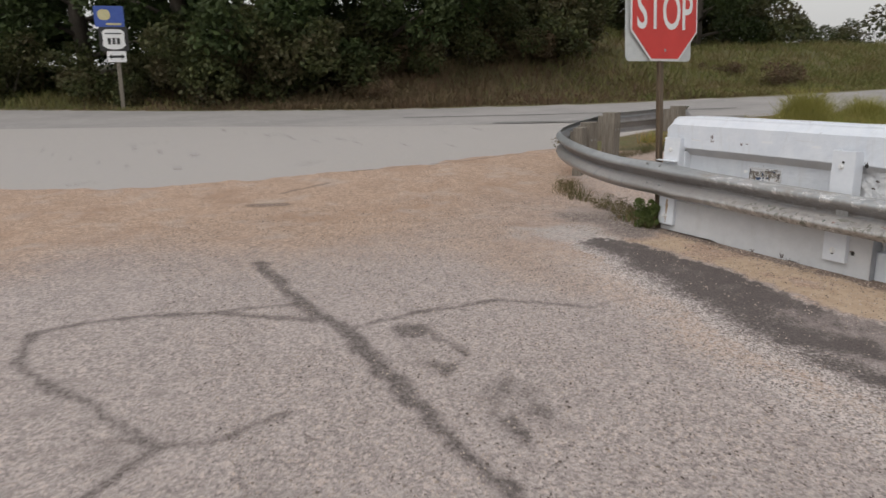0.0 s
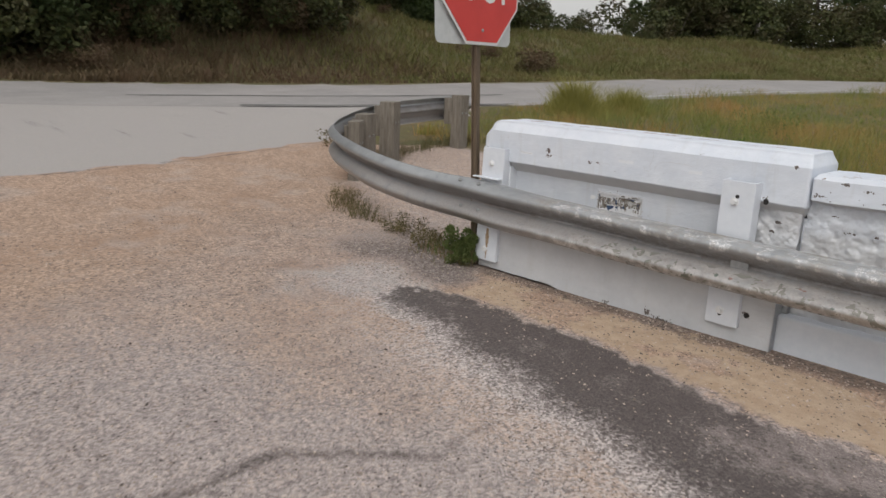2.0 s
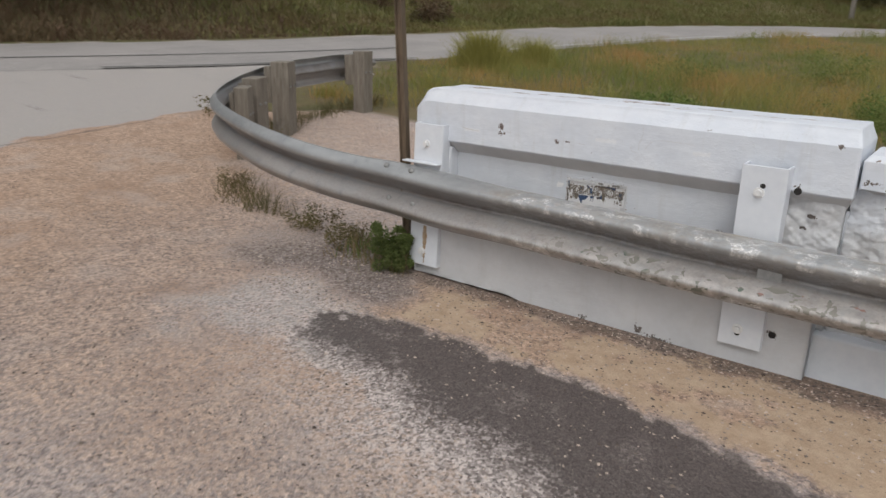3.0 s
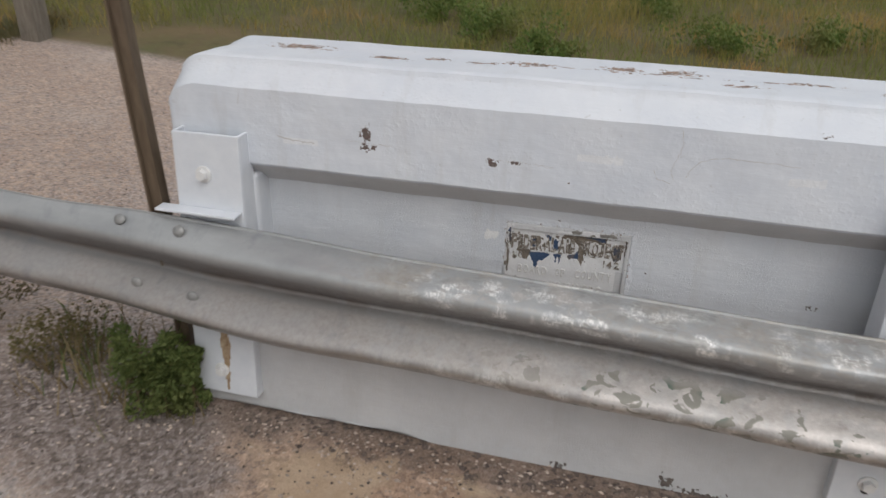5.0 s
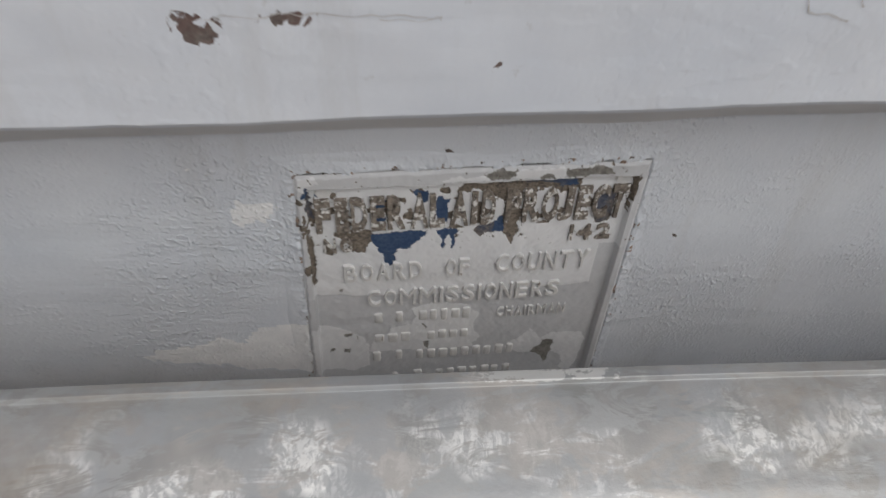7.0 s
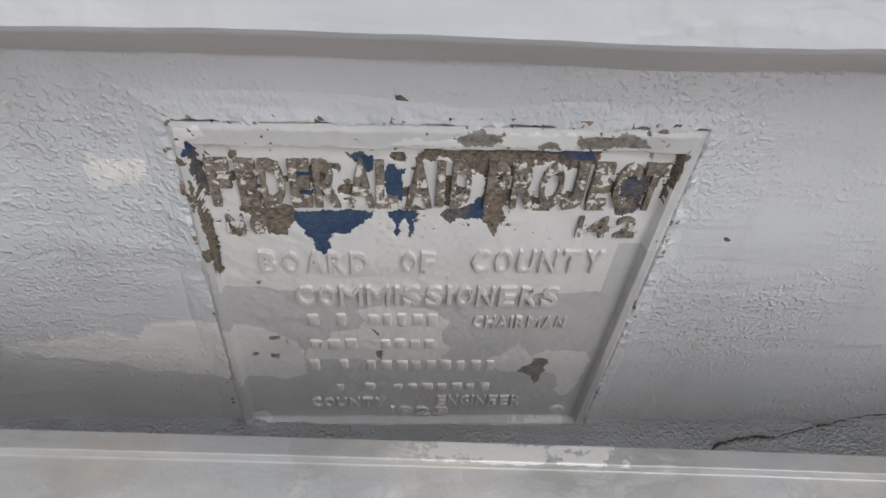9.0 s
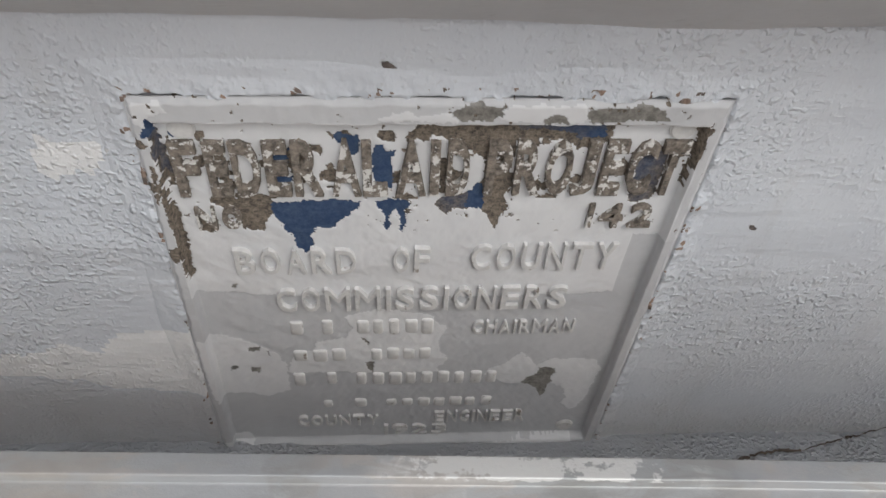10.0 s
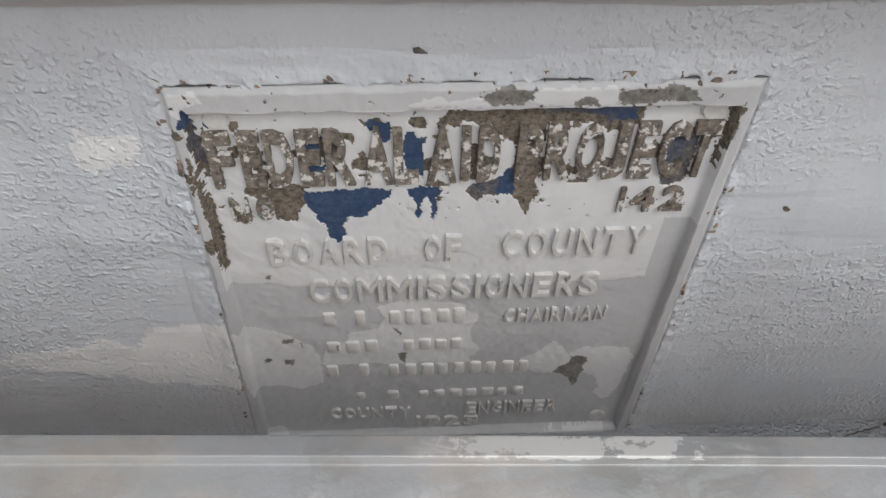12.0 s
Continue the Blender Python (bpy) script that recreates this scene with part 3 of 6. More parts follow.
    dark = np.maximum(dark, crack([(-1.78, 1.38), (-1.75, 1.62), (-1.87, 1.94)], width * 0.7, 0.6))
    dark = np.maximum(dark, crack([(-1.78, 1.38), (-1.5, 1.1), (-1.2, 0.4), (-1.0, -1.5)], width * 0.7, 0.6))
    dark = np.maximum(dark, crack([(-7.47, 2.96), (-7.36, 3.28)], 0.11, 0.6))
    dark = np.maximum(dark, crack([(-8.38, 4.2), (-8.2, 3.8), (-8.0, 3.4)], 0.05, 0.55))
    dark = np.maximum(dark, crack([(-9.05, 4.7), (-9.08, 6.5), (-9.35, 8.4)], 0.03, 0.6) * (vnoise(x, y, 3, 7) > 0.35))
    spots = smooth(0.60, 0.78, fbm(x * 0.45, y, 2.6, 95)) * smooth(-3.1, -2.3, x) * smooth(3.4, 3.0, y) * smooth(2.55, 2.75, y)
    scuff = crack([(-2.68, 2.9), (-1.9, 2.86), (-1.2, 2.86)], 0.15, 1.0) * smooth(0.36, 0.56, fbm(x * 0.7, y, 7, 12))
    dark = np.maximum(dark, 0.72 * np.maximum(spots, scuff))
    dark = np.maximum(dark, 0.42 * smooth(0.60, 0.72, fbm(x, y, 3.4, 99)) * smooth(-3.2, -2.2, x) * smooth(2.6, 1.8, y))
    dark = np.maximum(dark, crack([(-13.0, 2.0), (-12.0, 2.6), (-11.4, 3.2)], 0.05, 0.45) * pale)
    dark = np.maximum(dark, crack([(-15.5, 3.5), (-13.4, 4.6), (-12.2, 5.2), (-11.2, 6.3), (-10.2, 7.4)], 0.03, 0.5) * pale)
    dark = np.maximum(dark, crack([(-12.2, 5.2), (-12.6, 7.0), (-12.3, 8.6)], 0.025, 0.45) * pale)
    dark = np.maximum(dark, crack([(-14.0, 0.5), (-12.5, 0.9), (-11.0, 1.9), (-10.4, 2.6)], 0.03, 0.45) * pale)
    dark = np.maximum(dark, 0.28 * pale * smooth(0.68, 0.80, fbm(x, y, 0.9, 101)))
    rail_in = np.interp(x, [-8.6, -8.2, -7.7, -7.2, -6.6, -5.8, -4.5, -4.2], [10.4, 9.0, 7.9, 7.3, 6.9, 6.55, 6.35, 6.3])
    gravel_top = np.interp(x, [-9.0, -8.5, -7.9, -7.3, -6.5, -5.0, -3.0, 0.0], [8.6, 9.6, 10.4, 11.0, 11.2, 10.2, 8.0, 7.2])
    soil = smooth(-0.15, 0.25, wy * 0.3 + y * 0.7 - gravel_top) * smooth(-0.2, 0.2, x - np.interp(y, [6.0, 8.6, 14.0, 60.0], [-9.2, -9.4, -11.3, -11.3]))
    soil = np.maximum(soil, smooth(9.6, 10.4, y) * smooth(-9.6, -9.2, x - np.interp(y, [8.0, 14.0, 80.0], [0.2, -1.7, 40.0])))
    beyond = np.interp(y, [p[1] for p in ROAD_FAR], [p[0] for p in ROAD_FAR]) - x
    soil = np.maximum(soil, smooth(-0.3, 0.3, beyond + wob * 0.6))
    soil = np.maximum(soil, smooth(-6.0, -7.5, y) * smooth(-13.0, -12.0, x))
    gone = 1 - soil
    dark = np.maximum(dark, 0.62 * verge * smooth(6.8, 6.4, y))
    # darker strip of ground close along the parapet foot
    dark = np.maximum(dark, 0.66 * smooth(6.08, 6.2, y + wob * 0.2) * smooth(-4.4, -4.2, x) * smooth(6.5, 6.3, y))
    coarse = smooth(0.75, 0.05, np.abs(lower + 0.02 - sy)) * smooth(0.5, -0.5, x) * smooth(-4.75, -4.05, x)
    coarse = np.maximum(coarse, 0.8 * chip_zone)
    coarse = np.maximum(coarse, np.maximum(0.55 * behind, 0.55 * verge))
    coarse = np.maximum(coarse, 0.32 * smooth(-5.5, -4.5, x) * smooth(5.4, 4.0, y))
    silt = smooth(-0.02, 0.12, sy - upper) * smooth(-4.3, -3.9, wx) * smooth(6.22, 6.12, sy + wob * 0.1)
    silt = silt * (1 - 0.8 * smooth(0.52, 0.66, fbm(x, y, 5.0, 121)))
    return {"silt": silt * gone, "coarse": coarse * gone, "sand": sand * gone, "dark": dark * gone, "pale": pale * gone, "soil": soil}


def spaced(a, b, step):
    return np.linspace(a, b, int(round((b - a) / step)) + 1)


def sheet(xs, ys, lift=0.0):
    X, Y = np.meshgrid(xs, ys, indexing="ij")
    x, y = X.ravel(), Y.ravel()
    z = terrain(x, y) + lift
    return x, y, z, grid_faces(len(xs), len(ys))[:, ::-1]


# ground: one sheet out to the horizon, dense where the camera walks
gx = np.concatenate([-np.geomspace(700, 30, 12), spaced(-28, -10.5, 0.6), spaced(-10.2, 2.5, 0.045), spaced(3, 12, 0.8), np.geomspace(14, 600, 12)])
gy = np.concatenate([-np.geomspace(600, 14, 12), spaced(-12, -1.0, 0.6), spaced(-0.8, 10.5, 0.045), spaced(10.8, 45, 0.5), np.geomspace(48, 700, 14)])
x, y, z, f = sheet(gx, gy)
tagged(new("ground", mesh_of("ground", np.stack([x, y, z], 1), f, GROUND, True, masks(x, y))), "tan sand and grey chip-seal approach road with tar-filled cracks", "ground", kind="structure")


# highway crossing ahead, laid on the ground
def highway():
    ts = np.linspace(0, 1, 160)
    n = len(ROAD_FAR)
    fx, fy = [np.interp(ts * (n - 1), range(n), [p[k] for p in ROAD_FAR]) for k in (0, 1)]
    m = len(ROAD_NEAR)
    nx, ny = [np.interp(ts * (m - 1), range(m), [p[k] for p in ROAD_NEAR]) for k in (0, 1)]
    ss = np.linspace(0, 1, 13)
    x = fx[:, None] * (1 - ss) + nx[:, None] * ss
    y = fy[:, None] * (1 - ss) + ny[:, None] * ss
    z = terrain(x.ravel(), y.ravel()).reshape(x.shape) + 0.03
    z[:, 0] -= 0.06
    z[:, -1] -= 0.028
    me = mesh_of("highway", np.stack([x, y, z], -1).reshape(-1, 3), grid_faces(len(ts), len(ss)), ASPHALT, True)
    tagged(new("road", me), "worn grey asphalt highway crossing behind the guardrail", "road", kind="structure")

    def seam(name, side, a, b, w, mat, label):
        tt = np.linspace(a, b, 50)
        cx = np.interp(tt * (n - 1), range(n), [p[0] for p in ROAD_FAR]) * (1 - side) + np.interp(tt * (m - 1), range(m), [p[0] for p in ROAD_NEAR]) * side
        cy = np.interp(tt * (n - 1), range(n), [p[1] for p in ROAD_FAR]) * (1 - side) + np.interp(tt * (m - 1), range(m), [p[1] for p in ROAD_NEAR]) * side
        ww = w * (0.6 + 0.8 * vnoise(cx, cy, 1.5, 4))
        v = np.concatenate([np.stack([cx - ww, cy, terrain(cx - ww, cy) + 0.036], 1), np.stack([cx + ww, cy, terrain(cx + ww, cy) + 0.036], 1)])
        k = len(tt)
        faces = [(i, i + 1, k + i + 1, k + i) for i in range(k - 1)]
        tagged(new(name, mesh_of(name, v, faces, mat)), label, "road seam", kind="structure")

    seam("road_seam", 0.62, 0.33, 0.47, 0.05, SIGN_BLACK_ASPHALT, "dark tar-filled seam in the highway asphalt")
    seam("road_seam", 0.985, 0.355, 0.46, 0.04, SIGN_BLACK_ASPHALT, "dark tar-filled seam in the highway asphalt")
    seam("road_edge_line", 0.93, 0.52, 0.93, 0.07, EDGE_LINE, "faded white edge line of the highway")


EDGE_LINE = plain_material("worn_road_line", (0.36, 0.355, 0.345), (0.60, 0.59, 0.57), 14, 0.8)
SIGN_BLACK_ASPHALT = plain_material("tar_seam", (0.07, 0.068, 0.068), (0.13, 0.125, 0.12), 30, 0.8)
highway()


# ---- concrete bridge parapet ----
FACE, WALL_Y, BACK = 6.345, 6.43, 6.76
LEFT, RIGHT = -4.375, -2.085


def curve_points(pts, step):
    """Smooth curve through the points (Catmull-Rom), evenly spaced."""
    out = []
    for i in range(len(pts) - 1):
        p0, p1, p2, p3 = [Vector(pts[max(0, min(len(pts) - 1, i + k))]) for k in (-1, 0, 1, 2)]
        n = max(2, int((p2 - p1).length / step))
        for k in range(n):
            t = k / n
            out.append(0.5 * (2 * p1 + (p2 - p0) * t + (2 * p0 - 5 * p1 + 4 * p2 - p3) * t * t + (3 * p1 - p0 - 3 * p2 + p3) * t ** 3))
    out.append(Vector(pts[-1]))
    return out


def ring(x0, x1, y0, y1, r, dense):
    """Rounded rectangle, counted from the front left corner along the front; dense: spacing along the front and back."""
    pts = []
    for cx, cy, a0 in ((x0 + r, y0 + r, 180), (x1 - r, y0 + r, 270), (x1 - r, y1 - r, 0), (x0 + r, y1 - r, 90)):
        for k in range(5):
            a = radians(a0 + 22.5 * k)
            pts.append((cx + r * math.cos(a), cy + r * math.sin(a)))
    out = []
    for i, p in enumerate(pts):
        q = pts[(i + 1) % len(pts)]
        d = math.dist(p, q)
        n = max(1, int(d / (dense if abs(p[1] - q[1]) < 1e-6 else 0.03)))
        out += [(p[0] + (q[0] - p[0]) * k / n, p[1] + (q[1] - p[1]) * k / n) for k in range(n)]
    return out


def chip_values(x, s, spots, seed=7):
    """1 where the paint is gone: spots are (x, s, half width, half height)."""
    rough = (fbm(x, s, 70, seed) - 0.5) * 1.9 + (fbm(x, s, 25, seed + 9) - 0.5) * 1.2
    out = np.zeros(np.shape(x))
    for cx, cs, a, b in spots:
        d = np.maximum(np.abs(x - cx + (s - cs) * 0.5) / a, np.abs(s - cs) / b) * 0.6 + np.hypot((x - cx) / a, (s - cs) / b) * 0.5
        out = np.maximum(out, 1 - smooth(0.45, 1.7, d + rough * 0.6))
    return out


def cap_mesh(name, x0, x1, y0, y1, levels, spots, round_left, mat, dense=0.005, seed=1, wear=1.0):
    """Loft of rounded rectangles. levels: (inset, z, steps up to the next)."""
    low_z, top_z = levels[0][1], levels[-1][1]
    rows = []
    for (i0, z0, n), (i1, z1, _) in zip(levels, levels[1:]):
        for k in range(n):
            t = k / n
            rows.append((i0 + (i1 - i0) * t, z0 + (z1 - z0) * t))
    rows.append(levels[-1][:2])
    base = ring(x0, x1, y0, y1, 0.012, dense)
    bx, by = np.array(base).T
    cx, cy, hx, hy = (x0 + x1) / 2, (y0 + y1) / 2, (x1 - x0) / 2, (y1 - y0) / 2
    V = []
    for inset, z in rows:
        side = inset * (0.35 if round_left else 1.0)
        px = cx + (bx - cx) * (hx - side) / hx
        py = cy + (by - cy) * (hy - inset) / hy
        V.append(np.stack([px, py, np.full_like(px, z)], 1))
    V = np.array(V)
    nr, nc = V.shape[:2]
    # worn, slightly uneven surface
    jx = (fbm(V[..., 0], V[..., 2] * 1.0 + V[..., 1], 9, seed) - 0.5) * 0.007 * wear
    V[..., 1] += np.where(V[..., 1] < cy, jx, -jx)
    V[..., 2] += (fbm(V[..., 0], V[..., 1], 7, seed + 3) - 0.5) * 0.006 * wear
    if round_left:
        dx = np.clip(V[..., 0] - x0, 0, None)
        r = round_left
        drop = np.where(dx < r, r - np.sqrt(np.clip(r * r - (r - dx) ** 2, 0, None)), 0)
        frac = np.clip((V[..., 2] - low_z - 0.1) / (top_z - low_z - 0.1), 0, 1)
        V[..., 2] -= drop * frac
    faces = grid_faces(nr, nc, True).tolist()
    verts = V.reshape(-1, 3)
    # top, filled by rows from the front edge to the back edge
    last = verts[(nr - 1) * nc:]
    m = 14
    extra = []
    start = (nr - 1) * nc
    rings = [np.arange(start, start + nc)]
    for k in range(1, m):
        t = k / m
        ringk = last.copy()
        ringk[:, 1] = cy + (last[:, 1] - cy) * (1 - t)
        ringk[:, 0] = cx + (last[:, 0] - cx) * (1 - 0.02 * t)
        ringk[:, 2] += (fbm(ringk[:, 0], ringk[:, 1], 14, seed + 5) - 0.5) * 0.006 * wear
        rings.append(np.arange(len(verts) + len(extra), len(verts) + len(extra) + nc))
        extra += ringk.tolist()
    for a, b in zip(rings, rings[1:]):
        for i in range(nc):
            k = (i + 1) % nc
            faces.append([int(a[i]), int(a[k]), int(b[k]), int(b[i])])
    faces.append([int(i) for i in rings[-1]])
    verts = np.concatenate([verts, np.array(extra)])
    s = np.where(verts[:, 2] > top_z - 0.03, 2.0 + verts[:, 1] - y0, verts[:, 2])
    s = np.where(verts[:, 1] > cy + hy * 0.9, 9.0, s)
    chip = chip_values(verts[:, 0], s, spots, seed=seed)
    specks = (fbm(verts[:, 0], s, 45, seed + 17) > 0.77) * (0.2 if wear > 1.5 else 0.0)
    chip = np.maximum(chip, specks)
    red = (verts[:, 0] < -3.1) & (verts[:, 2] < 1.0) & (verts[:, 2] > 0.85)
    tone = np.where(red, 0.58, np.where(verts[:, 2] > top_z - 0.02, 1.0, 0.0))
    # underside below the ledge: grime and shade of the downward face, as grey
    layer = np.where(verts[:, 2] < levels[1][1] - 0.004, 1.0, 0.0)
    for lx, lz, a, b in ((-3.19, 0.938, 0.055, 0.009), (-3.98, 0.902, 0.05, 0.008), (-2.72, 0.93, 0.04, 0.008)):
        layer = np.where((np.abs(verts[:, 0] - lx) < a) & (np.abs(verts[:, 2] - lz - (fbm(verts[:, 0], verts[:, 2], 50, 2) - 0.5) * 0.012) < b), -0.4, layer)
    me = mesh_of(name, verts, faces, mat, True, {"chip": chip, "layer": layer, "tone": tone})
    me.set_sharp_from_angle(angle=radians(24))
    return me


def wall_mesh(name, x0, x1, z0, z1, yv, thick, step, mat, layer_polys=(), light_polys=(), spots=(), crack_lines=(), grey_below=None, seed=3, uneven=0.004):
    """Front sheet of a wall with relief, closed behind."""
    xs, zs = spaced(x0, x1, step), spaced(z0, z1, step)
    X, Z = np.meshgrid(xs, zs, indexing="ij")
    x, z = X.ravel(), Z.ravel()
    wx = x + (fbm(x, z, 40, seed) - 0.5) * 0.022
    wz = z + (fbm(x, z, 40, seed + 4) - 0.5) * 0.022
    layer = np.zeros_like(x)
    if grey_below is not None:
        layer = 0.7 * smooth(0.06, -0.06, wz - np.interp(wx, *grey_below))
    for p in layer_polys:
        layer = np.where(inside(wx, wz, p), 1.0, layer)
    for p in light_polys:
        layer = np.where(inside(wx, wz, p), -0.3, layer)
    chip = chip_values(x, z, spots, seed=seed)
    yy = yv + (fbm(x, z, 12, seed + 8) - 0.5) * uneven
    for pts in crack_lines:
        d = line_distance(wx, wz, pts)
        chip = np.maximum(chip, 0.8 * (d < 0.0035))
        yy += 0.004 * (d < 0.006)
    for p in light_polys:
        yy -= 0.0006 * inside(wx, wz, p)
    V = np.stack([x, yy, z], 1)
    nx, nz = len(xs), len(zs)
    F = grid_faces(nx, nz)[:, ::-1].tolist()
    k = len(V)
    border = [i * nz for i in range(nx)] + [(nx - 1) * nz + j for j in range(1, nz)] + [i * nz + nz - 1 for i in range(nx - 2, -1, -1)] + [j for j in range(nz - 2, 0, -1)]
    back = V[border].copy()
    back[:, 1] = yv + thick
    V = np.concatenate([V, back])
    b = len(border)
    F += [[border[i], border[(i + 1) % b], k + (i + 1) % b, k + i] for i in range(b)]
    F.append([k + i for i in range(b)])
    pad = np.zeros(b)
    return mesh_of(name, V, F, mat, True, {"chip": np.concatenate([chip, pad]), "layer": np.concatenate([layer, pad]), "tone": np.concatenate([np.full_like(x, 0.05), pad])})


def block_bm(x0, x1, y0, y1, z0, z1, bevel=0.008, seg=2):
    return box_bm((x1 - x0, y1 - y0, z1 - z0), ((x0 + x1) / 2, (y0 + y1) / 2, (z0 + z1) / 2), bevel, seg)


parapet = thing("concrete_parapet", "white-painted concrete bridge parapet end with chipped thick paint", "parapet")
CAP_SPOTS = [
    (-3.793, 0.945, 0.013, 0.018), (-3.787, 0.905, 0.020, 0.007), (-3.451, 0.900, 0.013, 0.009), (-3.395, 0.906, 0.016, 0.004),
    (-3.260, 0.868, 0.008, 0.004), (-3.74, 0.905, 0.004, 0.007), (-4.15, 0.95, 0.006, 0.004), (-3.90, 0.98, 0.005, 0.003),
    (-3.62, 1.052, 0.008, 0.004), (-3.35, 1.046, 0.008, 0.003), (-2.95, 1.045, 0.007, 0.004), (-2.80, 1.06, 0.006, 0.003), (-3.5, 1.03, 0.005, 0.003), (-3.1, 1.00, 0.004, 0.003), (-2.7, 1.04, 0.012, 0.003), (-2.5, 0.93, 0.004, 0.004), (-2.6, 1.085, 0.03, 0.005), (-3.3, 1.09, 0.03, 0.005), (-3.05, 1.088, 0.025, 0.004), (-3.75, 1.09, 0.02, 0.004),
    (-4.06, 2.23, 0.075, 0.028), (-3.774, 2.17, 0.05, 0.012), (-3.655, 2.20, 0.025, 0.012), (-3.52, 2.19, 0.035, 0.008), (-3.404, 2.215, 0.05, 0.022),
    (-3.171, 2.23, 0.04, 0.022), (-3.03, 2.235, 0.045, 0.026), (-3.0, 2.20, 0.02, 0.016), (-2.88, 2.15, 0.04, 0.010), (-2.7, 2.22, 0.05, 0.012), (-2.5, 2.17, 0.05, 0.012), (-2.35, 2.2, 0.05, 0.012),
    (-4.04, 0.922, 0.004, 0.004), (-2.16, 1.03, 0.01, 0.01),
    (-2.296, 0.835, 0.014, 0.014), (-2.10, 0.85, 0.006, 0.02), (-2.095, 1.0, 0.005, 0.014),
]
CAP_SPOTS = [(a, b, c * 0.33, d * 0.4) if c < 0.0095 else (a, b, c, d) for a, b, c, d in CAP_SPOTS if c > 0.0065]
CAP_LEVELS = [(0.085, 0.754, 8), (0.003, 0.8235, 2), (0.0, 0.8275, 36), (0.0, 1.035, 8), (0.053, 1.090, 2), (0.058, 1.103, 1), (0.068, 1.108, 1)]
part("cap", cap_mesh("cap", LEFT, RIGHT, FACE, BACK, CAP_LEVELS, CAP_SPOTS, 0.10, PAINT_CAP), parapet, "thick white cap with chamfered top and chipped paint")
# grey below this line: older coat, with soft shade above the rail painted in
WALL_GREY = ([-4.4, -3.6, -3.45, -3.25, -3.08, -2.9, -2.0], [0.44, 0.44, 0.425, 0.42, 0.38, 0.36, 0.34])
WALL_PALE = [
    [(-3.489, 0.665), (-3.475, 0.676), (-3.439, 0.669), (-3.446, 0.654), (-3.473, 0.648), (-3.484, 0.655)],
    [(-3.630, 0.447), (-3.601, 0.454), (-3.578, 0.469), (-3.550, 0.476), (-3.527, 0.470), (-3.512, 0.459), (-3.486, 0.485), (-3.461, 0.493), (-3.425, 0.497), (-3.428, 0.408), (-3.449, 0.408), (-3.502, 0.419), (-3.556, 0.433)],
]
wall_me = wall_mesh(
    "panel", LEFT + 0.05, RIGHT - 0.01, 0.21, 0.757, WALL_Y, 0.24, 0.005, PAINT_WALL,
    light_polys=WALL_PALE, grey_below=WALL_GREY,
    spots=[(-3.279, 0.726, 0.002, 0.002), (-3.04, 0.608, 0.002, 0.002), (-3.143, 0.739, 0.002, 0.0015), (-3.07, 0.75, 0.003, 0.002),
           (-2.25, 0.715, 0.02, 0.008), (-2.20, 0.665, 0.012, 0.012), (-2.28, 0.69, 0.008, 0.016), (-2.62, 0.57, 0.012, 0.006)],
    crack_lines=[[(-2.17, 0.74), (-2.20, 0.62), (-2.15, 0.5)]],
)
for v in wall_me.vertices:  # shallow pocket for the plaque
    if -3.421 < v.co.x < -3.098 and 0.318 < v.co.z < 0.700 and v.co.y < 6.5:
        v.co.y += 0.022
part("panel", wall_me, parapet, "recessed stucco-textured panel in grey and white paint layers")
plinth_me = wall_mesh("plinth", LEFT + 0.045, -2.14, -0.05, 0.322, 6.292, 0.40, 0.012, PAINT_WALL, spots=[(-3.2, 0.02, 0.02, 0.012), (-2.9, 0.03, 0.02, 0.02), (-2.29, 0.18, 0.014, 0.014), (-3.6, 0.16, 0.004, 0.003), (-2.8, 0.01, 0.05, 0.01)], grey_below=([-5, 3], [1.0, 1.0]), seed=13)
for v in plinth_me.vertices:
    v.co.z = max(v.co.z, -0.05 + 0.075 * float(smooth(-3.3, -3.7, v.co.x)))
part("plinth", plinth_me, parapet, "low painted concrete plinth with dirt along its foot")
part("pilaster", from_bm("pilaster", block_bm(LEFT + 0.05, -4.13, FACE + 0.01, BACK - 0.02, 0.0, 0.79, 0.012), STEEL_WHITE), parapet)
part("broken_pilaster", wall_mesh("broken_pilaster", -2.47, -2.11, 0.0, 0.79, FACE + 0.045, 0.34, 0.005, PAINT_WALL, spots=[(-2.235, 0.715, 0.022, 0.006), (-2.262, 0.66, 0.010, 0.005)], grey_below=([-3, 0], [1.2, 1.2]), seed=53, uneven=0.06), parapet, "spalled pilaster behind the steel bracket")


def hairline(pts, w=0.0009, y=FACE - 0.0035, seed=0):
    """A thin dark crack in the paint, as a jittered ribbon on the face."""
    r = random.Random(seed)
    path = curve_points([(p[0], p[1]) for p in pts], 0.006)
    V, F = [], []
    for i, p in enumerate(path):
        j = r.uniform(-0.0022, 0.0022)
        ww = w * r.uniform(0.3, 1.0)
        q = path[min(i + 1, len(path) - 1)] - path[max(i - 1, 0)]
        n = Vector((-q.y, q.x)).normalized()
        c = p + n * j
        yy = FACE + float(fbm(np.array([c.x]), np.array([c.y + FACE]), 9, 1)[0] - 0.5) * 0.007 - 0.0008
        V += [(c.x - n.x * ww, yy, c.y - n.y * ww), (c.x + n.x * ww, yy, c.y + n.y * ww)]
    F = [[2 * i, 2 * i + 2, 2 * i + 3, 2 * i + 1] for i in range(len(path) - 1)]
    part("hairline_crack", mesh_of("hairline_crack", V, F, CRACK), parapet)


CRACK = plain_material("paint_crack", (0.40, 0.39, 0.385), (0.58, 0.575, 0.57), 80, 0.9)


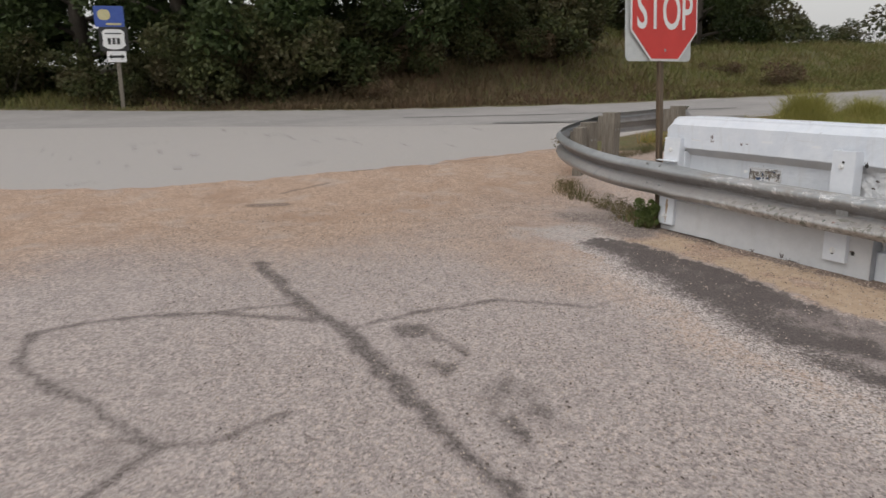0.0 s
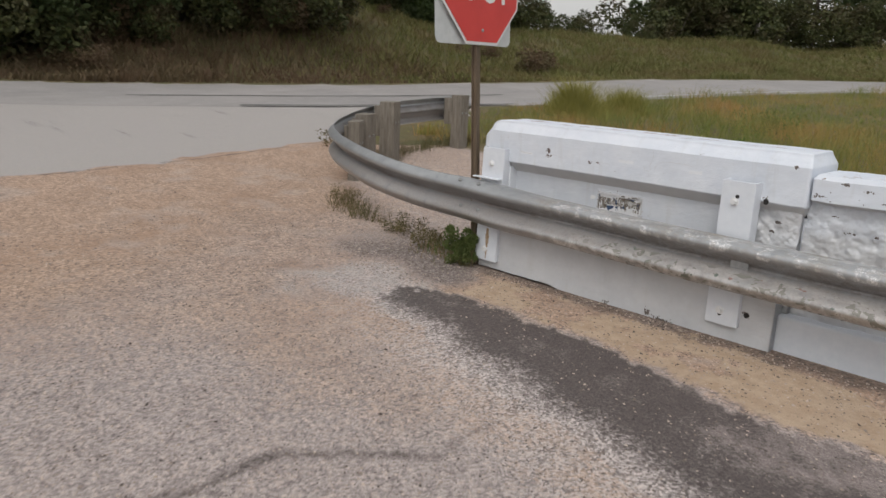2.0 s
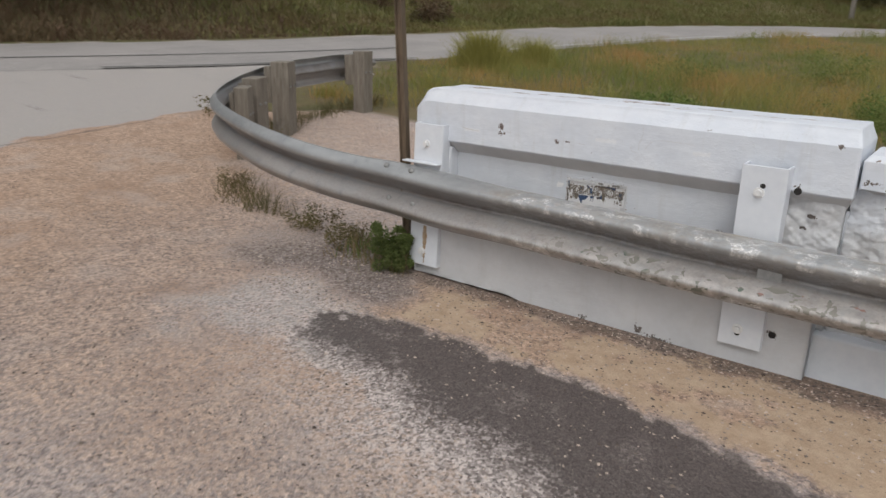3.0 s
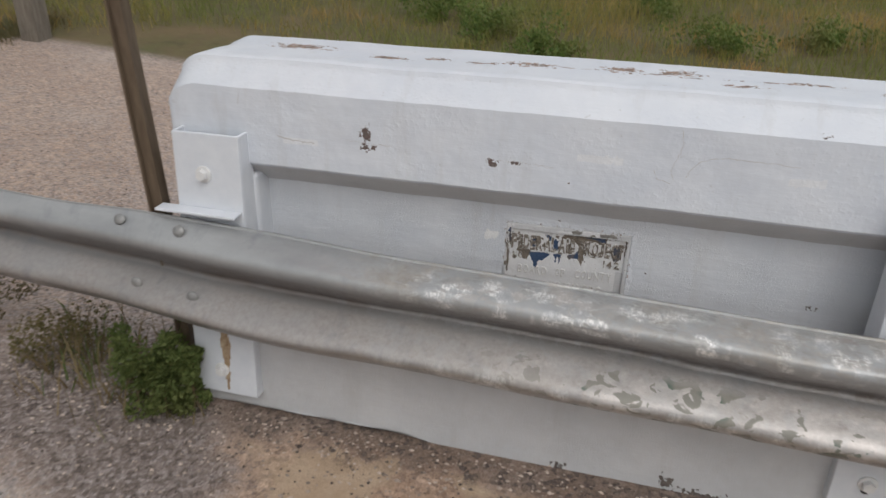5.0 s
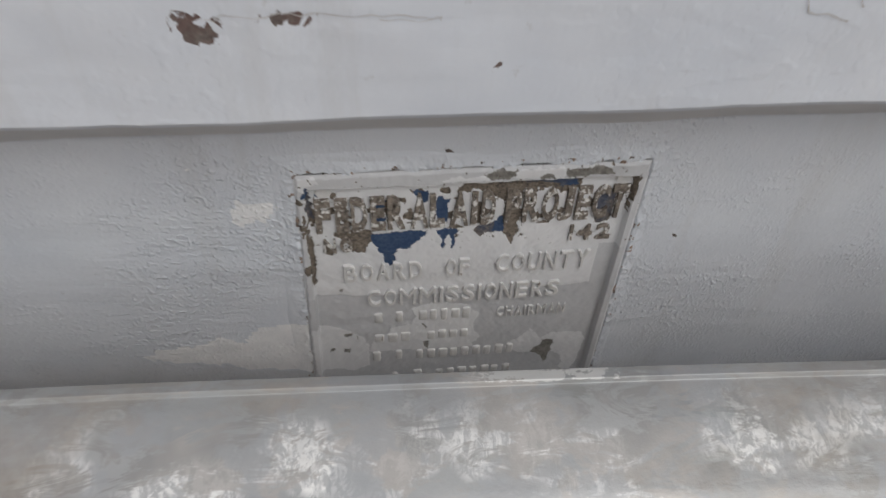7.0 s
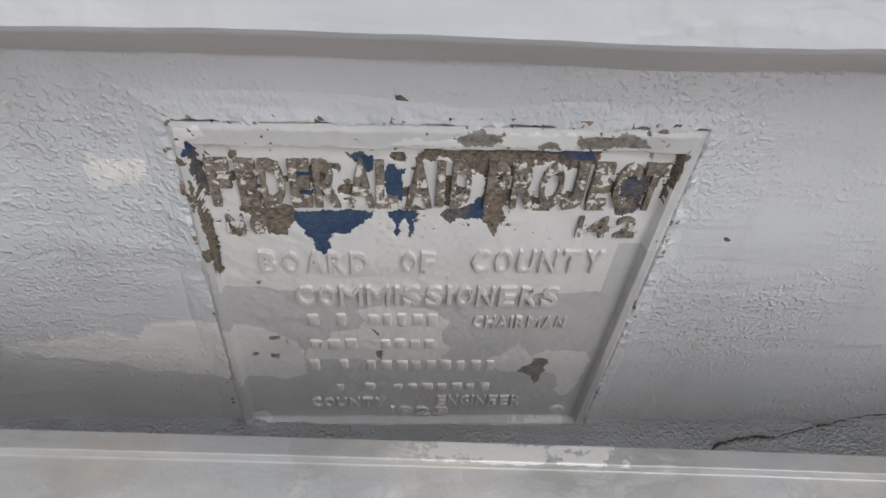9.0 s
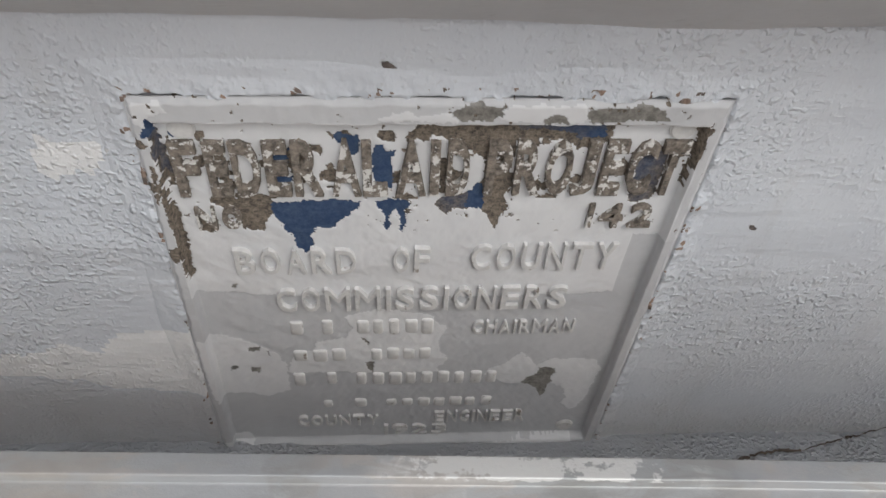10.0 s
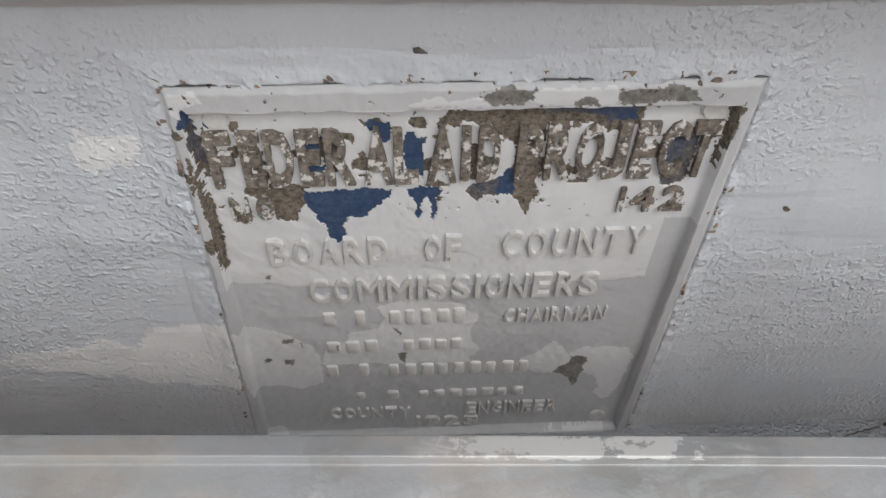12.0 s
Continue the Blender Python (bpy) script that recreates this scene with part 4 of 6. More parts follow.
def disc(name, at, r, parent, mat=HOLE, depth=0.004, label=""):
    bm = bmesh.new()
    bmesh.ops.create_cone(bm, cap_ends=True, segments=20, radius1=r, radius2=r * 0.9, depth=depth)
    bmesh.ops.transform(bm, matrix=pose(*at, 90, 0, 0), verts=bm.verts)
    return part(name, from_bm(name, bm, mat), parent, label)


disc("bolt_hole", (-2.296, FACE - 0.001, 0.826), 0.016, parapet, label="empty dark bolt hole")
disc("bolt_hole", (-2.29, 6.2905, 0.18), 0.016, parapet, label="empty dark bolt hole")

hairline([(-3.01, 1.03), (-3.005, 0.985), (-3.02, 0.93), (-3.015, 0.905)], seed=1)
hairline([(-2.985, 0.915), (-2.97, 0.945), (-2.93, 0.968), (-2.84, 0.97), (-2.74, 0.965)], seed=2)
hairline([(-3.06, 0.925), (-3.05, 0.905), (-3.02, 0.895)], seed=3)
hairline([(-3.451, 0.908), (-3.395, 0.909), (-3.30, 0.905), (-3.34, 0.905)], 0.0005, seed=4)
hairline([(-3.85, 0.921), (-3.79, 0.918), (-3.72, 0.916)], 0.0006, seed=5)
hairline([(-4.05, 0.915), (-4.0, 0.905), (-3.94, 0.903)], 0.0016, seed=6)
hairline([(-4.15, 1.03), (-4.155, 0.99)], 0.001, seed=7)



def joint_crack(pts, w, seed):
    """Open, dirty crack where the panel meets the ledge of the plinth."""
    r = random.Random(seed)
    path = [Vector(a).lerp(Vector(b), k / 8) for a, b in zip(pts, pts[1:]) for k in range(8)]
    V = []
    for i, p in enumerate(path):
        p = p + Vector((r.uniform(-1, 1), r.uniform(-1, 0.3), 0)) * 0.0016
        side = Vector((0, 1, 0)) if p.z < 0.3245 else Vector((0, 0, 1))
        ww = w * (0.25 + r.random() * 0.6 + 0.5 * abs(math.sin(i * 0.19)))
        V += [p - side * ww, p + side * ww]
    F = [[2 * i, 2 * i + 2, 2 * i + 3, 2 * i + 1] for i in range(len(path) - 1)]
    part("joint_crack", mesh_of("joint_crack", V, F, DIRT), parapet, "dark open crack along the foot of the panel")


DIRT = plain_material("crack_dirt", (0.045, 0.036, 0.03), (0.16, 0.125, 0.10), 90, 0.95)
joint_crack([(-2.969, 6.391, 0.3238), (-2.959, 6.402, 0.3238), (-2.938, 6.408, 0.3238), (-2.916, 6.411, 0.3238), (-2.894, 6.411, 0.3238)], 0.0016, 3)
joint_crack([(-2.894, 6.411, 0.3238), (-2.864, 6.419, 0.3238), (-2.848, 6.4225, 0.3238)], 0.0007, 4)
joint_crack([(-2.848, 6.4225, 0.3238), (-2.838, 6.424, 0.325), (-2.817, 6.424, 0.338), (-2.78, 6.424, 0.352)], 0.0018, 5)

# lower railing that goes on over the bridge
railing = thing("concrete_railing", "white concrete bridge railing with spalled and cracked paint", "railing")
RAIL_SPOTS = [(-2.04, 0.99, 0.008, 0.007), (-1.95, 1.0, 0.014, 0.004), (-1.8, 0.95, 0.03, 0.006), (-1.6, 0.93, 0.03, 0.007), (-1.9, 2.1, 0.03, 0.010), (-1.5, 2.14, 0.04, 0.012), (-2.05, 0.90, 0.008, 0.014), (-1.72, 0.90, 0.02, 0.006), (-1.92, 0.977, 0.03, 0.010), (-2.017, 0.898, 0.02, 0.006), (-1.93, 2.05, 0.035, 0.02), (-1.75, 2.1, 0.04, 0.015)]
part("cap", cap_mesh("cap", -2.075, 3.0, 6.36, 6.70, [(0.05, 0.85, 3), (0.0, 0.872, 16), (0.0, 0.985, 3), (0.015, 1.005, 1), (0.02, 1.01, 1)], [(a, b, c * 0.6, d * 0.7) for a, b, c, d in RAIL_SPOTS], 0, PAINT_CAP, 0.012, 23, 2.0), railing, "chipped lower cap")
part("panel", wall_mesh("panel", -2.10, 3.0, 0.15, 0.86, 6.42, 0.2, 0.0055, PAINT_WALL, spots=[(-1.874, 0.715, 0.024, 0.005), (-1.96, 0.795, 0.016, 0.003), (-1.75, 0.72, 0.010, 0.004)],
     grey_below=([-3, 4], [0.70, 0.70]), seed=33, uneven=0.055), railing, "spalled concrete panel")
part("plinth", from_bm("plinth", block_bm(-2.145, 3.0, 6.345, 6.75, -0.05, 0.215, 0.012), STEEL_WHITE), railing)


# ---- cast plaque ----
PLX, PLZ = -3.26, 0.5
plaque = thing("commemorative_plaque", "cast metal plaque with raised lettering and peeling white and blue paint", "plaque", Matrix.Translation((PLX, 0, PLZ)))
PLATE_W, PLATE_H, FLOOR_Y = 0.338, 0.402, 6.4325
CORNERS = ((-0.174, -0.195), (0.169, -0.190), (-0.161, 0.209), (0.172, 0.211))

# paint patches and rim marks on the plaque: outlines in metres from its middle
RIM_BLUE = [(-0.152, 0.195), (-0.148, 0.195), (-0.15, 0.183), (-0.157, 0.183), (-0.157, 0.186), (-0.153, 0.189)]
STUD_BLUE = [(-0.143, 0.182), (-0.139, 0.184), (-0.134, 0.184), (-0.135, 0.181), (-0.139, 0.177), (-0.144, 0.177)]
FIRST_A_BLUE = [(-0.053, 0.179), (-0.05, 0.181), (-0.047, 0.179), (-0.037, 0.179), (-0.037, 0.169), (-0.04, 0.164), (-0.043, 0.165), (-0.046, 0.171), (-0.05, 0.172), (-0.053, 0.176)]
L_BLUE = [(-0.029, 0.173), (-0.025, 0.173), (-0.022, 0.167), (-0.015, 0.168), (-0.016, 0.164), (-0.02, 0.161), (-0.018, 0.151), (-0.019, 0.138), (-0.024, 0.136), (-0.029, 0.138), (-0.03, 0.16)]
SECOND_E_BLUE = [(-0.087, 0.169), (-0.079, 0.169), (-0.079, 0.164), (-0.081, 0.163), (-0.08, 0.156), (-0.089, 0.155)]
SECOND_E_LOW_BLUE = [(-0.088, 0.147), (-0.079, 0.147), (-0.079, 0.139), (-0.082, 0.139), (-0.088, 0.142)]
FIRST_E_BLUE = [(-0.125, 0.139), (-0.116, 0.139), (-0.117, 0.132), (-0.125, 0.132)]
TONGUE_BLUE = [(-0.093, 0.125), (-0.078, 0.126), (-0.064, 0.128), (-0.039, 0.127), (-0.039, 0.122), (-0.044, 0.117), (-0.045, 0.113), (-0.051, 0.109), (-0.055, 0.103), (-0.061, 0.102), (-0.066, 0.104), (-0.068, 0.098), (-0.071, 0.095), (-0.07, 0.087), (-0.076, 0.078), (-0.078, 0.082), (-0.082, 0.082), (-0.083, 0.09), (-0.083, 0.098), (-0.086, 0.099), (-0.089, 0.108), (-0.093, 0.111), (-0.094, 0.118)]
DRIPS_BLUE = [(-0.029, 0.125), (-0.022, 0.128), (-0.01, 0.129), (-0.007, 0.125), (-0.011, 0.118), (-0.009, 0.11), (-0.012, 0.098), (-0.014, 0.099), (-0.013, 0.108), (-0.016, 0.115), (-0.017, 0.119), (-0.02, 0.117), (-0.021, 0.113), (-0.019, 0.105), (-0.021, 0.1), (-0.024, 0.104), (-0.023, 0.11), (-0.025, 0.118)]
D_BLUE = [(0.027, 0.122), (0.04, 0.12), (0.038, 0.143), (0.034, 0.144), (0.03, 0.136)]
BLUE = [RIM_BLUE, STUD_BLUE, FIRST_A_BLUE, L_BLUE, SECOND_E_BLUE, SECOND_E_LOW_BLUE, FIRST_E_BLUE, TONGUE_BLUE, DRIPS_BLUE, D_BLUE]
BAND_DARK = [(0.053, 0.19), (0.106, 0.192), (0.107, 0.179), (0.09, 0.178), (0.088, 0.182), (0.07, 0.184), (0.055, 0.183)]
C_DARK = [(0.13, 0.166), (0.132, 0.172), (0.147, 0.173), (0.148, 0.164), (0.147, 0.15), (0.148, 0.136), (0.145, 0.129), (0.132, 0.127), (0.129, 0.136), (0.13, 0.15)]
GROOVE_DARK = [(-0.153, 0.19), (-0.147, 0.189), (-0.15, 0.18), (-0.147, 0.169), (-0.148, 0.156), (-0.147, 0.15), (-0.15, 0.147), (-0.152, 0.154), (-0.153, 0.164), (-0.153, 0.175)]
AID_FOOT = [(0.008, 0.123), (0.016, 0.115), (0.02, 0.119), (0.029, 0.12), (0.03, 0.136), (0.022, 0.131), (0.012, 0.13)]
MIXED = [BAND_DARK, C_DARK, GROOVE_DARK, AID_FOOT]
BAND_BROWN = [(-0.006, 0.184), (-0.003, 0.188), (0.133, 0.193), (0.133, 0.189), (0.121, 0.191), (0.118, 0.187), (0.111, 0.188), (0.108, 0.175), (0.098, 0.173), (0.091, 0.169), (0.088, 0.175), (0.08, 0.178), (0.074, 0.177), (0.067, 0.179), (0.068, 0.173), (0.056, 0.173), (0.053, 0.176), (0.054, 0.163), (0.036, 0.163), (0.028, 0.169), (0.024, 0.171), (0.021, 0.178), (0.014, 0.176), (0.009, 0.179), (0.005, 0.18), (0.002, 0.175), (-0.005, 0.178), (-0.009, 0.173), (-0.01, 0.179)]
P_BROWN = [(0.037, 0.162), (0.052, 0.163), (0.053, 0.153), (0.051, 0.146), (0.052, 0.13), (0.055, 0.121), (0.051, 0.117), (0.051, 0.107), (0.048, 0.102), (0.043, 0.113), (0.038, 0.12), (0.038, 0.142)]
NO_BROWN = [(-0.13, 0.129), (-0.095, 0.131), (-0.091, 0.124), (-0.092, 0.116), (-0.097, 0.111), (-0.101, 0.101), (-0.107, 0.099), (-0.111, 0.102), (-0.114, 0.101), (-0.114, 0.109), (-0.117, 0.116), (-0.125, 0.121), (-0.131, 0.123)]
N_BROWN = [(-0.14, 0.119), (-0.137, 0.114), (-0.134, 0.106), (-0.13, 0.103), (-0.131, 0.098), (-0.141, 0.1), (-0.142, 0.106)]
GROOVE_BROWN = [(-0.156, 0.164), (-0.154, 0.159), (-0.154, 0.148), (-0.153, 0.134), (-0.151, 0.126), (-0.151, 0.109), (-0.151, 0.093), (-0.152, 0.077), (-0.153, 0.057), (-0.156, 0.055), (-0.157, 0.071), (-0.156, 0.088), (-0.156, 0.107), (-0.156, 0.127), (-0.156, 0.143), (-0.157, 0.154)]
RIM_BROWN = [(-0.161, 0.091), (-0.154, 0.091), (-0.156, 0.082), (-0.161, 0.076), (-0.164, 0.085)]
RIM_FLECK = [(-0.159, 0.138), (-0.156, 0.138), (-0.158, 0.13), (-0.16, 0.131)]
FIRST_E_BROWN = [(-0.123, 0.164), (-0.117, 0.164), (-0.115, 0.158), (-0.119, 0.154), (-0.124, 0.154)]
T_STUD_BROWN = [(0.144, 0.179), (0.154, 0.179), (0.154, 0.176), (0.146, 0.175)]
# dark line down the right inner face of the rim
RIGHT_GROOVE = [(0.158, 0.191), (0.165, 0.192), (0.164, 0.185), (0.162, 0.166), (0.161, 0.143), (0.159, 0.146), (0.159, 0.166), (0.16, 0.183)]
BROWN = [BAND_BROWN, P_BROWN, NO_BROWN, N_BROWN, GROOVE_BROWN, RIM_BROWN, RIM_FLECK, FIRST_E_BROWN, T_STUD_BROWN, RIGHT_GROOVE]
RIM_OLIVE_LEFT = [(0.013, 0.202), (0.019, 0.206), (0.03, 0.208), (0.034, 0.206), (0.045, 0.207), (0.043, 0.2), (0.037, 0.196), (0.019, 0.196), (0.016, 0.201)]
RIM_OLIVE_MID = [(0.065, 0.198), (0.074, 0.201), (0.079, 0.2), (0.081, 0.196), (0.067, 0.194)]
RIM_OLIVE_RIGHT = [(0.089, 0.204), (0.093, 0.206), (0.128, 0.208), (0.134, 0.204), (0.137, 0.198), (0.091, 0.196)]
GREY_PATCH = [(0.09, -0.087), (0.092, -0.081), (0.101, -0.074), (0.102, -0.066), (0.108, -0.062), (0.115, -0.066), (0.116, -0.074), (0.113, -0.092), (0.112, -0.105), (0.108, -0.11), (0.104, -0.096), (0.096, -0.091)]
FLECK_A = [(-0.13, -0.032), (-0.121, -0.03), (-0.122, -0.036), (-0.13, -0.037)]
FLECK_B = [(-0.148, -0.06), (-0.141, -0.056), (-0.141, -0.061), (-0.148, -0.065)]
FLECK_C = [(-0.133, -0.061), (-0.125, -0.061), (-0.126, -0.068), (-0.132, -0.067)]
FLECK_D = [(-0.045, -0.021), (-0.036, -0.024), (-0.037, -0.03), (-0.041, -0.025)]
FLECK_E = [(-0.04, -0.054), (-0.033, -0.054), (-0.035, -0.069), (-0.039, -0.063)]
FLECK_F = [(-0.13, 0.046), (-0.126, 0.046), (-0.127, 0.041), (-0.131, 0.041)]
FLECK_G = [(-0.116, -0.036), (-0.115, -0.036), (-0.116, -0.043), (-0.117, -0.042)]
OLIVE = [RIM_OLIVE_LEFT, RIM_OLIVE_MID, RIM_OLIVE_RIGHT, GREY_PATCH, FLECK_A, FLECK_B, FLECK_C, FLECK_D, FLECK_E, FLECK_F, FLECK_G]
PALE_MIDDLE = [(-0.054, 0.007), (-0.032, 0.016), (0.0, 0.011), (0.01, 0.007), (0.023, -0.009), (0.017, -0.024), (0.019, -0.039), (0.025, -0.049), (0.018, -0.063), (0.02, -0.07), (-0.103, -0.068), (-0.099, -0.048), (-0.079, -0.033), (-0.076, -0.025), (-0.054, -0.019), (-0.048, -0.008)]
PALE_LEFT = [(-0.166, -0.012), (-0.144, -0.016), (-0.128, -0.024), (-0.109, -0.04), (-0.103, -0.06), (-0.104, -0.094), (-0.121, -0.103), (-0.144, -0.097), (-0.163, -0.101), (-0.166, -0.075)]
PALE_RIGHT = [(0.055, -0.073), (0.07, -0.058), (0.085, -0.042), (0.092, -0.049), (0.099, -0.061), (0.109, -0.051), (0.146, -0.052), (0.154, -0.067), (0.15, -0.111), (0.142, -0.132), (0.137, -0.132), (0.129, -0.12), (0.133, -0.111), (0.125, -0.094), (0.112, -0.087), (0.105, -0.09), (0.09, -0.087), (0.078, -0.089)]
# pale strip over the bottom rim and its inner slope
PALE_FOOT = [(-0.17, -0.169), (-0.149, -0.165), (-0.141, -0.186), (-0.11, -0.19), (0.146, -0.171), (0.149, -0.187), (-0.112, -0.207), (-0.159, -0.2)]
PALE_CORNER = [(-0.159, 0.204), (-0.142, 0.206), (-0.14, 0.201), (-0.145, 0.197), (-0.151, 0.195), (-0.154, 0.191), (-0.16, 0.193)]
PALE_RIM = [(-0.027, 0.196), (-0.009, 0.203), (-0.003, 0.2), (0.013, 0.202), (0.019, 0.196)]
PALE_RIM_MID = [(0.041, 0.198), (0.045, 0.206), (0.087, 0.208), (0.089, 0.204), (0.089, 0.196), (0.081, 0.196), (0.079, 0.201), (0.072, 0.201), (0.064, 0.196)]
LIGHT = [PALE_MIDDLE, PALE_LEFT, PALE_RIGHT, PALE_FOOT, PALE_CORNER, PALE_RIM, PALE_RIM_MID]
SEAM = [(-0.157, 0.039), (-0.132, 0.036), (-0.1, 0.033), (-0.056, 0.03), (0.001, 0.029), (0.075, 0.032), (0.117, 0.033), (0.143, 0.036), (0.143, 0.064), (0.139, 0.09), (0.139, 0.097), (0.16, 0.098)]


def plate_point(u, v):
    """Plate corners are a little out of square."""
    (ax, az), (bx, bz), (cx, cz), (dx, dz) = CORNERS
    return (ax * (1 - u) + bx * u) * (1 - v) + (cx * (1 - u) + dx * u) * v, (az * (1 - u) + bz * u) * (1 - v) + (cz * (1 - u) + dz * u) * v


def plate_values(x, z):
    wx = x + (fbm(x, z, 140, 3) - 0.5) * 0.004 + (fbm(x, z, 520, 4) - 0.5) * 0.003
    wz = z + (fbm(x, z, 140, 13) - 0.5) * 0.004 + (fbm(x, z, 520, 14) - 0.5) * 0.003
    peel, blue = np.zeros_like(x), np.zeros_like(x)
    for polys, b in ((BROWN, 0.0), (MIXED, 0.5), (BLUE, 1.0)):
        for p in polys:
            hit = inside(wx, wz, p)
            peel = np.where(hit, 1.0, peel)
            blue = np.where(hit, b, blue)
    # chips that follow the tall letters
    row = smooth(0.126, 0.132, z - 0.012 * x) * smooth(0.186, 0.180, z - 0.012 * x)
    peel = np.maximum(peel, 0.9 * ((fbm(x, z, 95, 40) > 0.60) & (row > 0.5) & (x < 0.155)))
    peel = np.maximum(peel, 0.8 * ((fbm(x, z, 210, 41) > 0.76) & (wz > 0.10)))
    line = np.interp(wx, [p[0] for p in SEAM], [p[1] for p in SEAM])
    layer = np.where(wz < line, 1.0, 0.0)
    for p in LIGHT:
        layer = np.where(inside(wx, wz, p), 0.12, layer)
    for p in OLIVE:
        layer = np.where(inside(wx, wz, p), 2.0, layer)
    return peel, blue, layer


def plate_mesh():
    nu, nv = 351, 411
    U, Vv = np.meshgrid(np.linspace(0, 1, nu), np.linspace(0, 1, nv), indexing="ij")
    u, v = U.ravel(), Vv.ravel()
    x, z = plate_point(u, v)
    d = np.minimum(np.minimum(u, 1 - u) * PLATE_W, np.minimum(v * 0.62, (1 - v) * 0.60) * PLATE_H)
    d = d + (vnoise(x, z, 90, 17) - 0.5) * 0.0008
    peel, blue, layer = plate_values(x, z)
    y = FLOOR_Y - 0.0085 * (1 - smooth(0.0098, 0.0110, d))
    rim = d < 0.0095
    layer = np.where(rim & (layer > 0.5) & (layer < 1.5) & (v < 0.75), 0.75, layer)
    layer = np.where(rim & (layer < 0.05), 0.56, layer)
    y = y + 0.0007 * (peel > 0.5) + (fbm(x, z, 60, 5) - 0.5) * 0.0018 + (fbm(x, z, 260, 7) - 0.5) * 0.0005
    # old paint edges stand a little proud
    y = y - 0.00035 * (layer < 0.5)
    # worn, battered outer edge
    edge = np.minimum(np.minimum(u, 1 - u) * PLATE_W, np.minimum(v, 1 - v) * PLATE_H)
    y = y + 0.003 * smooth(0.003, 0.0, edge - 0.0015 * vnoise(x, z, 160, 23))
    P = np.stack([x, y, z], 1)
    F = grid_faces(nu, nv)[:, ::-1].tolist()
    border = [i * nv for i in range(nu)] + [(nu - 1) * nv + j for j in range(1, nv)] + [i * nv + nv - 1 for i in range(nu - 2, -1, -1)] + [j for j in range(nv - 2, 0, -1)]
    back = P[border].copy()
    back[:, 1] = 6.447
    k, b = len(P), len(border)
    F += [[border[i], border[(i + 1) % b], k + (i + 1) % b, k + i] for i in range(b)]
    pad = np.zeros(b)
    return mesh_of("plate", np.concatenate([P, back]), F, PLATE, True, {"peel": np.concatenate([peel, pad]), "blue": np.concatenate([blue, pad]), "layer": np.concatenate([layer, pad])})


part("plate", plate_mesh(), plaque, "plate with raised rim, white and grey paint peeled to blue and brown")
TILT = 0.013  # the rows of letters climb a little


def glyph(char, weight):
    """One letter of the built-in font as points from 0 to 1, and faces."""
    cu = bpy.data.curves.new("letters", "FONT")
    cu.body = char
    cu.extrude = 0.05
    cu.bevel_depth = 0.004 if char in "MN" else 0.016
    cu.bevel_resolution = 1
    cu.offset = 0.0 if char in "MN" else weight
    cu.resolution_u = 3
    tmp = bpy.data.objects.new("tmp", cu)
    me = bpy.data.meshes.new_from_object(tmp)
    bpy.data.objects.remove(tmp)
    co = np.empty(len(me.vertices) * 3)
    me.vertices.foreach_get("co", co)
    co = co.reshape(-1, 3)
    lo, hi = co.min(0), co.max(0)
    return (co - lo) / (hi - lo), [list(p.vertices) for p in me.polygons]


def letters(boxes, z0, z1, mat, proud=0.0036, weight=0.0, label=""):
    """Raised letters, one for each box (char, x0, x1), on the plate's floor."""
    V, F = [], []
    for char, x0, x1 in boxes:
        t, faces = glyph(char, weight)
        k = sum(len(a) for a in V)
        x = x0 + t[:, 0] * (x1 - x0)
        z = z0 + t[:, 1] * (z1 - z0) + TILT * x
        x = x + (vnoise(x, z, 260, 5) - 0.5) * 0.0009
        z = z + (vnoise(x, z, 260, 6) - 0.5) * 0.0009
        V.append(np.stack([x, FLOOR_Y - (t[:, 2] - 0.35) * proud * 1.5, z], 1))
        F += [[q + k for q in fc] for fc in faces]
    return part("lettering", mesh_of("lettering", np.concatenate(V), F, mat), plaque, label)


def spread(text, x0, x1):
    """Boxes of even pitch for a word; I and 1 are narrow, M is wide."""
    wide = [0.42 if c in "I1" else 1.25 if c == "M" else 1.0 for c in text]
    pitch = (x1 - x0) / (sum(wide) - 0.22)
    out, x = [], x0
    for c, w in zip(text, wide):
        out.append((c, x, x + pitch * (w - 0.22)))
        x += pitch * w
    return out


TALL = (("F", -0.146, -0.131), ("E", -0.127, -0.114), ("D", -0.112, -0.096), ("E", -0.093, -0.079), ("R", -0.077, -0.060), ("A", -0.055, -0.037), ("L", -0.036, -0.021),
        ("A", -0.016, 0.002), ("I", 0.004, 0.010), ("D", 0.014, 0.028), ("P", 0.038, 0.053), ("R", 0.055, 0.072), ("O", 0.074, 0.090), ("J", 0.091, 0.105), ("E", 0.108, 0.122), ("C", 0.124, 0.140), ("T", 0.142, 0.158))
for some in (TALL[:7], TALL[7:10], TALL[10:]):
    letters(some, 0.134, 0.177, LETTER_BARE, 0.0042, 0.022, "tall raised letters worn to brown metal")
for text, x0, x1, z0, z1 in (("No", -0.141, -0.113, 0.105, 0.124), ("142", 0.107, 0.150, 0.104, 0.125)):
    letters(spread(text, x0, x1), z0, z1, LETTER_BARE, 0.0036, 0.012, "raised characters half worn to brown metal")
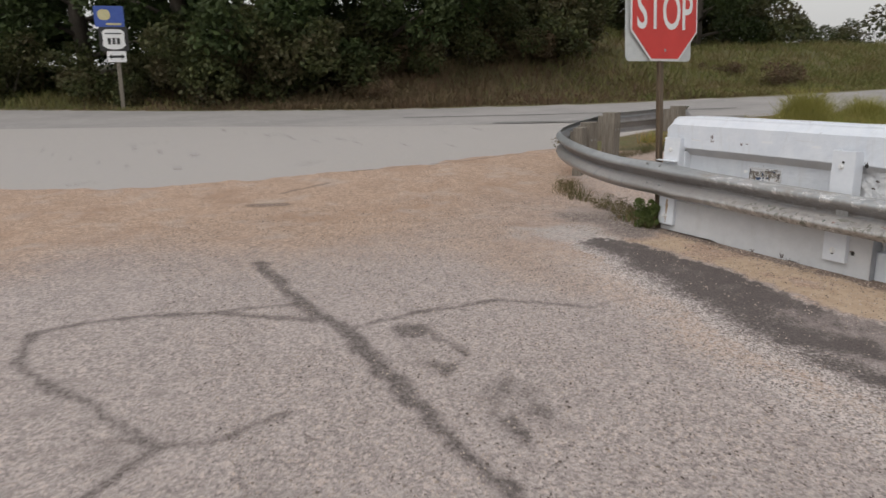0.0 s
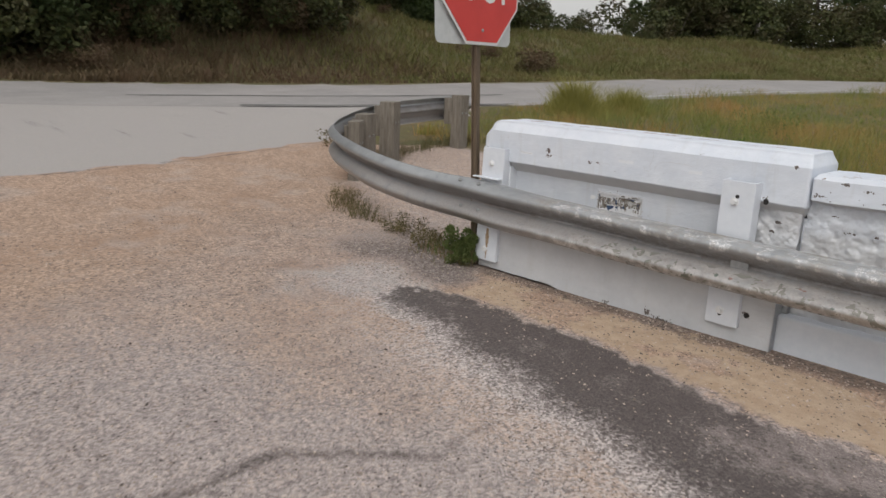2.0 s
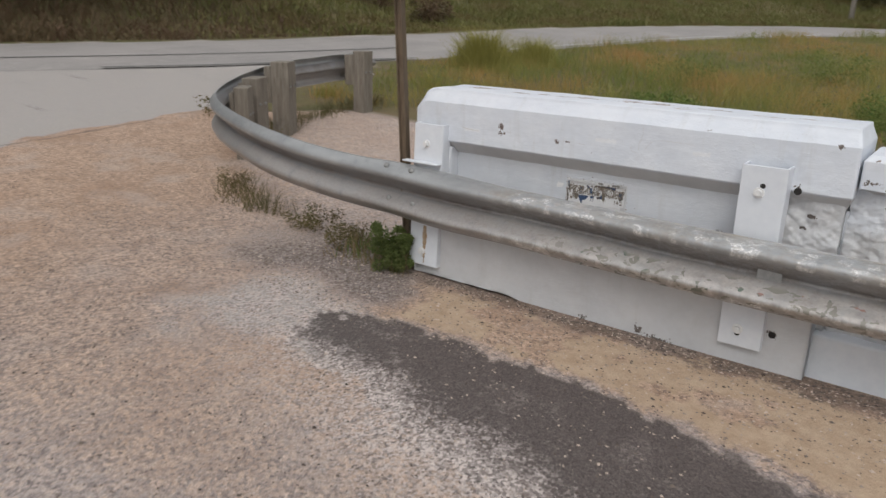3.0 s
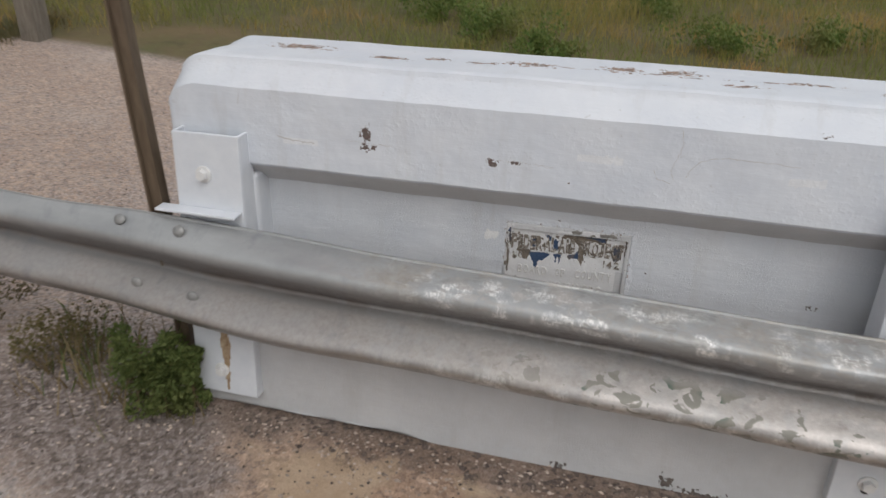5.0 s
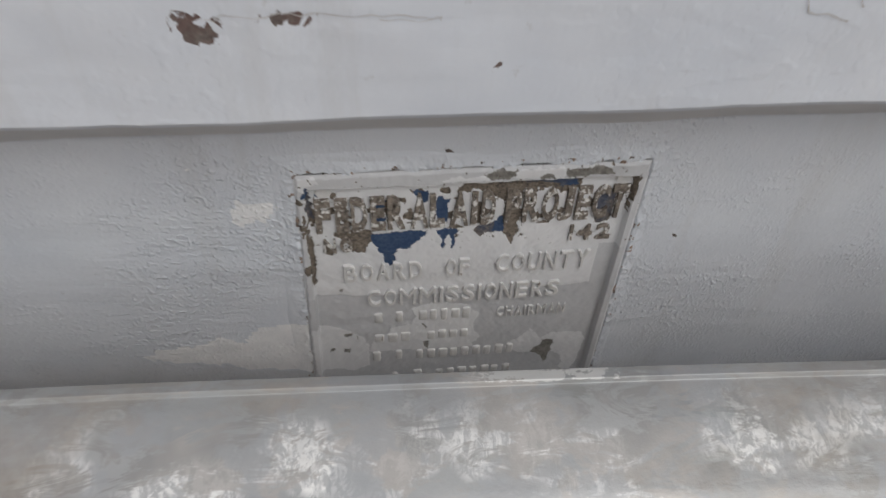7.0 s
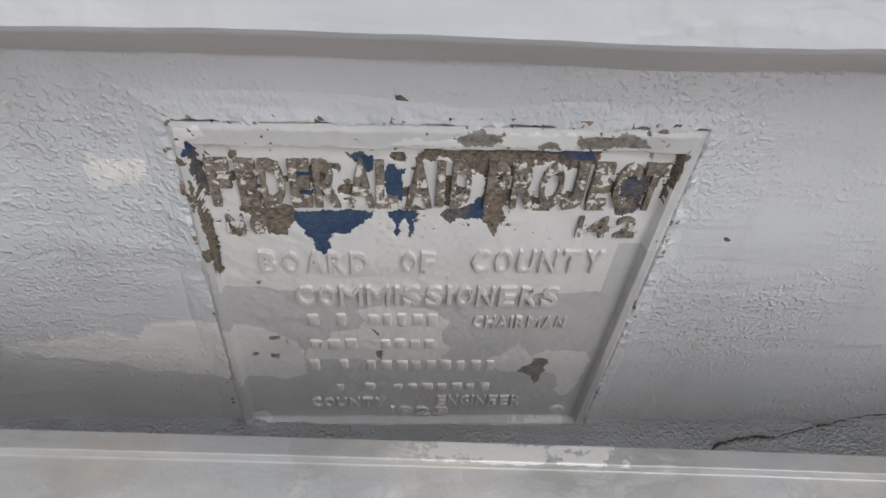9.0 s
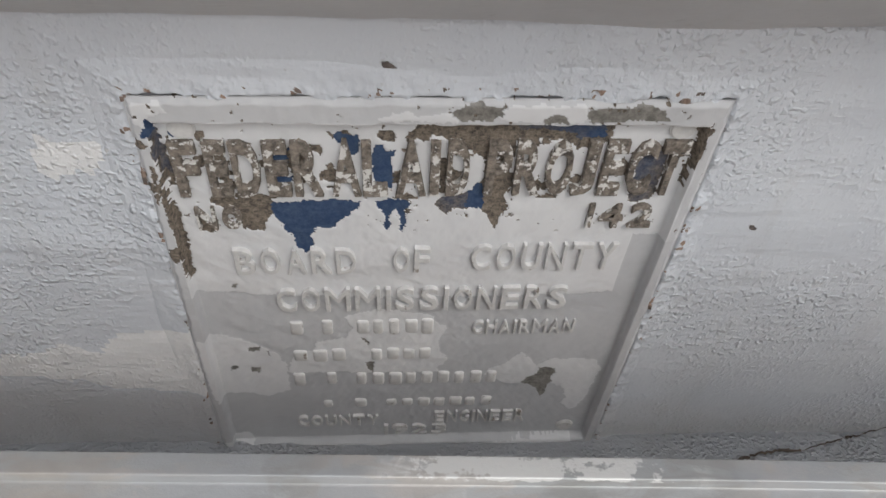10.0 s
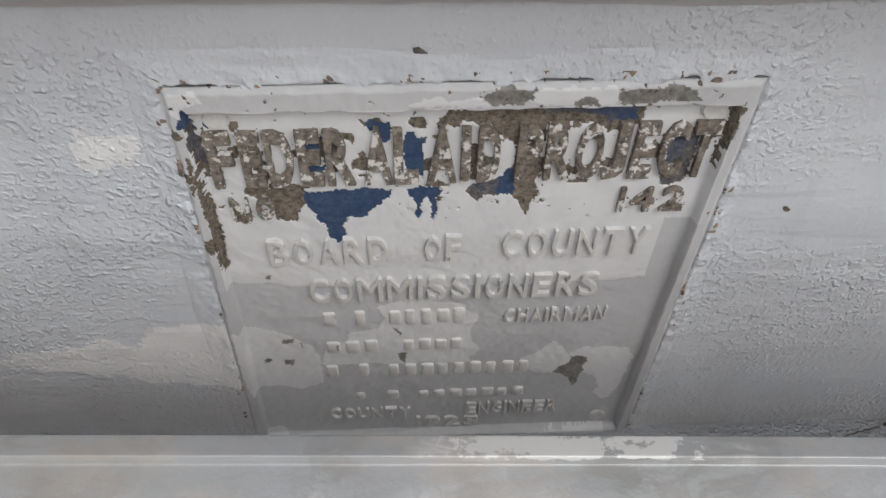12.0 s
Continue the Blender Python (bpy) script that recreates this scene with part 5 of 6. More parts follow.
for text, x0, x1, z0, z1 in (
    ("BOARD", -0.124, -0.043, 0.060, 0.085), ("OF", -0.018, 0.007, 0.061, 0.085), ("COUNTY", 0.035, 0.134, 0.062, 0.088), ("COMMISSIONERS", -0.101, 0.108, 0.018, 0.043),
    ("CHAIRMAN", 0.042, 0.120, -0.014, 0.002), ("COUNTY", -0.103, -0.032, -0.152, -0.136), ("ENGINEER", 0.018, 0.099, -0.150, -0.132), ("1923", -0.027, 0.030, -0.171, -0.154),
):
    letters(spread(text, x0, x1), z0, z1, LETTER_PAINT, 0.0036 if z1 - z0 > 0.02 else 0.0028, 0.004)
random.seed(4)
for x0, x1, z0, z1 in (
    (-0.097, -0.082, -0.014, 0.004), (-0.073, -0.060, -0.014, 0.005), (-0.047, 0.014, -0.015, 0.005), (-0.098, -0.053, -0.051, -0.033), (-0.037, 0.013, -0.050, -0.033),
    (-0.101, -0.088, -0.087, -0.067), (-0.074, -0.062, -0.086, -0.067), (-0.050, 0.071, -0.087, -0.068), (-0.079, -0.069, -0.124, -0.109), (-0.053, -0.039, -0.124, -0.109), (-0.026, 0.070, -0.123, -0.109),
):
    n = max(1, round((x1 - x0) / 0.0135))
    w = (x1 - x0) / n
    for k in range(n):
        xa, za = x0 + (k + 0.10) * w, TILT * (x0 + (k + 0.5) * w)
        bar = block_bm(xa, xa + w * random.uniform(0.60, 0.80), FLOOR_Y - 0.0024, FLOOR_Y + 0.002, z0 + za + random.uniform(0.0005, 0.003), z1 + za - random.uniform(0, 0.002), 0.0022, 2)
        part("raised_bar", from_bm("raised_bar", bar, LETTER_PAINT, True), plaque)
for bx, bz in ((-0.136, 0.184), (0.150, 0.187), (0.139, -0.160)):
    bm = bmesh.new()
    bmesh.ops.create_cone(bm, cap_ends=True, segments=28, radius1=0.0085, radius2=0.0076, depth=0.0032)
    bmesh.ops.bevel(bm, geom=bm.edges[:], offset=0.0009, segments=2, affect="EDGES")
    bmesh.ops.transform(bm, matrix=pose(bx, FLOOR_Y - 0.0006, bz, 90, 0, 0), verts=bm.verts)
    part("fixing_stud", from_bm("fixing_stud", bm, LETTER_PAINT), plaque, "flat round fixing stud under paint")


def mortar_bead():
    """Lumpy painted mortar that holds the plaque in the wall."""
    n, m = 1400, 30
    t = np.linspace(0, 4, n, endpoint=False)
    side, q = t.astype(int), t % 1
    u = np.select([side == 0, side == 1, side == 2], [q, np.ones(n), 1 - q], np.zeros(n))
    v = np.select([side == 0, side == 1, side == 2], [np.zeros(n), q, np.ones(n)], 1 - q)
    px, pz = plate_point(u, v)
    cx, cz = plate_point(np.array([0.5]), np.array([0.5]))
    dx, dz = px - cx[0], pz - cz[0]
    s = np.linspace(-0.0015, 0.030, m)
    X = PLX + px[:, None] + s[None] * (dx / 0.168)[:, None]
    Z = PLZ + pz[:, None] + s[None] * (dz / 0.20)[:, None]
    S = np.broadcast_to(s, X.shape)
    lump = fbm(X, Z, 70, 61)
    fine = fbm(X, Z, 240, 62)
    reach = 0.006 + 0.014 * fbm(X, Z, 22, 63)
    power = np.select([side == 0, side == 1, side == 2], [np.full(n, 0.5), np.full(n, 1.0), np.full(n, 0.8)], np.full(n, 0.85))[:, None]
    rise = np.clip(1 - S / reach, 0, 1) ** 0.8
    h = power * rise * (0.0015 + 0.0075 * np.clip(lump - 0.28, 0, 1) + 0.0055 * np.clip(fine - 0.5, 0, 1)) - 0.0035 * smooth(0.014, 0.028, S) + 0.0006
    h = h - 0.0045 * (1 - smooth(-0.001, 0.0012, S)) * smooth(0.40, 0.52, fbm(X, Z, 45, 66))
    Y = WALL_Y - h
    V = np.stack([X, Y, Z], -1).reshape(-1, 3)
    F = grid_faces(n, m).tolist()
    F += [[(n - 1) * m + j, (n - 1) * m + j + 1, j + 1, j] for j in range(m - 1)]
    chip = 0.9 * ((fbm(X, Z, 190, 64) > 0.74) & (S < 0.006) & (h > 0.001) & (side[:, None] != 0))
    chip = np.maximum(chip, 0.6 * ((fbm(X, Z, 120, 67) > 0.66) & (S < 0.001) & (side[:, None] > 0)))
    layer = 0.7 * smooth(0.05, -0.05, Z - np.interp(X, WALL_GREY[0], WALL_GREY[1]))
    for p in WALL_PALE:
        layer = np.where(inside(X.ravel(), Z.ravel(), p).reshape(X.shape), -0.3, layer)
    part("mortar_bead", mesh_of("mortar_bead", V, F, PAINT_WALL, True, {"chip": chip, "layer": layer, "tone": np.full(X.shape, 1.0)}), parapet, "lumpy painted mortar round the plaque")


mortar_bead()


# ---- steel guardrail ----
RAIL_PATH = [(3.0, 6.15), (-1.0, 6.15), (-2.5, 6.173), (-2.85, 6.192), (-3.05, 6.200), (-3.3, 6.206), (-3.6, 6.212), (-3.95, 6.218), (-4.15, 6.222), (-4.35, 6.232), (-4.6, 6.252), (-4.95, 6.272), (-5.35, 6.295), (-5.85, 6.38), (-6.4, 6.575), (-6.85, 6.81), (-7.2, 7.11), (-7.55, 7.55), (-7.85, 8.05), (-8.08, 8.6), (-8.22, 9.1), (-8.34, 9.8), (-8.42, 10.5)]
PROFILE = [(0.056, 0.150), (0.0559, 0.1558), (0.0557, 0.1562), (0.0553, 0.1564), (0.0512, 0.1572), (0.0508, 0.1572), (0.0506, 0.1568), (0.0503, 0.1522), (0.0501, 0.1516), (0.0496, 0.1514), (0.046, 0.150), (0.040, 0.147), (0.032, 0.141), (0.014, 0.122), (0.006, 0.112), (0.001, 0.103), (0.0, 0.094), (0.002, 0.085), (0.008, 0.075), (0.018, 0.065), (0.040, 0.045), (0.062, 0.025), (0.074, 0.014), (0.081, 0.007), (0.083, 0.0)]
PROFILE = PROFILE + [(d, -h) for d, h in PROFILE[-2::-1]]
LIP = 0.048


RAIL_CURVE = curve_points(RAIL_PATH, 0.04)


def rail_frame(i):
    a, b = RAIL_CURVE[max(i - 1, 0)], RAIL_CURVE[min(i + 1, len(RAIL_CURVE) - 1)]
    d = (b - a).normalized()
    return d, Vector((-d.y, d.x))  # along, and outward (towards the road)


def rail_z(p):
    return 0.529 + float(terrain(p.x, p.y))


def rail_bent(x):
    """How far the beam is knocked out of line, and how far its top is flattened."""
    return float(smooth(-4.75, -3.8, x)), float(smooth(-4.55, -3.55, x))


guardrail = thing("guardrail", "weathered galvanised steel W-beam guardrail, scratched and bent round the corner", "guardrail")


def rail_point(i, dep, h):
    """A point of the bent beam: dep back from its front crests, h above its middle."""
    p = RAIL_CURVE[i]
    d, outw = rail_frame(i)
    w, w2 = rail_bent(p.x)
    zc = rail_z(p) - 0.035 * float(smooth(-6.1, -4.85, p.x)) - 0.008 * float(smooth(-4.4, -3.9, p.x)) - 0.018 * (min(-2.95, max(-3.55, p.x)) + 3.25) * float(smooth(-4.3, -3.6, p.x))
    fold = min(1.0, max(0.0, (dep - 0.006) / 0.05)) if h > 0.1 else 0.0
    off = (LIP - dep) + 0.024 * w - (0.024 * w + 0.046 * w2) * fold
    z = h + (0.037 * (w - w2) - 0.022 * w2) * fold
    low = min(1.0, max(0.0, -h / 0.12)) * float(smooth(-4.75, -4.3, p.x))
    high = min(1.0, max(0.0, h / 0.12)) * float(smooth(-4.8, -4.45, p.x) * smooth(-3.7, -4.1, p.x))
    off += 0.036 * low - 0.02 * high
    z += 0.018 * low
    q = p + outw * off
    return Vector((q.x, q.y, zc + z)), Vector((outw.x, outw.y, 0.0))


def beam(name, i0, i1, shift, label):
    V, low, mid, flake, bare, scar, patch = [], [], [], [], [], [], []
    idx = range(i0, i1 + 1)
    for i in idx:
        p = RAIL_CURVE[i]
        wave = 0.004 * math.sin(p.x * 3.1) + 0.003 * math.sin(p.x * 7.7 + 1)
        for dep, h in PROFILE:
            q, outw = rail_point(i, dep, h)
            dent = (float(vnoise(p.x, h, 9, 6)) - 0.5) * 0.006 * float(smooth(0.15, 0.12, abs(h)))
            q += outw * (shift + dent + wave * (h < 0))
            V.append((q.x, q.y, q.z + 0.0015 * math.sin(p.x * 1.7)))
            low.append(1.0 if h < -0.02 else 0.0)
            # valley between the crests, where shade is tinted in
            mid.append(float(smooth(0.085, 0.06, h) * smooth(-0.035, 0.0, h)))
            near = float(smooth(-3.8, -3.45, p.x) * smooth(0.5, -1.5, p.x))
            f = near * (float(smooth(0.06, 0.085, h) * smooth(0.155, 0.135, h)) + 0.9 * float(smooth(-0.08, -0.11, h)))
            if h > 0.1555 and -3.26 < p.x < -3.16:
                f = 1.6
            flake.append(f)
            scar.append(float(smooth(-4.0, -3.6, p.x)) * (1.0 if h > 0.09 else 0.35))
            patch.append((0.66 if h > 0.1555 else 0.05 * float(smooth(0.13, 0.15, h))) * float(smooth(-3.29, -3.25, p.x) * smooth(-3.13, -3.17, p.x)))
            bare.append(float(smooth(-3.6, -3.05, p.x)) * (1.0 if h < -0.035 else (0.15 if h > 0.14 else 0.0)))
    n, m = len(list(idx)), len(PROFILE)
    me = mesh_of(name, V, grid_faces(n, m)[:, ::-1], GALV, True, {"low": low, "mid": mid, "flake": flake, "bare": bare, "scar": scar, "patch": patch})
    ob = part(name, me, guardrail, label)
    mod = ob.modifiers.new("thickness", "SOLIDIFY")
    mod.thickness = 0.004
    return ob


def rail_index(x, y):
    return min(range(len(RAIL_CURVE)), key=lambda i: (RAIL_CURVE[i].x - x) ** 2 + (RAIL_CURVE[i].y - y) ** 2)


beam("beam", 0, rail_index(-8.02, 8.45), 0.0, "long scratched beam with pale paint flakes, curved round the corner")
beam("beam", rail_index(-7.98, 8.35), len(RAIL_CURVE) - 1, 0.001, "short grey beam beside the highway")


def rail_bolt(x, y, h, depth):
    q, outw = rail_point(rail_index(x, y), depth, h)
    q += outw * 0.002
    ax = Vector((outw.x, outw.y, 0.6 if h > 0.1 else 0.0)).to_track_quat("Z", "Y").to_matrix().to_4x4()
    bm = bmesh.new()
    bmesh.ops.create_uvsphere(bm, u_segments=14, v_segments=8, radius=0.017)
    bmesh.ops.scale(bm, vec=(1.15, 1.0, 0.5), verts=bm.verts)
    bmesh.ops.transform(bm, matrix=Matrix.Translation(q) @ ax, verts=bm.verts)
    part("rail_bolt", from_bm("rail_bolt", bm, BOLT_GREY, True), guardrail, "round-headed splice bolt")


for x in (-4.29, -4.505):
    rail_bolt(x, 6.23, 0.138, 0.024)
    rail_bolt(x + 0.035, 6.23, -0.050, 0.034)
rail_bolt(-6.75, 6.75, 0.0, 0.083)
rail_bolt(-2.32, 6.215, 0.0, 0.083)
bm = block_bm(-2.365, -2.265, 6.158, 6.166, 0.455, 0.52, 0.002)
part("bolt_washer", from_bm("bolt_washer", bm, BOLT_GREY), guardrail, "square steel washer plate")


# timber posts with blocks, carrying the far part of the rail
def timber_post(x, y, z_top, wide, deep, turn, block):
    g = float(terrain(x, y))
    post = thing("guardrail_post", "weathered grey timber guardrail post set in gravel", "post", pose(x, y, g, 0, 0, turn), "guardrail posts")
    bm = box_bm((wide, deep, z_top + 0.25), (0, 0, (z_top - 0.25) / 2), 0.008, 2)
    bmesh.ops.subdivide_edges(bm, edges=[e for e in bm.edges if abs(e.verts[0].co.z - e.verts[1].co.z) > 0.3], cuts=6)
    for v in bm.verts:
        v.co.x += (noise.noise(Vector((v.co.x * 9, v.co.z * 4, x))) * 0.006)
        v.co.y += (noise.noise(Vector((v.co.y * 9, v.co.z * 4, y))) * 0.006)
    part("shaft", from_bm("shaft", bm, TIMBER), post)
    if block:
        w, d, h0, h1, oy = block
        part("block", from_bm("block", box_bm((w, d, h1 - h0), (0, oy, (h0 + h1) / 2), 0.006), TIMBER), post, "timber offset block between post and rail")
    for sx in (-0.25, 0.2):
        part("nail", from_bm("nail", bolt_bm(0.010, 0.012, pose(sx * wide, -deep / 2, z_top - 0.25, 90, 0, 0)), BOLT_GREY), post)
    return post


def post_at_rail(x, y, z_top, wide, deep, block_deep, lean=0.0):
    """A post behind the rail at that point of its line, with its block between them."""
    i = rail_index(x, y)
    p = RAIL_CURVE[i]
    d, outw = rail_frame(i)
    c = p - outw * (0.035 + block_deep + deep / 2)
    turn = math.degrees(math.atan2(-outw.x, outw.y)) + lean
    return timber_post(c.x, c.y, z_top, wide, deep, turn, (wide * 0.96, block_deep, 0.33, z_top - 0.05, deep / 2 + block_deep / 2 + 0.002))


post_at_rail(-7.95, 8.30, 0.75, 0.24, 0.19, 0.07, 6)
post_at_rail(-7.64, 7.69, 0.68, 0.29, 0.15, 0.04, -4)
post_at_rail(-7.43, 7.38, 0.65, 0.27, 0.13, 0.04, 3)
post_at_rail(-8.36, 9.95, 0.74, 0.20, 0.16, 0.13, 0)


# ---- steel brackets bolted to the parapet ----
def bracket(x, y_front, y_wall, width, z0, z1, stain, tilt=0.0):
    b = thing("steel_bracket", "white-painted steel channel bracket bolted between guardrail and parapet", "bracket", group="parapet brackets")
    dep = y_wall - y_front
    part("web", from_bm("web", block_bm(x - width / 2, x + width / 2, y_front, y_front + 0.009, z0, z1, 0.003), STEEL_WHITE), b)
    for s in (-1, 1):
        cx = x + s * (width / 2 - 0.0045)
        part("flange", from_bm("flange", block_bm(cx - 0.0045, cx + 0.0045, y_front + 0.009, y_wall + 0.004, z0, z1, 0.002), STEEL_WHITE), b)
    if stain:
        part("rail_shelf", from_bm("rail_shelf", block_bm(x - width / 2 - 0.05, x + width / 2 - 0.005, y_front - 0.045, y_front - 0.001, 0.692, 0.701, 0.003), STEEL_WHITE), b)
    for zz in ((z1 - 0.115), (z0 + 0.085)):
        part("bolt", from_bm("bolt", bolt_bm(0.016, 0.02, pose(x - 0.012, y_front, zz, 90, 0, 0)), BOLT_WHITE), b, "white-painted hexagon bolt")
    if stain:
        xs, zs = spaced(x - 0.022, x + 0.032, 0.004), spaced(z0 + 0.015, z0 + 0.24, 0.006)
        X, Z = np.meshgrid(xs, zs, indexing="ij")
        k = grid_faces(len(xs), len(zs))[:, ::-1]
        mx, mz = X.ravel()[k].mean(1), Z.ravel()[k].mean(1)
        half = 0.004 + 0.015 * fbm(mx * 0, mz, 26, 3)
        keep = np.abs(mx - x - 0.006 - 0.008 * (fbm(mx * 0, mz, 18, 8) - 0.5)) < half * (0.45 + 0.75 * smooth(z0, z0 + 0.2, mz))
        part("rust_run", mesh_of("rust_run", np.stack([X.ravel(), np.full(X.size, y_front - 0.0015), Z.ravel()], 1), k[keep], RUST_STAIN), b, "orange rust run below the bolt")
    else:
        disc("bolt_slot", (x + 0.0, y_front - 0.0005, z1 - 0.085), 0.012, b, label="empty dark bolt slot")
        disc("bolt_slot", (x - 0.012, y_front - 0.0005, z0 + 0.063), 0.012, b, label="empty dark bolt slot")
    for ob in b.children:  # knocked slightly out of plumb
        for v in ob.data.vertices:
            v.co.y += tilt * (v.co.z - 0.5)
    return b


bracket(-4.240, 6.275, FACE, 0.203, 0.085, 0.914, True, 0.05)
bracket(-2.418, 6.256, FACE, 0.188, 0.10, 0.930, False)


# ---- stop sign ----
def text_on(text, width, height, depth, mat, m, parent, name="lettering", weight=0.0):
    cu = bpy.data.curves.new("letters", "FONT")
    cu.body = text
    cu.extrude = 0.02
    cu.offset = weight
    cu.resolution_u = 4
    tmp = bpy.data.objects.new("tmp", cu)
    me = bpy.data.meshes.new_from_object(tmp)
    bpy.data.objects.remove(tmp)
    co = np.empty(len(me.vertices) * 3)
    me.vertices.foreach_get("co", co)
    co = co.reshape(-1, 3)
    lo, hi = co.min(0), co.max(0)
    t = (co - lo) / (hi - lo) - 0.5
    me.vertices.foreach_set("co", (t * [width, height, depth]).ravel())
    me.materials.clear()
    me.materials.append(mat)
    return part(name, me, parent, "", m)


def plate_shape(outline, thick, bevel=0.0):
    """Flat plate in the local y-z plane, thickness towards -x; outline: (y, z)."""
    bm = bmesh.new()
    f = bm.faces.new([bm.verts.new((0, a, b)) for a, b in outline])
    ext = bmesh.ops.extrude_face_region(bm, geom=[f])
    bmesh.ops.translate(bm, vec=(-thick, 0, 0), verts=[v for v in ext["geom"] if isinstance(v, bmesh.types.BMVert)])
    bmesh.ops.recalc_face_normals(bm, faces=bm.faces)
    if bevel:
        bmesh.ops.bevel(bm, geom=bm.edges[:], offset=bevel, segments=1, affect="EDGES")
    return bm


def octagon(r):
    return [(r / math.cos(radians(22.5)) * math.cos(radians(22.5 + 45 * k)), r / math.cos(radians(22.5)) * math.sin(radians(22.5 + 45 * k))) for k in range(8)]


def rounded(w, h, r):
    out = []
    for cx, cz, a0 in ((w / 2 - r, h / 2 - r, 0), (-w / 2 + r, h / 2 - r, 90), (-w / 2 + r, -h / 2 + r, 180), (w / 2 - r, -h / 2 + r, 270)):
        out += [(cx + r * math.cos(radians(a0 + 30 * k)), cz + r * math.sin(radians(a0 + 30 * k))) for k in range(4)]
    return out


def channel_post(height, w=0.075, d=0.035, t=0.006):
    """Hat-section sign post, open towards -x."""
    prof = [(-d, -w / 2), (-d, -w / 2 + 0.018), (-t, -0.016), (-t, 0.016), (-d, w / 2 - 0.018), (-d, w / 2), (-d + t, w / 2), (-d + t, w / 2 - 0.014), (0, 0.022), (0, -0.022), (-d + t, -w / 2 + 0.014), (-d + t, -w / 2)]
    n = len(prof)
    v = [(a, b, z) for z in (-0.3, height * 0.33, height * 0.66, height) for a, b in prof]
    f = grid_faces(4, n, True).tolist() + [list(range(n))[::-1], list(range(3 * n, 4 * n))]
    return v, f


stop = thing("stop_sign", "red octagonal stop sign with square backing plate on leaning rusty post", "traffic sign", pose(-4.360, 6.310, 0.0, 0, -3.1, 7))
v, f = channel_post(2.45)
part("post", mesh_of("post", v, f, CHANNEL), stop, "dark rusted steel channel post")
part("backing_plate", from_bm("backing_plate", plate_shape(rounded(0.90, 0.90, 0.05), 0.003), SIGN_BACK), stop, "bare aluminium square plate", pose(0.004, -0.05, 2.075))
octo = part("sign_face", from_bm("sign_face", plate_shape(octagon(0.457), 0.004), SIGN_WHITE), stop, "white-bordered octagonal face", pose(0.030, 0.0, 2.085))
part("red_field", from_bm("red_field", plate_shape(octagon(0.438), 0.003), SIGN_RED), octo, "red field", pose(0.0045, 0, 0))
text_on("STOP", 0.76, 0.345, 0.002, SIGN_WHITE, pose(0.0068, 0.0, 0.0, 90, 0, 90), octo, weight=0.012)
for zz in (-0.36, 0.36):
    part("bolt", from_bm("bolt", bolt_bm(0.009, 0.008, pose(0.005, 0, zz, 0, 90, 0)), BOLT_GREY), octo)


# ---- route signs across the highway ----
def bar_on(parent, w, h, y, z, mat, x=0.004):
    return part("bar", from_bm("bar", box_bm((0.003, w, h), (x, y, z), 0.0), mat), parent)


sx, sy = -20.59, 2.28
route = thing("route_sign", "blue marker above white route shield and arrow plate on wooden post", "traffic sign", pose(sx, sy, float(terrain(sx, sy)), 0, 2.0, -12))
part("post", from_bm("post", box_bm((0.10, 0.10, 2.6), (-0.06, 0.05, 1.1), 0.008), TIMBER), route, "plain wooden post")
blue = part("blue_marker", from_bm("blue_marker", plate_shape(rounded(0.72, 0.52, 0.04), 0.004), SIGN_BLUE), route, "blue square marker", pose(0.01, -0.06, 2.35))
for s in (rounded(0.30, 0.26, 0.10),):
    part("emblem", from_bm("emblem", plate_shape(s, 0.002), SIGN_GOLD), blue, "pale worn emblem", pose(0.004, -0.12, 0.04))
bar_on(blue, 0.36, 0.05, 0.1, -0.19, SIGN_GOLD)
shield = part("route_plate", from_bm("route_plate", plate_shape(rounded(0.71, 0.60, 0.04), 0.004), SIGN_BLACK), route, "black square plate with white shield", pose(0.01, 0.0, 1.785))
part("shield", from_bm("shield", plate_shape([(-0.27, 0.17), (-0.2, 0.24), (0.0, 0.25), (0.2, 0.24), (0.27, 0.17), (0.26, -0.05), (0.28, -0.16), (0.17, -0.24), (0.0, -0.26), (-0.17, -0.24), (-0.28, -0.16), (-0.26, -0.05)], 0.003), SIGN_WHITE), shield, "white shield", pose(0.004, 0, 0))
for k in range(3):
    bar_on(shield, 0.075, 0.16, -0.11 + 0.11 * k, -0.05, SIGN_BLACK, 0.007)
bar_on(shield, 0.40, 0.03, 0.0, 0.14, SIGN_BLACK, 0.007)
arrow = part("arrow_plate", from_bm("arrow_plate", plate_shape(rounded(0.47, 0.28, 0.03), 0.004), SIGN_WHITE), route, "white plate with black arrow", pose(0.01, 0.03, 1.345))
part("arrow", from_bm("arrow", plate_shape([(-0.20, 0.0), (-0.12, 0.07), (-0.12, 0.03), (0.12, 0.03), (0.12, 0.07), (0.20, 0.0), (0.12, -0.07), (0.12, -0.03), (-0.12, -0.03), (-0.12, -0.07)], 0.002), SIGN_BLACK), arrow, "black arrow", pose(0.004, 0, 0))


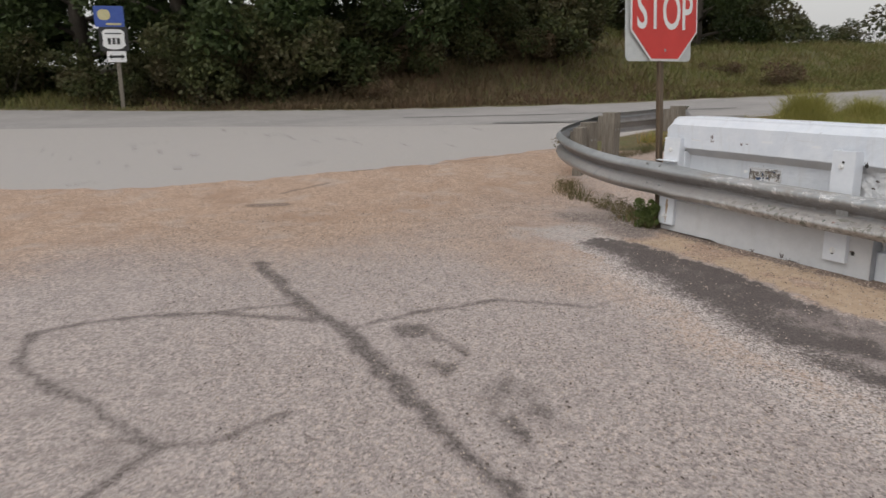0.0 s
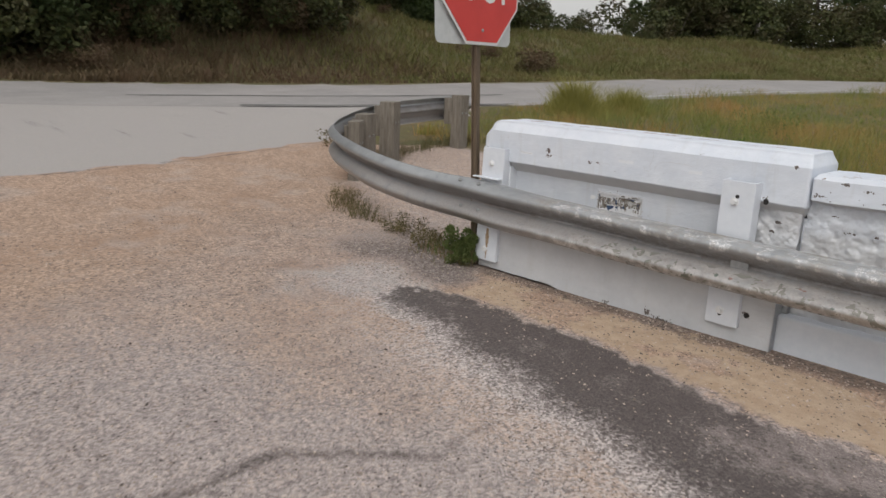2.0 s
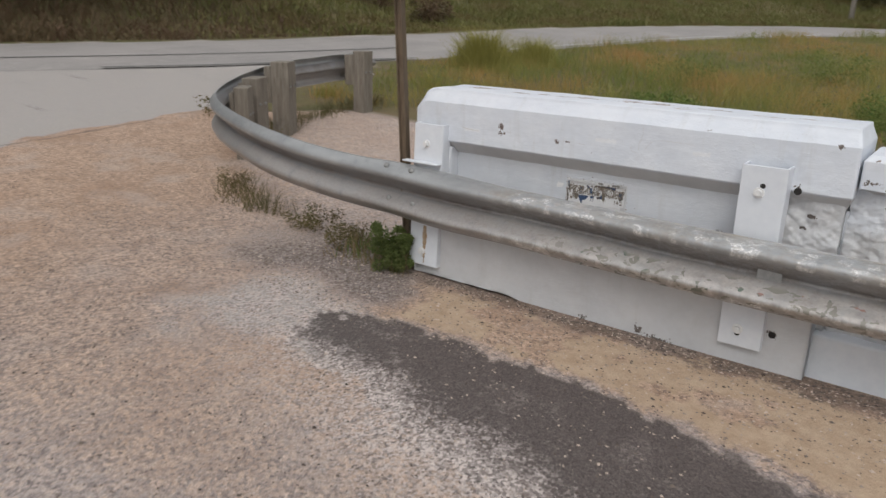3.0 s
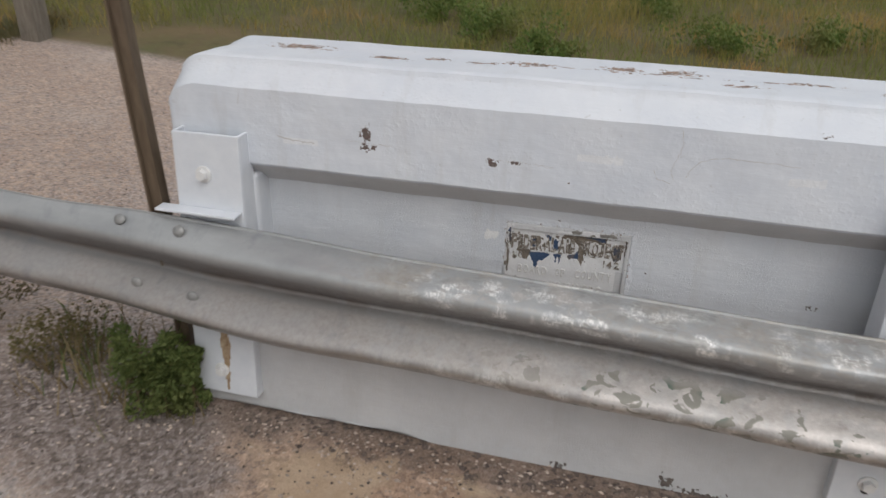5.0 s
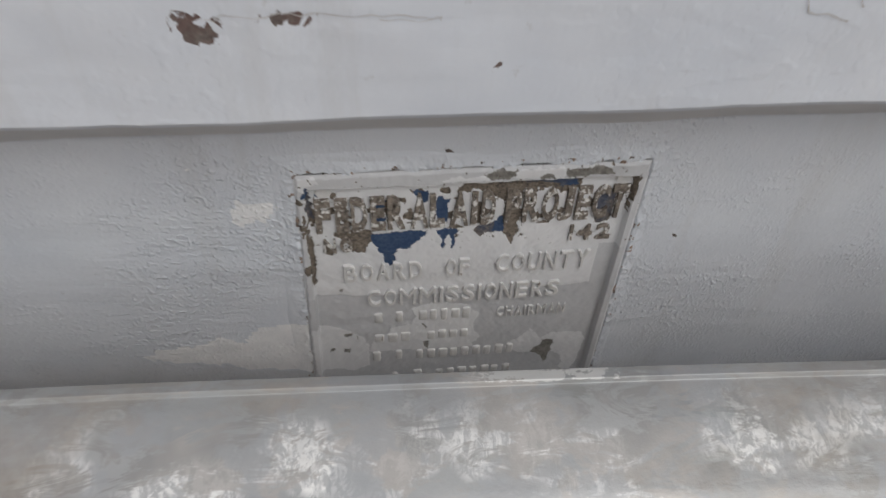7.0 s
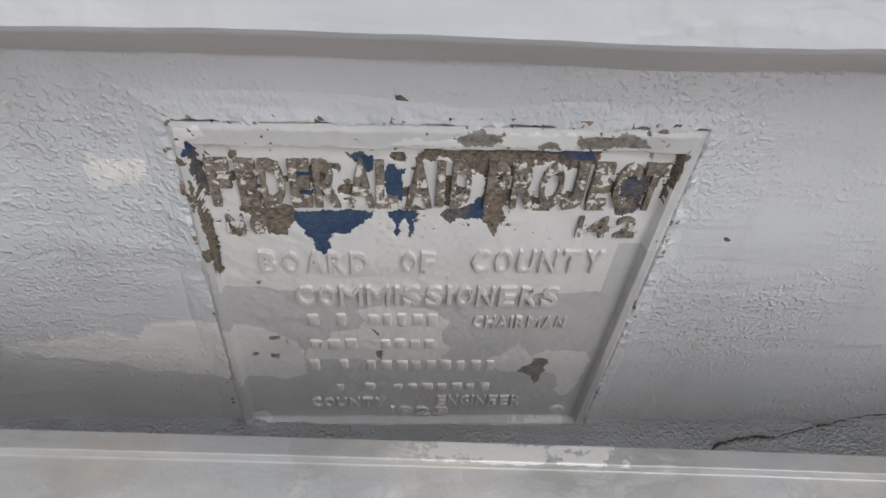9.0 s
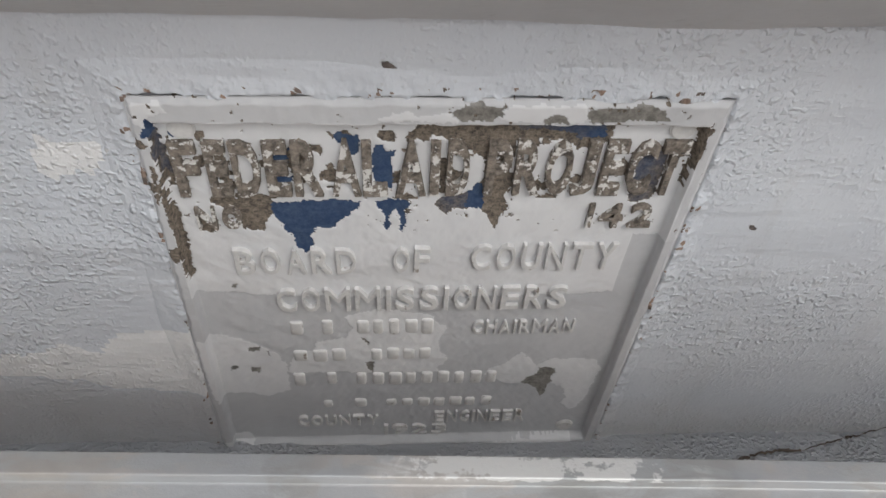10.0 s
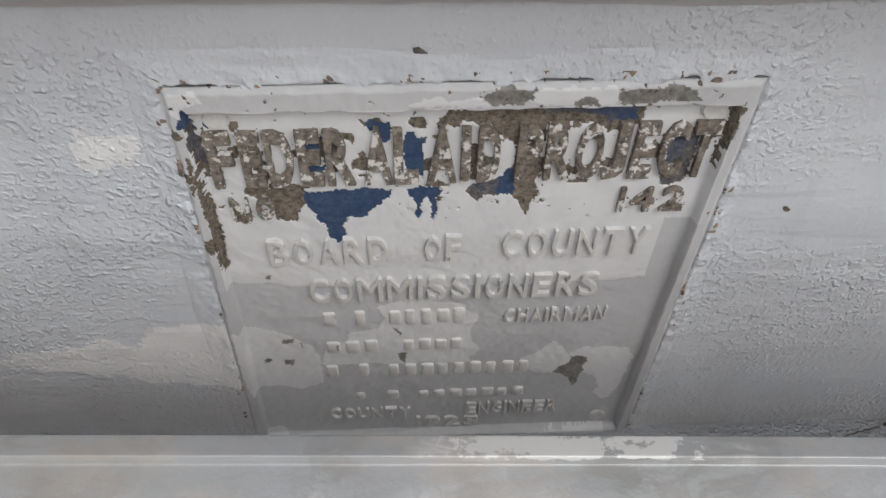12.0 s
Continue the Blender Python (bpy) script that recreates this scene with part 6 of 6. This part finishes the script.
# ---- plants ----
def blades(n, place, height, width, lean, mat, name, bend=0.4, seed=0):
    """n blades of grass, three points of height each; place gives arrays x, y."""
    rng = np.random.default_rng(seed)
    x, y = place(rng, n)
    n = len(x)
    z = terrain(x, y)
    a = rng.uniform(0, 2 * np.pi, n)
    h = height(rng, x, y)
    w = width * rng.uniform(0.6, 1.3, n)
    la = rng.uniform(0, 2 * np.pi, n)
    l = lean * h * rng.uniform(0.2, 1.0, n)
    dx, dy = np.cos(a) * w / 2, np.sin(a) * w / 2
    ox, oy = np.cos(la) * l, np.sin(la) * l
    P = np.stack([
        np.stack([x - dx, y - dy, z - 0.02], 1), np.stack([x + dx, y + dy, z - 0.02], 1),
        np.stack([x + ox * bend + dx * 0.8, y + oy * bend + dy * 0.8, z + h * 0.6], 1), np.stack([x + ox * bend - dx * 0.8, y + oy * bend - dy * 0.8, z + h * 0.6], 1),
        np.stack([x + ox, y + oy, z + h], 1)], 1).reshape(-1, 3)
    b = np.arange(n) * 5
    quads = np.stack([b, b + 1, b + 2, b + 3], 1).tolist()
    tris = np.stack([b + 3, b + 2, b + 4], 1).tolist()
    return mesh_of(name, P, quads + tris, mat)


def in_field(rng, n):
    x = rng.uniform(-13, 14, n)
    y = 7.0 + rng.power(0.62, n) * 34
    edge_top = np.interp(x, [-9.0, -8.5, -7.9, -7.3, -6.5, -5.0, -3.0, -1.5, 3.0], [10.0, 10.0, 10.5, 11.1, 11.3, 10.3, 8.1, 7.4, 7.3])
    near = np.interp(y, [p[1] for p in ROAD_NEAR], [p[0] for p in ROAD_NEAR])
    lim = np.where(y < 14, np.interp(y, [8.0, 10.0, 14.0], [-8.6, -9.2, -10.9]), near + 0.35)
    ok = (y > edge_top + rng.normal(0, 0.12, n)) & (x > lim + rng.exponential(0.15, n))
    return x[ok], y[ok]


def field_h(rng, x, y):
    tall = 0.13 + 0.25 * smooth(0.35, 0.7, fbm(x, y, 0.5, 77)) * smooth(7.2, 10.0, y)
    tall = tall * np.where((x < -6) & (y < 12), 0.7, 1.0)
    return tall * rng.uniform(0.6, 1.35, len(x))


tagged(new("meadow_grass", blades(190000, in_field, field_h, 0.008, 1.1, GRASS, "meadow_grass", seed=1)), "tall green and rust-brown meadow grass behind the parapet", "grass", kind="stuff")


def on_bank(rng, n):
    y = rng.uniform(-8, 60, n)
    far = np.interp(y, [p[1] for p in ROAD_FAR], [p[0] for p in ROAD_FAR])
    d = 0.25 + rng.power(0.7, n) * np.where(y > 10, 15, 6)
    return far - d, y


def bank_h(rng, x, y):
    far = np.interp(y, [p[1] for p in ROAD_FAR], [p[0] for p in ROAD_FAR])
    return (0.08 + 0.14 * smooth(0.3, 2.5, far - x) + 0.16 * smooth(0.45, 0.7, fbm(x, y, 0.3, 55))) * rng.uniform(0.5, 1.4, len(x))


def bank_part(low, high):
    def place(rng, n):
        x, y = on_bank(rng, n)
        ok = (y > low + rng.normal(0, 1.5, n)) & (y < high + rng.normal(0, 1.5, n))
        return x[ok], y[ok]
    return place


tagged(new("fringe_grass", blades(26000, bank_part(-30, 4), bank_h, 0.03, 0.9, ROADSIDE, "fringe_grass", seed=22)), "green grass fringe below the trees across the highway", "grass", kind="stuff")
tagged(new("bank_grass", blades(110000, bank_part(4.5, 17), bank_h, 0.026, 1.2, VERGE, "bank_grass", seed=2)), "brown dry grass on the bank across the highway", "grass", kind="stuff")
tagged(new("verge_grass", blades(110000, bank_part(15, 90), bank_h, 0.035, 1.2, ROADSIDE, "verge_grass", seed=12)), "yellow-green verge grass on the rise across the highway", "grass", kind="stuff")


def leaf_cloud(rng, centres, radii, count, size, squash=0.8, droop=0.3):
    """Many small bent leaves round the given clump centres."""
    k = rng.integers(0, len(centres), count)
    d = rng.normal(size=(count, 3))
    d /= np.linalg.norm(d, axis=1)[:, None]
    r = radii[k] * rng.uniform(0.35, 1.0, count) ** 0.5
    c = centres[k] + d * r[:, None] * [1, 1, squash]
    t = rng.normal(size=(count, 3))
    t[:, 2] -= droop
    t /= np.linalg.norm(t, axis=1)[:, None]
    s = np.cross(t, rng.normal(size=(count, 3)))
    s /= np.linalg.norm(s, axis=1)[:, None]
    n = np.cross(t, s)
    L = size * rng.uniform(0.6, 1.4, count)[:, None]
    P = np.stack([c, c + t * L * 0.5 + s * L * 0.30 + n * L * 0.08, c + t * L, c + t * L * 0.5 - s * L * 0.30 + n * L * 0.08], 1).reshape(-1, 3)
    b = np.arange(count) * 4
    return P, np.stack([b, b + 1, b + 2, b + 3], 1)


def make_tree(seed, height, spread, low, leaves, leaf):
    rng = np.random.default_rng(seed)
    r = random.Random(seed)
    trunk_pts = [(0, 0, -0.3)]
    px, py = 0.0, 0.0
    for k in range(1, 8):
        px += r.uniform(-0.15, 0.15)
        py += r.uniform(-0.15, 0.15)
        trunk_pts.append((px, py, height * 0.85 * k / 7))
    base_r = height * 0.018 + 0.04
    V, F = tube(trunk_pts, [base_r * (1.25 - 1.1 * k / 7) for k in range(8)], 9)
    centres, radii = [], []
    for k in range(22):
        t = low + (1 - low) * (k + r.random()) / 22
        zb = height * 0.85 * t
        i = min(6, int(t * 7))
        s = Vector(trunk_pts[i]).lerp(Vector(trunk_pts[i + 1]), t * 7 - i)
        ang = k * 2.4 + r.uniform(-0.5, 0.5)
        reach = spread * (1.0 - 0.55 * abs(t - 0.35)) * r.uniform(0.55, 1.05) * (1.15 - 0.6 * t)
        end = s + Vector((math.cos(ang) * reach, math.sin(ang) * reach, reach * r.uniform(0.0, 0.45)))
        midp = s.lerp(end, 0.5) + Vector((0, 0, r.uniform(0.0, 0.35)))
        lv, lf = tube([s, midp, end], [base_r * 0.42 * (1 - 0.6 * t), base_r * 0.26 * (1 - 0.5 * t), 0.012], 5)
        F += [[q + len(V) for q in fc] for fc in lf]
        V += lv
        for q in (0.55, 0.8, 1.0):
            c = s.lerp(end, q) + Vector((r.uniform(-0.3, 0.3), r.uniform(-0.3, 0.3), r.uniform(-0.25, 0.3)))
            centres.append(c)
            radii.append(r.uniform(0.35, 0.8) * spread / 3.2)
    centres.append(Vector(trunk_pts[-1]))
    radii.append(spread / 3.5)
    P, Q = leaf_cloud(rng, np.array([list(c) for c in centres]), np.array(radii), leaves, leaf)
    return V, F, P, Q


TREE_LABELS = ("broad leafy tree with dark dense foliage to the ground", "tall dark green tree with uneven crown", "dark oak-like tree with low spreading limbs")
TREES = []
for k, (seed, hgt, spr, low) in enumerate(((11, 9.5, 3.6, 0.06), (12, 12.0, 4.0, 0.10), (13, 8.0, 3.4, 0.04))):
    V, F, P, Q = make_tree(seed, hgt, spr, low, 22000, 0.16)
    TREES.append((mesh_of("trunk", V, F, BARK, True), mesh_of("crown", P, Q, LEAF_TREE)))


GLADE = [(-10.0, 20.0), (-20.5, 32.0), (-33.0, 46.5), (-46.0, 61.0)]


def plant_tree(kind, x, y, turn, scale):
    if float(line_distance(np.array([x]), np.array([y]), GLADE)[0]) < 4.8:
        return
    t = thing("tree", TREE_LABELS[kind], "tree", pose(x, y, float(terrain(x, y)) - 0.1, 0, 0, turn), "trees beyond the highway")
    t.scale = (scale, scale, scale)
    part("trunk", TREES[kind][0], t)
    part("crown", TREES[kind][1], t)


random.seed(21)


def far_x(y):
    return float(np.interp(y, [p[1] for p in ROAD_FAR], [p[0] for p in ROAD_FAR]))


for k, y in enumerate(np.arange(-14, 17, 2.6)):
    d = 3.4 + 3.2 * float(smooth(6, 16, y)) + random.uniform(-0.6, 0.8)
    plant_tree(k % 3, far_x(y) - d, y, random.uniform(0, 360), random.uniform(0.85, 1.15))
for k, y in enumerate(np.arange(-13, 30, 4.0)):
    plant_tree((k + 1) % 3, far_x(y) - 10.5 - random.uniform(0, 2), y, random.uniform(0, 360), random.uniform(1.0, 1.3))
for k, y in enumerate(np.arange(20, 44, 4.2)):
    plant_tree((k + 2) % 3, far_x(y) - 15 - random.uniform(0, 5), y, random.uniform(0, 360), random.uniform(0.8, 1.1))
for k, (x, y) in enumerate(((-14, 58), (-9, 62), (-3, 66), (4, 70), (10, 66), (15, 60), (-20, 56), (20, 55), (-28.5, 52), (-24.5, 53), (-16.5, 57), (-38, 42), (-40, 38))):
    plant_tree(k % 3, x, y, random.uniform(0, 360), random.uniform(0.9, 1.3))


def make_bush(seed, r, h, leaves, leaf, mat, droop=0.0, split=False):
    rng = np.random.default_rng(seed)
    c = rng.normal(size=(14, 3)) * [r * 0.5, r * 0.5, h * 0.28] + [0, 0, h * 0.45]
    P, Q = leaf_cloud(rng, c, rng.uniform(0.25, 0.5, 14) * r, leaves, leaf, 0.9, droop)
    P[:, 2] = np.maximum(P[:, 2], -0.05)
    V, F = [], []
    for k in range(7):
        e = c[k]
        lv, lf = tube([(rng.normal() * 0.05, rng.normal() * 0.05, -0.1), tuple(e * [0.5, 0.5, 0.55]), tuple(e)], [0.003, 0.002, 0.001] if split else [0.018, 0.012, 0.004], 5)
        F += [[q + len(V) for q in fc] for fc in lf]
        V += lv
    if split:
        k = len(F) // 7
        q = len(V) // 7
        return [mesh_of("stem", V[i * q:(i + 1) * q], [[s - i * q for s in fc] for fc in F[i * k:(i + 1) * k]], STRAW) for i in range(7)], mesh_of("leaves", P, Q, mat)
    return mesh_of("stem", V, F, BARK), mesh_of("leaves", P, Q, mat)


UNDER = make_bush(31, 1.5, 1.9, 5200, 0.12, LEAF_BUSH)
SCRUB = make_bush(32, 1.3, 1.0, 2600, 0.12, BRUSH, -0.5)


def plant_bush(meshes, name, label, x, y, scale, group):
    if meshes is UNDER and float(line_distance(np.array([x]), np.array([y]), GLADE)[0]) < 3.5:
        scale *= 0.5
    t = thing(name, label, "shrub", pose(x, y, float(terrain(x, y)), 0, 0, random.uniform(0, 360)), group)
    t.scale = (scale, scale, scale)
    part("stem", meshes[0], t)
    part("leaves", meshes[1], t)


for y in np.arange(-12, 17, 1.5):
    d = 1.9 + 2.7 * float(smooth(5, 15, y))
    plant_bush(UNDER, "shrub", "dark green roadside shrub below the trees", far_x(y) - d - random.uniform(0, 0.8), y + random.uniform(-0.5, 0.5), random.uniform(0.7, 1.25), "undergrowth")
for y in np.arange(4.5, 24, 1.3):
    d = random.uniform(1.6, 8.0)
    plant_bush(SCRUB, "scrub_bush", "low brown dry scrub on the bank", far_x(y) - d, y + random.uniform(-0.4, 0.4), random.uniform(0.35, 0.7), "dry scrub")
for y in np.arange(18, 52, 2.6):
    plant_bush(UNDER, "shrub", "dark far shrub at the field edge", far_x(y) - 11.5 - random.uniform(0, 3), y, random.uniform(1.1, 1.8), "undergrowth")
for x, y in ((-24, 48), (-20, 47), (-16, 52), (-12, 54), (-8, 56), (-2, 60), (5, 60), (11, 56)):
    plant_bush(UNDER, "shrub", "dark far shrub at the field edge", x, y, random.uniform(1.3, 2.0), "undergrowth")


def weed_clump(x, y, r, h, leaves, leaf, mat, name, label, seed, droop=-0.6):
    t = thing(name, label, "weed", pose(x, y, float(terrain(x, y)), 0, 0, seed * 37.0))
    m = make_bush(seed, r, h, leaves, leaf, mat, droop, True)
    for stem in m[0]:
        part("stem", stem, t)
    part("leaves", m[1], t)


weed_clump(-4.48, 6.22, 0.11, 0.30, 3000, 0.016, WEED, "weed", "small leafy green weed at the foot of the sign post", 41)
weed_clump(-4.40, 6.19, 0.09, 0.32, 2400, 0.016, WEED, "weed", "slim leafy green weed at the sign post", 40)
weed_clump(-4.335, 6.215, 0.05, 0.35, 2600, 0.015, WEED, "weed", "upright leafy green weed between bracket and sign post", 44)
weed_clump(-4.93, 6.36, 0.18, 0.16, 1500, 0.014, GOLDEN_DRY, "weed", "sparse olive weed under the guardrail", 42)
weed_clump(-5.42, 6.44, 0.20, 0.15, 1500, 0.014, GOLDEN_DRY, "dry_weed", "olive and brown dry weeds under the guardrail", 43)
weed_clump(-6.66, 6.78, 0.16, 0.11, 420, 0.018, STRAW, "dry_weed", "brown dry weeds at the guardrail corner", 45)
weed_clump(-9.0, 8.6, 0.32, 0.22, 420, 0.035, STRAW, "dry_weed", "pale dry weeds at the pavement edge", 46)


def feather_weed(x, y, r, h, n, label, seed):
    def place(rng, k):
        return x + rng.normal(0, r * 0.45, k), y + rng.normal(0, r * 0.45, k)
    me = blades(n, place, lambda rng, px, py: h * rng.uniform(0.3, 1.0, len(px)) * np.exp(-((px - x) ** 2 + (py - y) ** 2) / (r * r)), 0.009, 1.0, GOLDEN, "tall_weed", seed=seed)
    tagged(new("tall_weed", me), label, "weed", "tall meadow weeds", "stuff")


for x, y, r, h, seed in ((-4.7, 12.3, 0.40, 0.30, 61), (-4.0, 11.6, 0.34, 0.26, 62), (-5.3, 13.0, 0.36, 0.30, 63), (-2.4, 12.8, 0.42, 0.28, 64), (-3.2, 14.6, 0.55, 0.40, 65), (-1.2, 13.6, 0.40, 0.28, 66), (-6.4, 17.0, 0.7, 0.5, 67), (-4.6, 19.0, 0.8, 0.55, 68)):
    weed_clump(x, y, r, h, 2200, 0.035, MEADOW_LEAF, "meadow_weed", "low leafy green weed clump in the meadow grass", seed)
feather_weed(-9.7, 15.0, 0.62, 0.95, 3000, "tall feathery yellow-green weed clump in the meadow", 47)
feather_weed(-9.4, 16.4, 0.55, 0.7, 2000, "tall feathery yellow-green weed clump in the meadow", 48)
feather_weed(-8.8, 12.2, 0.25, 0.5, 90, "spindly pale weed beside the guardrail end", 49)
feather_weed(-9.2, 10.4, 0.25, 0.3, 160, "short pale weed at the pavement edge", 50)


def rail_grass(rng, n):
    i = rng.integers(0, len(RAIL_CURVE), n)
    p = np.array([[RAIL_CURVE[k].x, RAIL_CURVE[k].y] for k in i])
    x, y = p[:, 0] + rng.normal(0, 0.10, n), p[:, 1] + rng.normal(0.06, 0.10, n)
    ok = (x < -4.5) & (vnoise(x, y, 1.3, 15) > 0.42)
    return x[ok], y[ok]


tagged(new("dry_grass", blades(6500, rail_grass, lambda rng, x, y: rng.uniform(0.03, 0.19, len(x)), 0.006, 1.2, STRAW, "dry_grass", seed=6)), "thin brown dry grass along the foot of the guardrail", "grass", kind="stuff")


def weed_strip(rng, n):
    x, y = rail_grass(rng, n)
    return x[x > -5.7], y[x > -5.7]


tagged(new("green_grass", blades(2600, weed_strip, lambda rng, x, y: rng.uniform(0.04, 0.15, len(x)), 0.007, 1.0, WEED, "green_grass", seed=16)), "thin green grass along the foot of the guardrail", "grass", kind="stuff")


# loose stones in the gutter and on the sand
def stones():
    rng = np.random.default_rng(8)
    n = 9000
    x = rng.uniform(-5.4, 0.5, n)
    y = np.where(rng.random(n) < 0.55, 6.27 - rng.exponential(0.16, n), rng.uniform(5.58, 6.25, n))
    loose = rng.random(n) < 0.5
    x = np.where(loose, rng.uniform(-8.2, -3.2, n), x)
    y = np.where(loose, rng.uniform(4.4, 9.6, n), y)
    # chips of the worn surface where the path goes
    m = 30000
    ax, ay = rng.uniform(-7.0, 1.2, m), rng.uniform(1.6, 5.9, m)
    keep = (fbm(ax, ay, 1.1, 71) > 0.36) & ((ay < 4.6) | (ax < -4.2) | (rng.random(m) < 0.35))
    x, y = np.concatenate([x, ax[keep]]), np.concatenate([y, ay[keep]])
    ok = ~((y > 6.3) & (x > -4.4))
    x, y = x[ok], y[ok]
    n = len(x)
    r = rng.uniform(0.0022, 0.0068, n) * np.where(rng.random(n) < 0.06, 1.5, 1.0)
    D = np.array([(1, 0, 0), (-1, 0, 0), (0, 1, 0), (0, -1, 0), (0, 0, 1), (0, 0, -0.6)])
    P = np.stack([x, y, terrain(x, y) + r * 0.3], 1)[:, None, :] + D[None] * r[:, None, None] * rng.uniform(0.6, 1.4, (n, 6, 1)) * [1.2, 0.9, 0.7]
    tri = np.array(((0, 2, 4), (2, 1, 4), (1, 3, 4), (3, 0, 4), (2, 0, 5), (1, 2, 5), (3, 1, 5), (0, 3, 5)))
    F = (np.arange(n)[:, None, None] * 6 + tri[None]).reshape(-1, 3)
    n2 = Nodes("mixed_gravel")
    q = n2.random()
    m = n2.done(n2.mix(n2.math("POWER", q, 1.2), (0.06, 0.045, 0.038), (0.58, 0.475, 0.40)), 0.9)
    tagged(new("loose_gravel", mesh_of("loose_gravel", P.reshape(-1, 3), F, m)), "loose brown and pale gravel along the parapet foot", "gravel", kind="stuff")


stones()

# far poles in the field
for px, py, hgt in ((-9.0, 49.0, 6.5), (-19.5, 46.0, 2.2)):
    pole = thing("utility_pole", "weathered grey wooden pole beyond the highway", "pole", pose(px, py, float(terrain(px, py))))
    v, f = tube([(0, 0, -0.3), (0.02, 0, hgt * 0.5), (0.0, 0.03, hgt)], [0.15, 0.135, 0.12], 12)
    part("shaft", mesh_of("shaft", v, f, POLE_WOOD, True), pole)
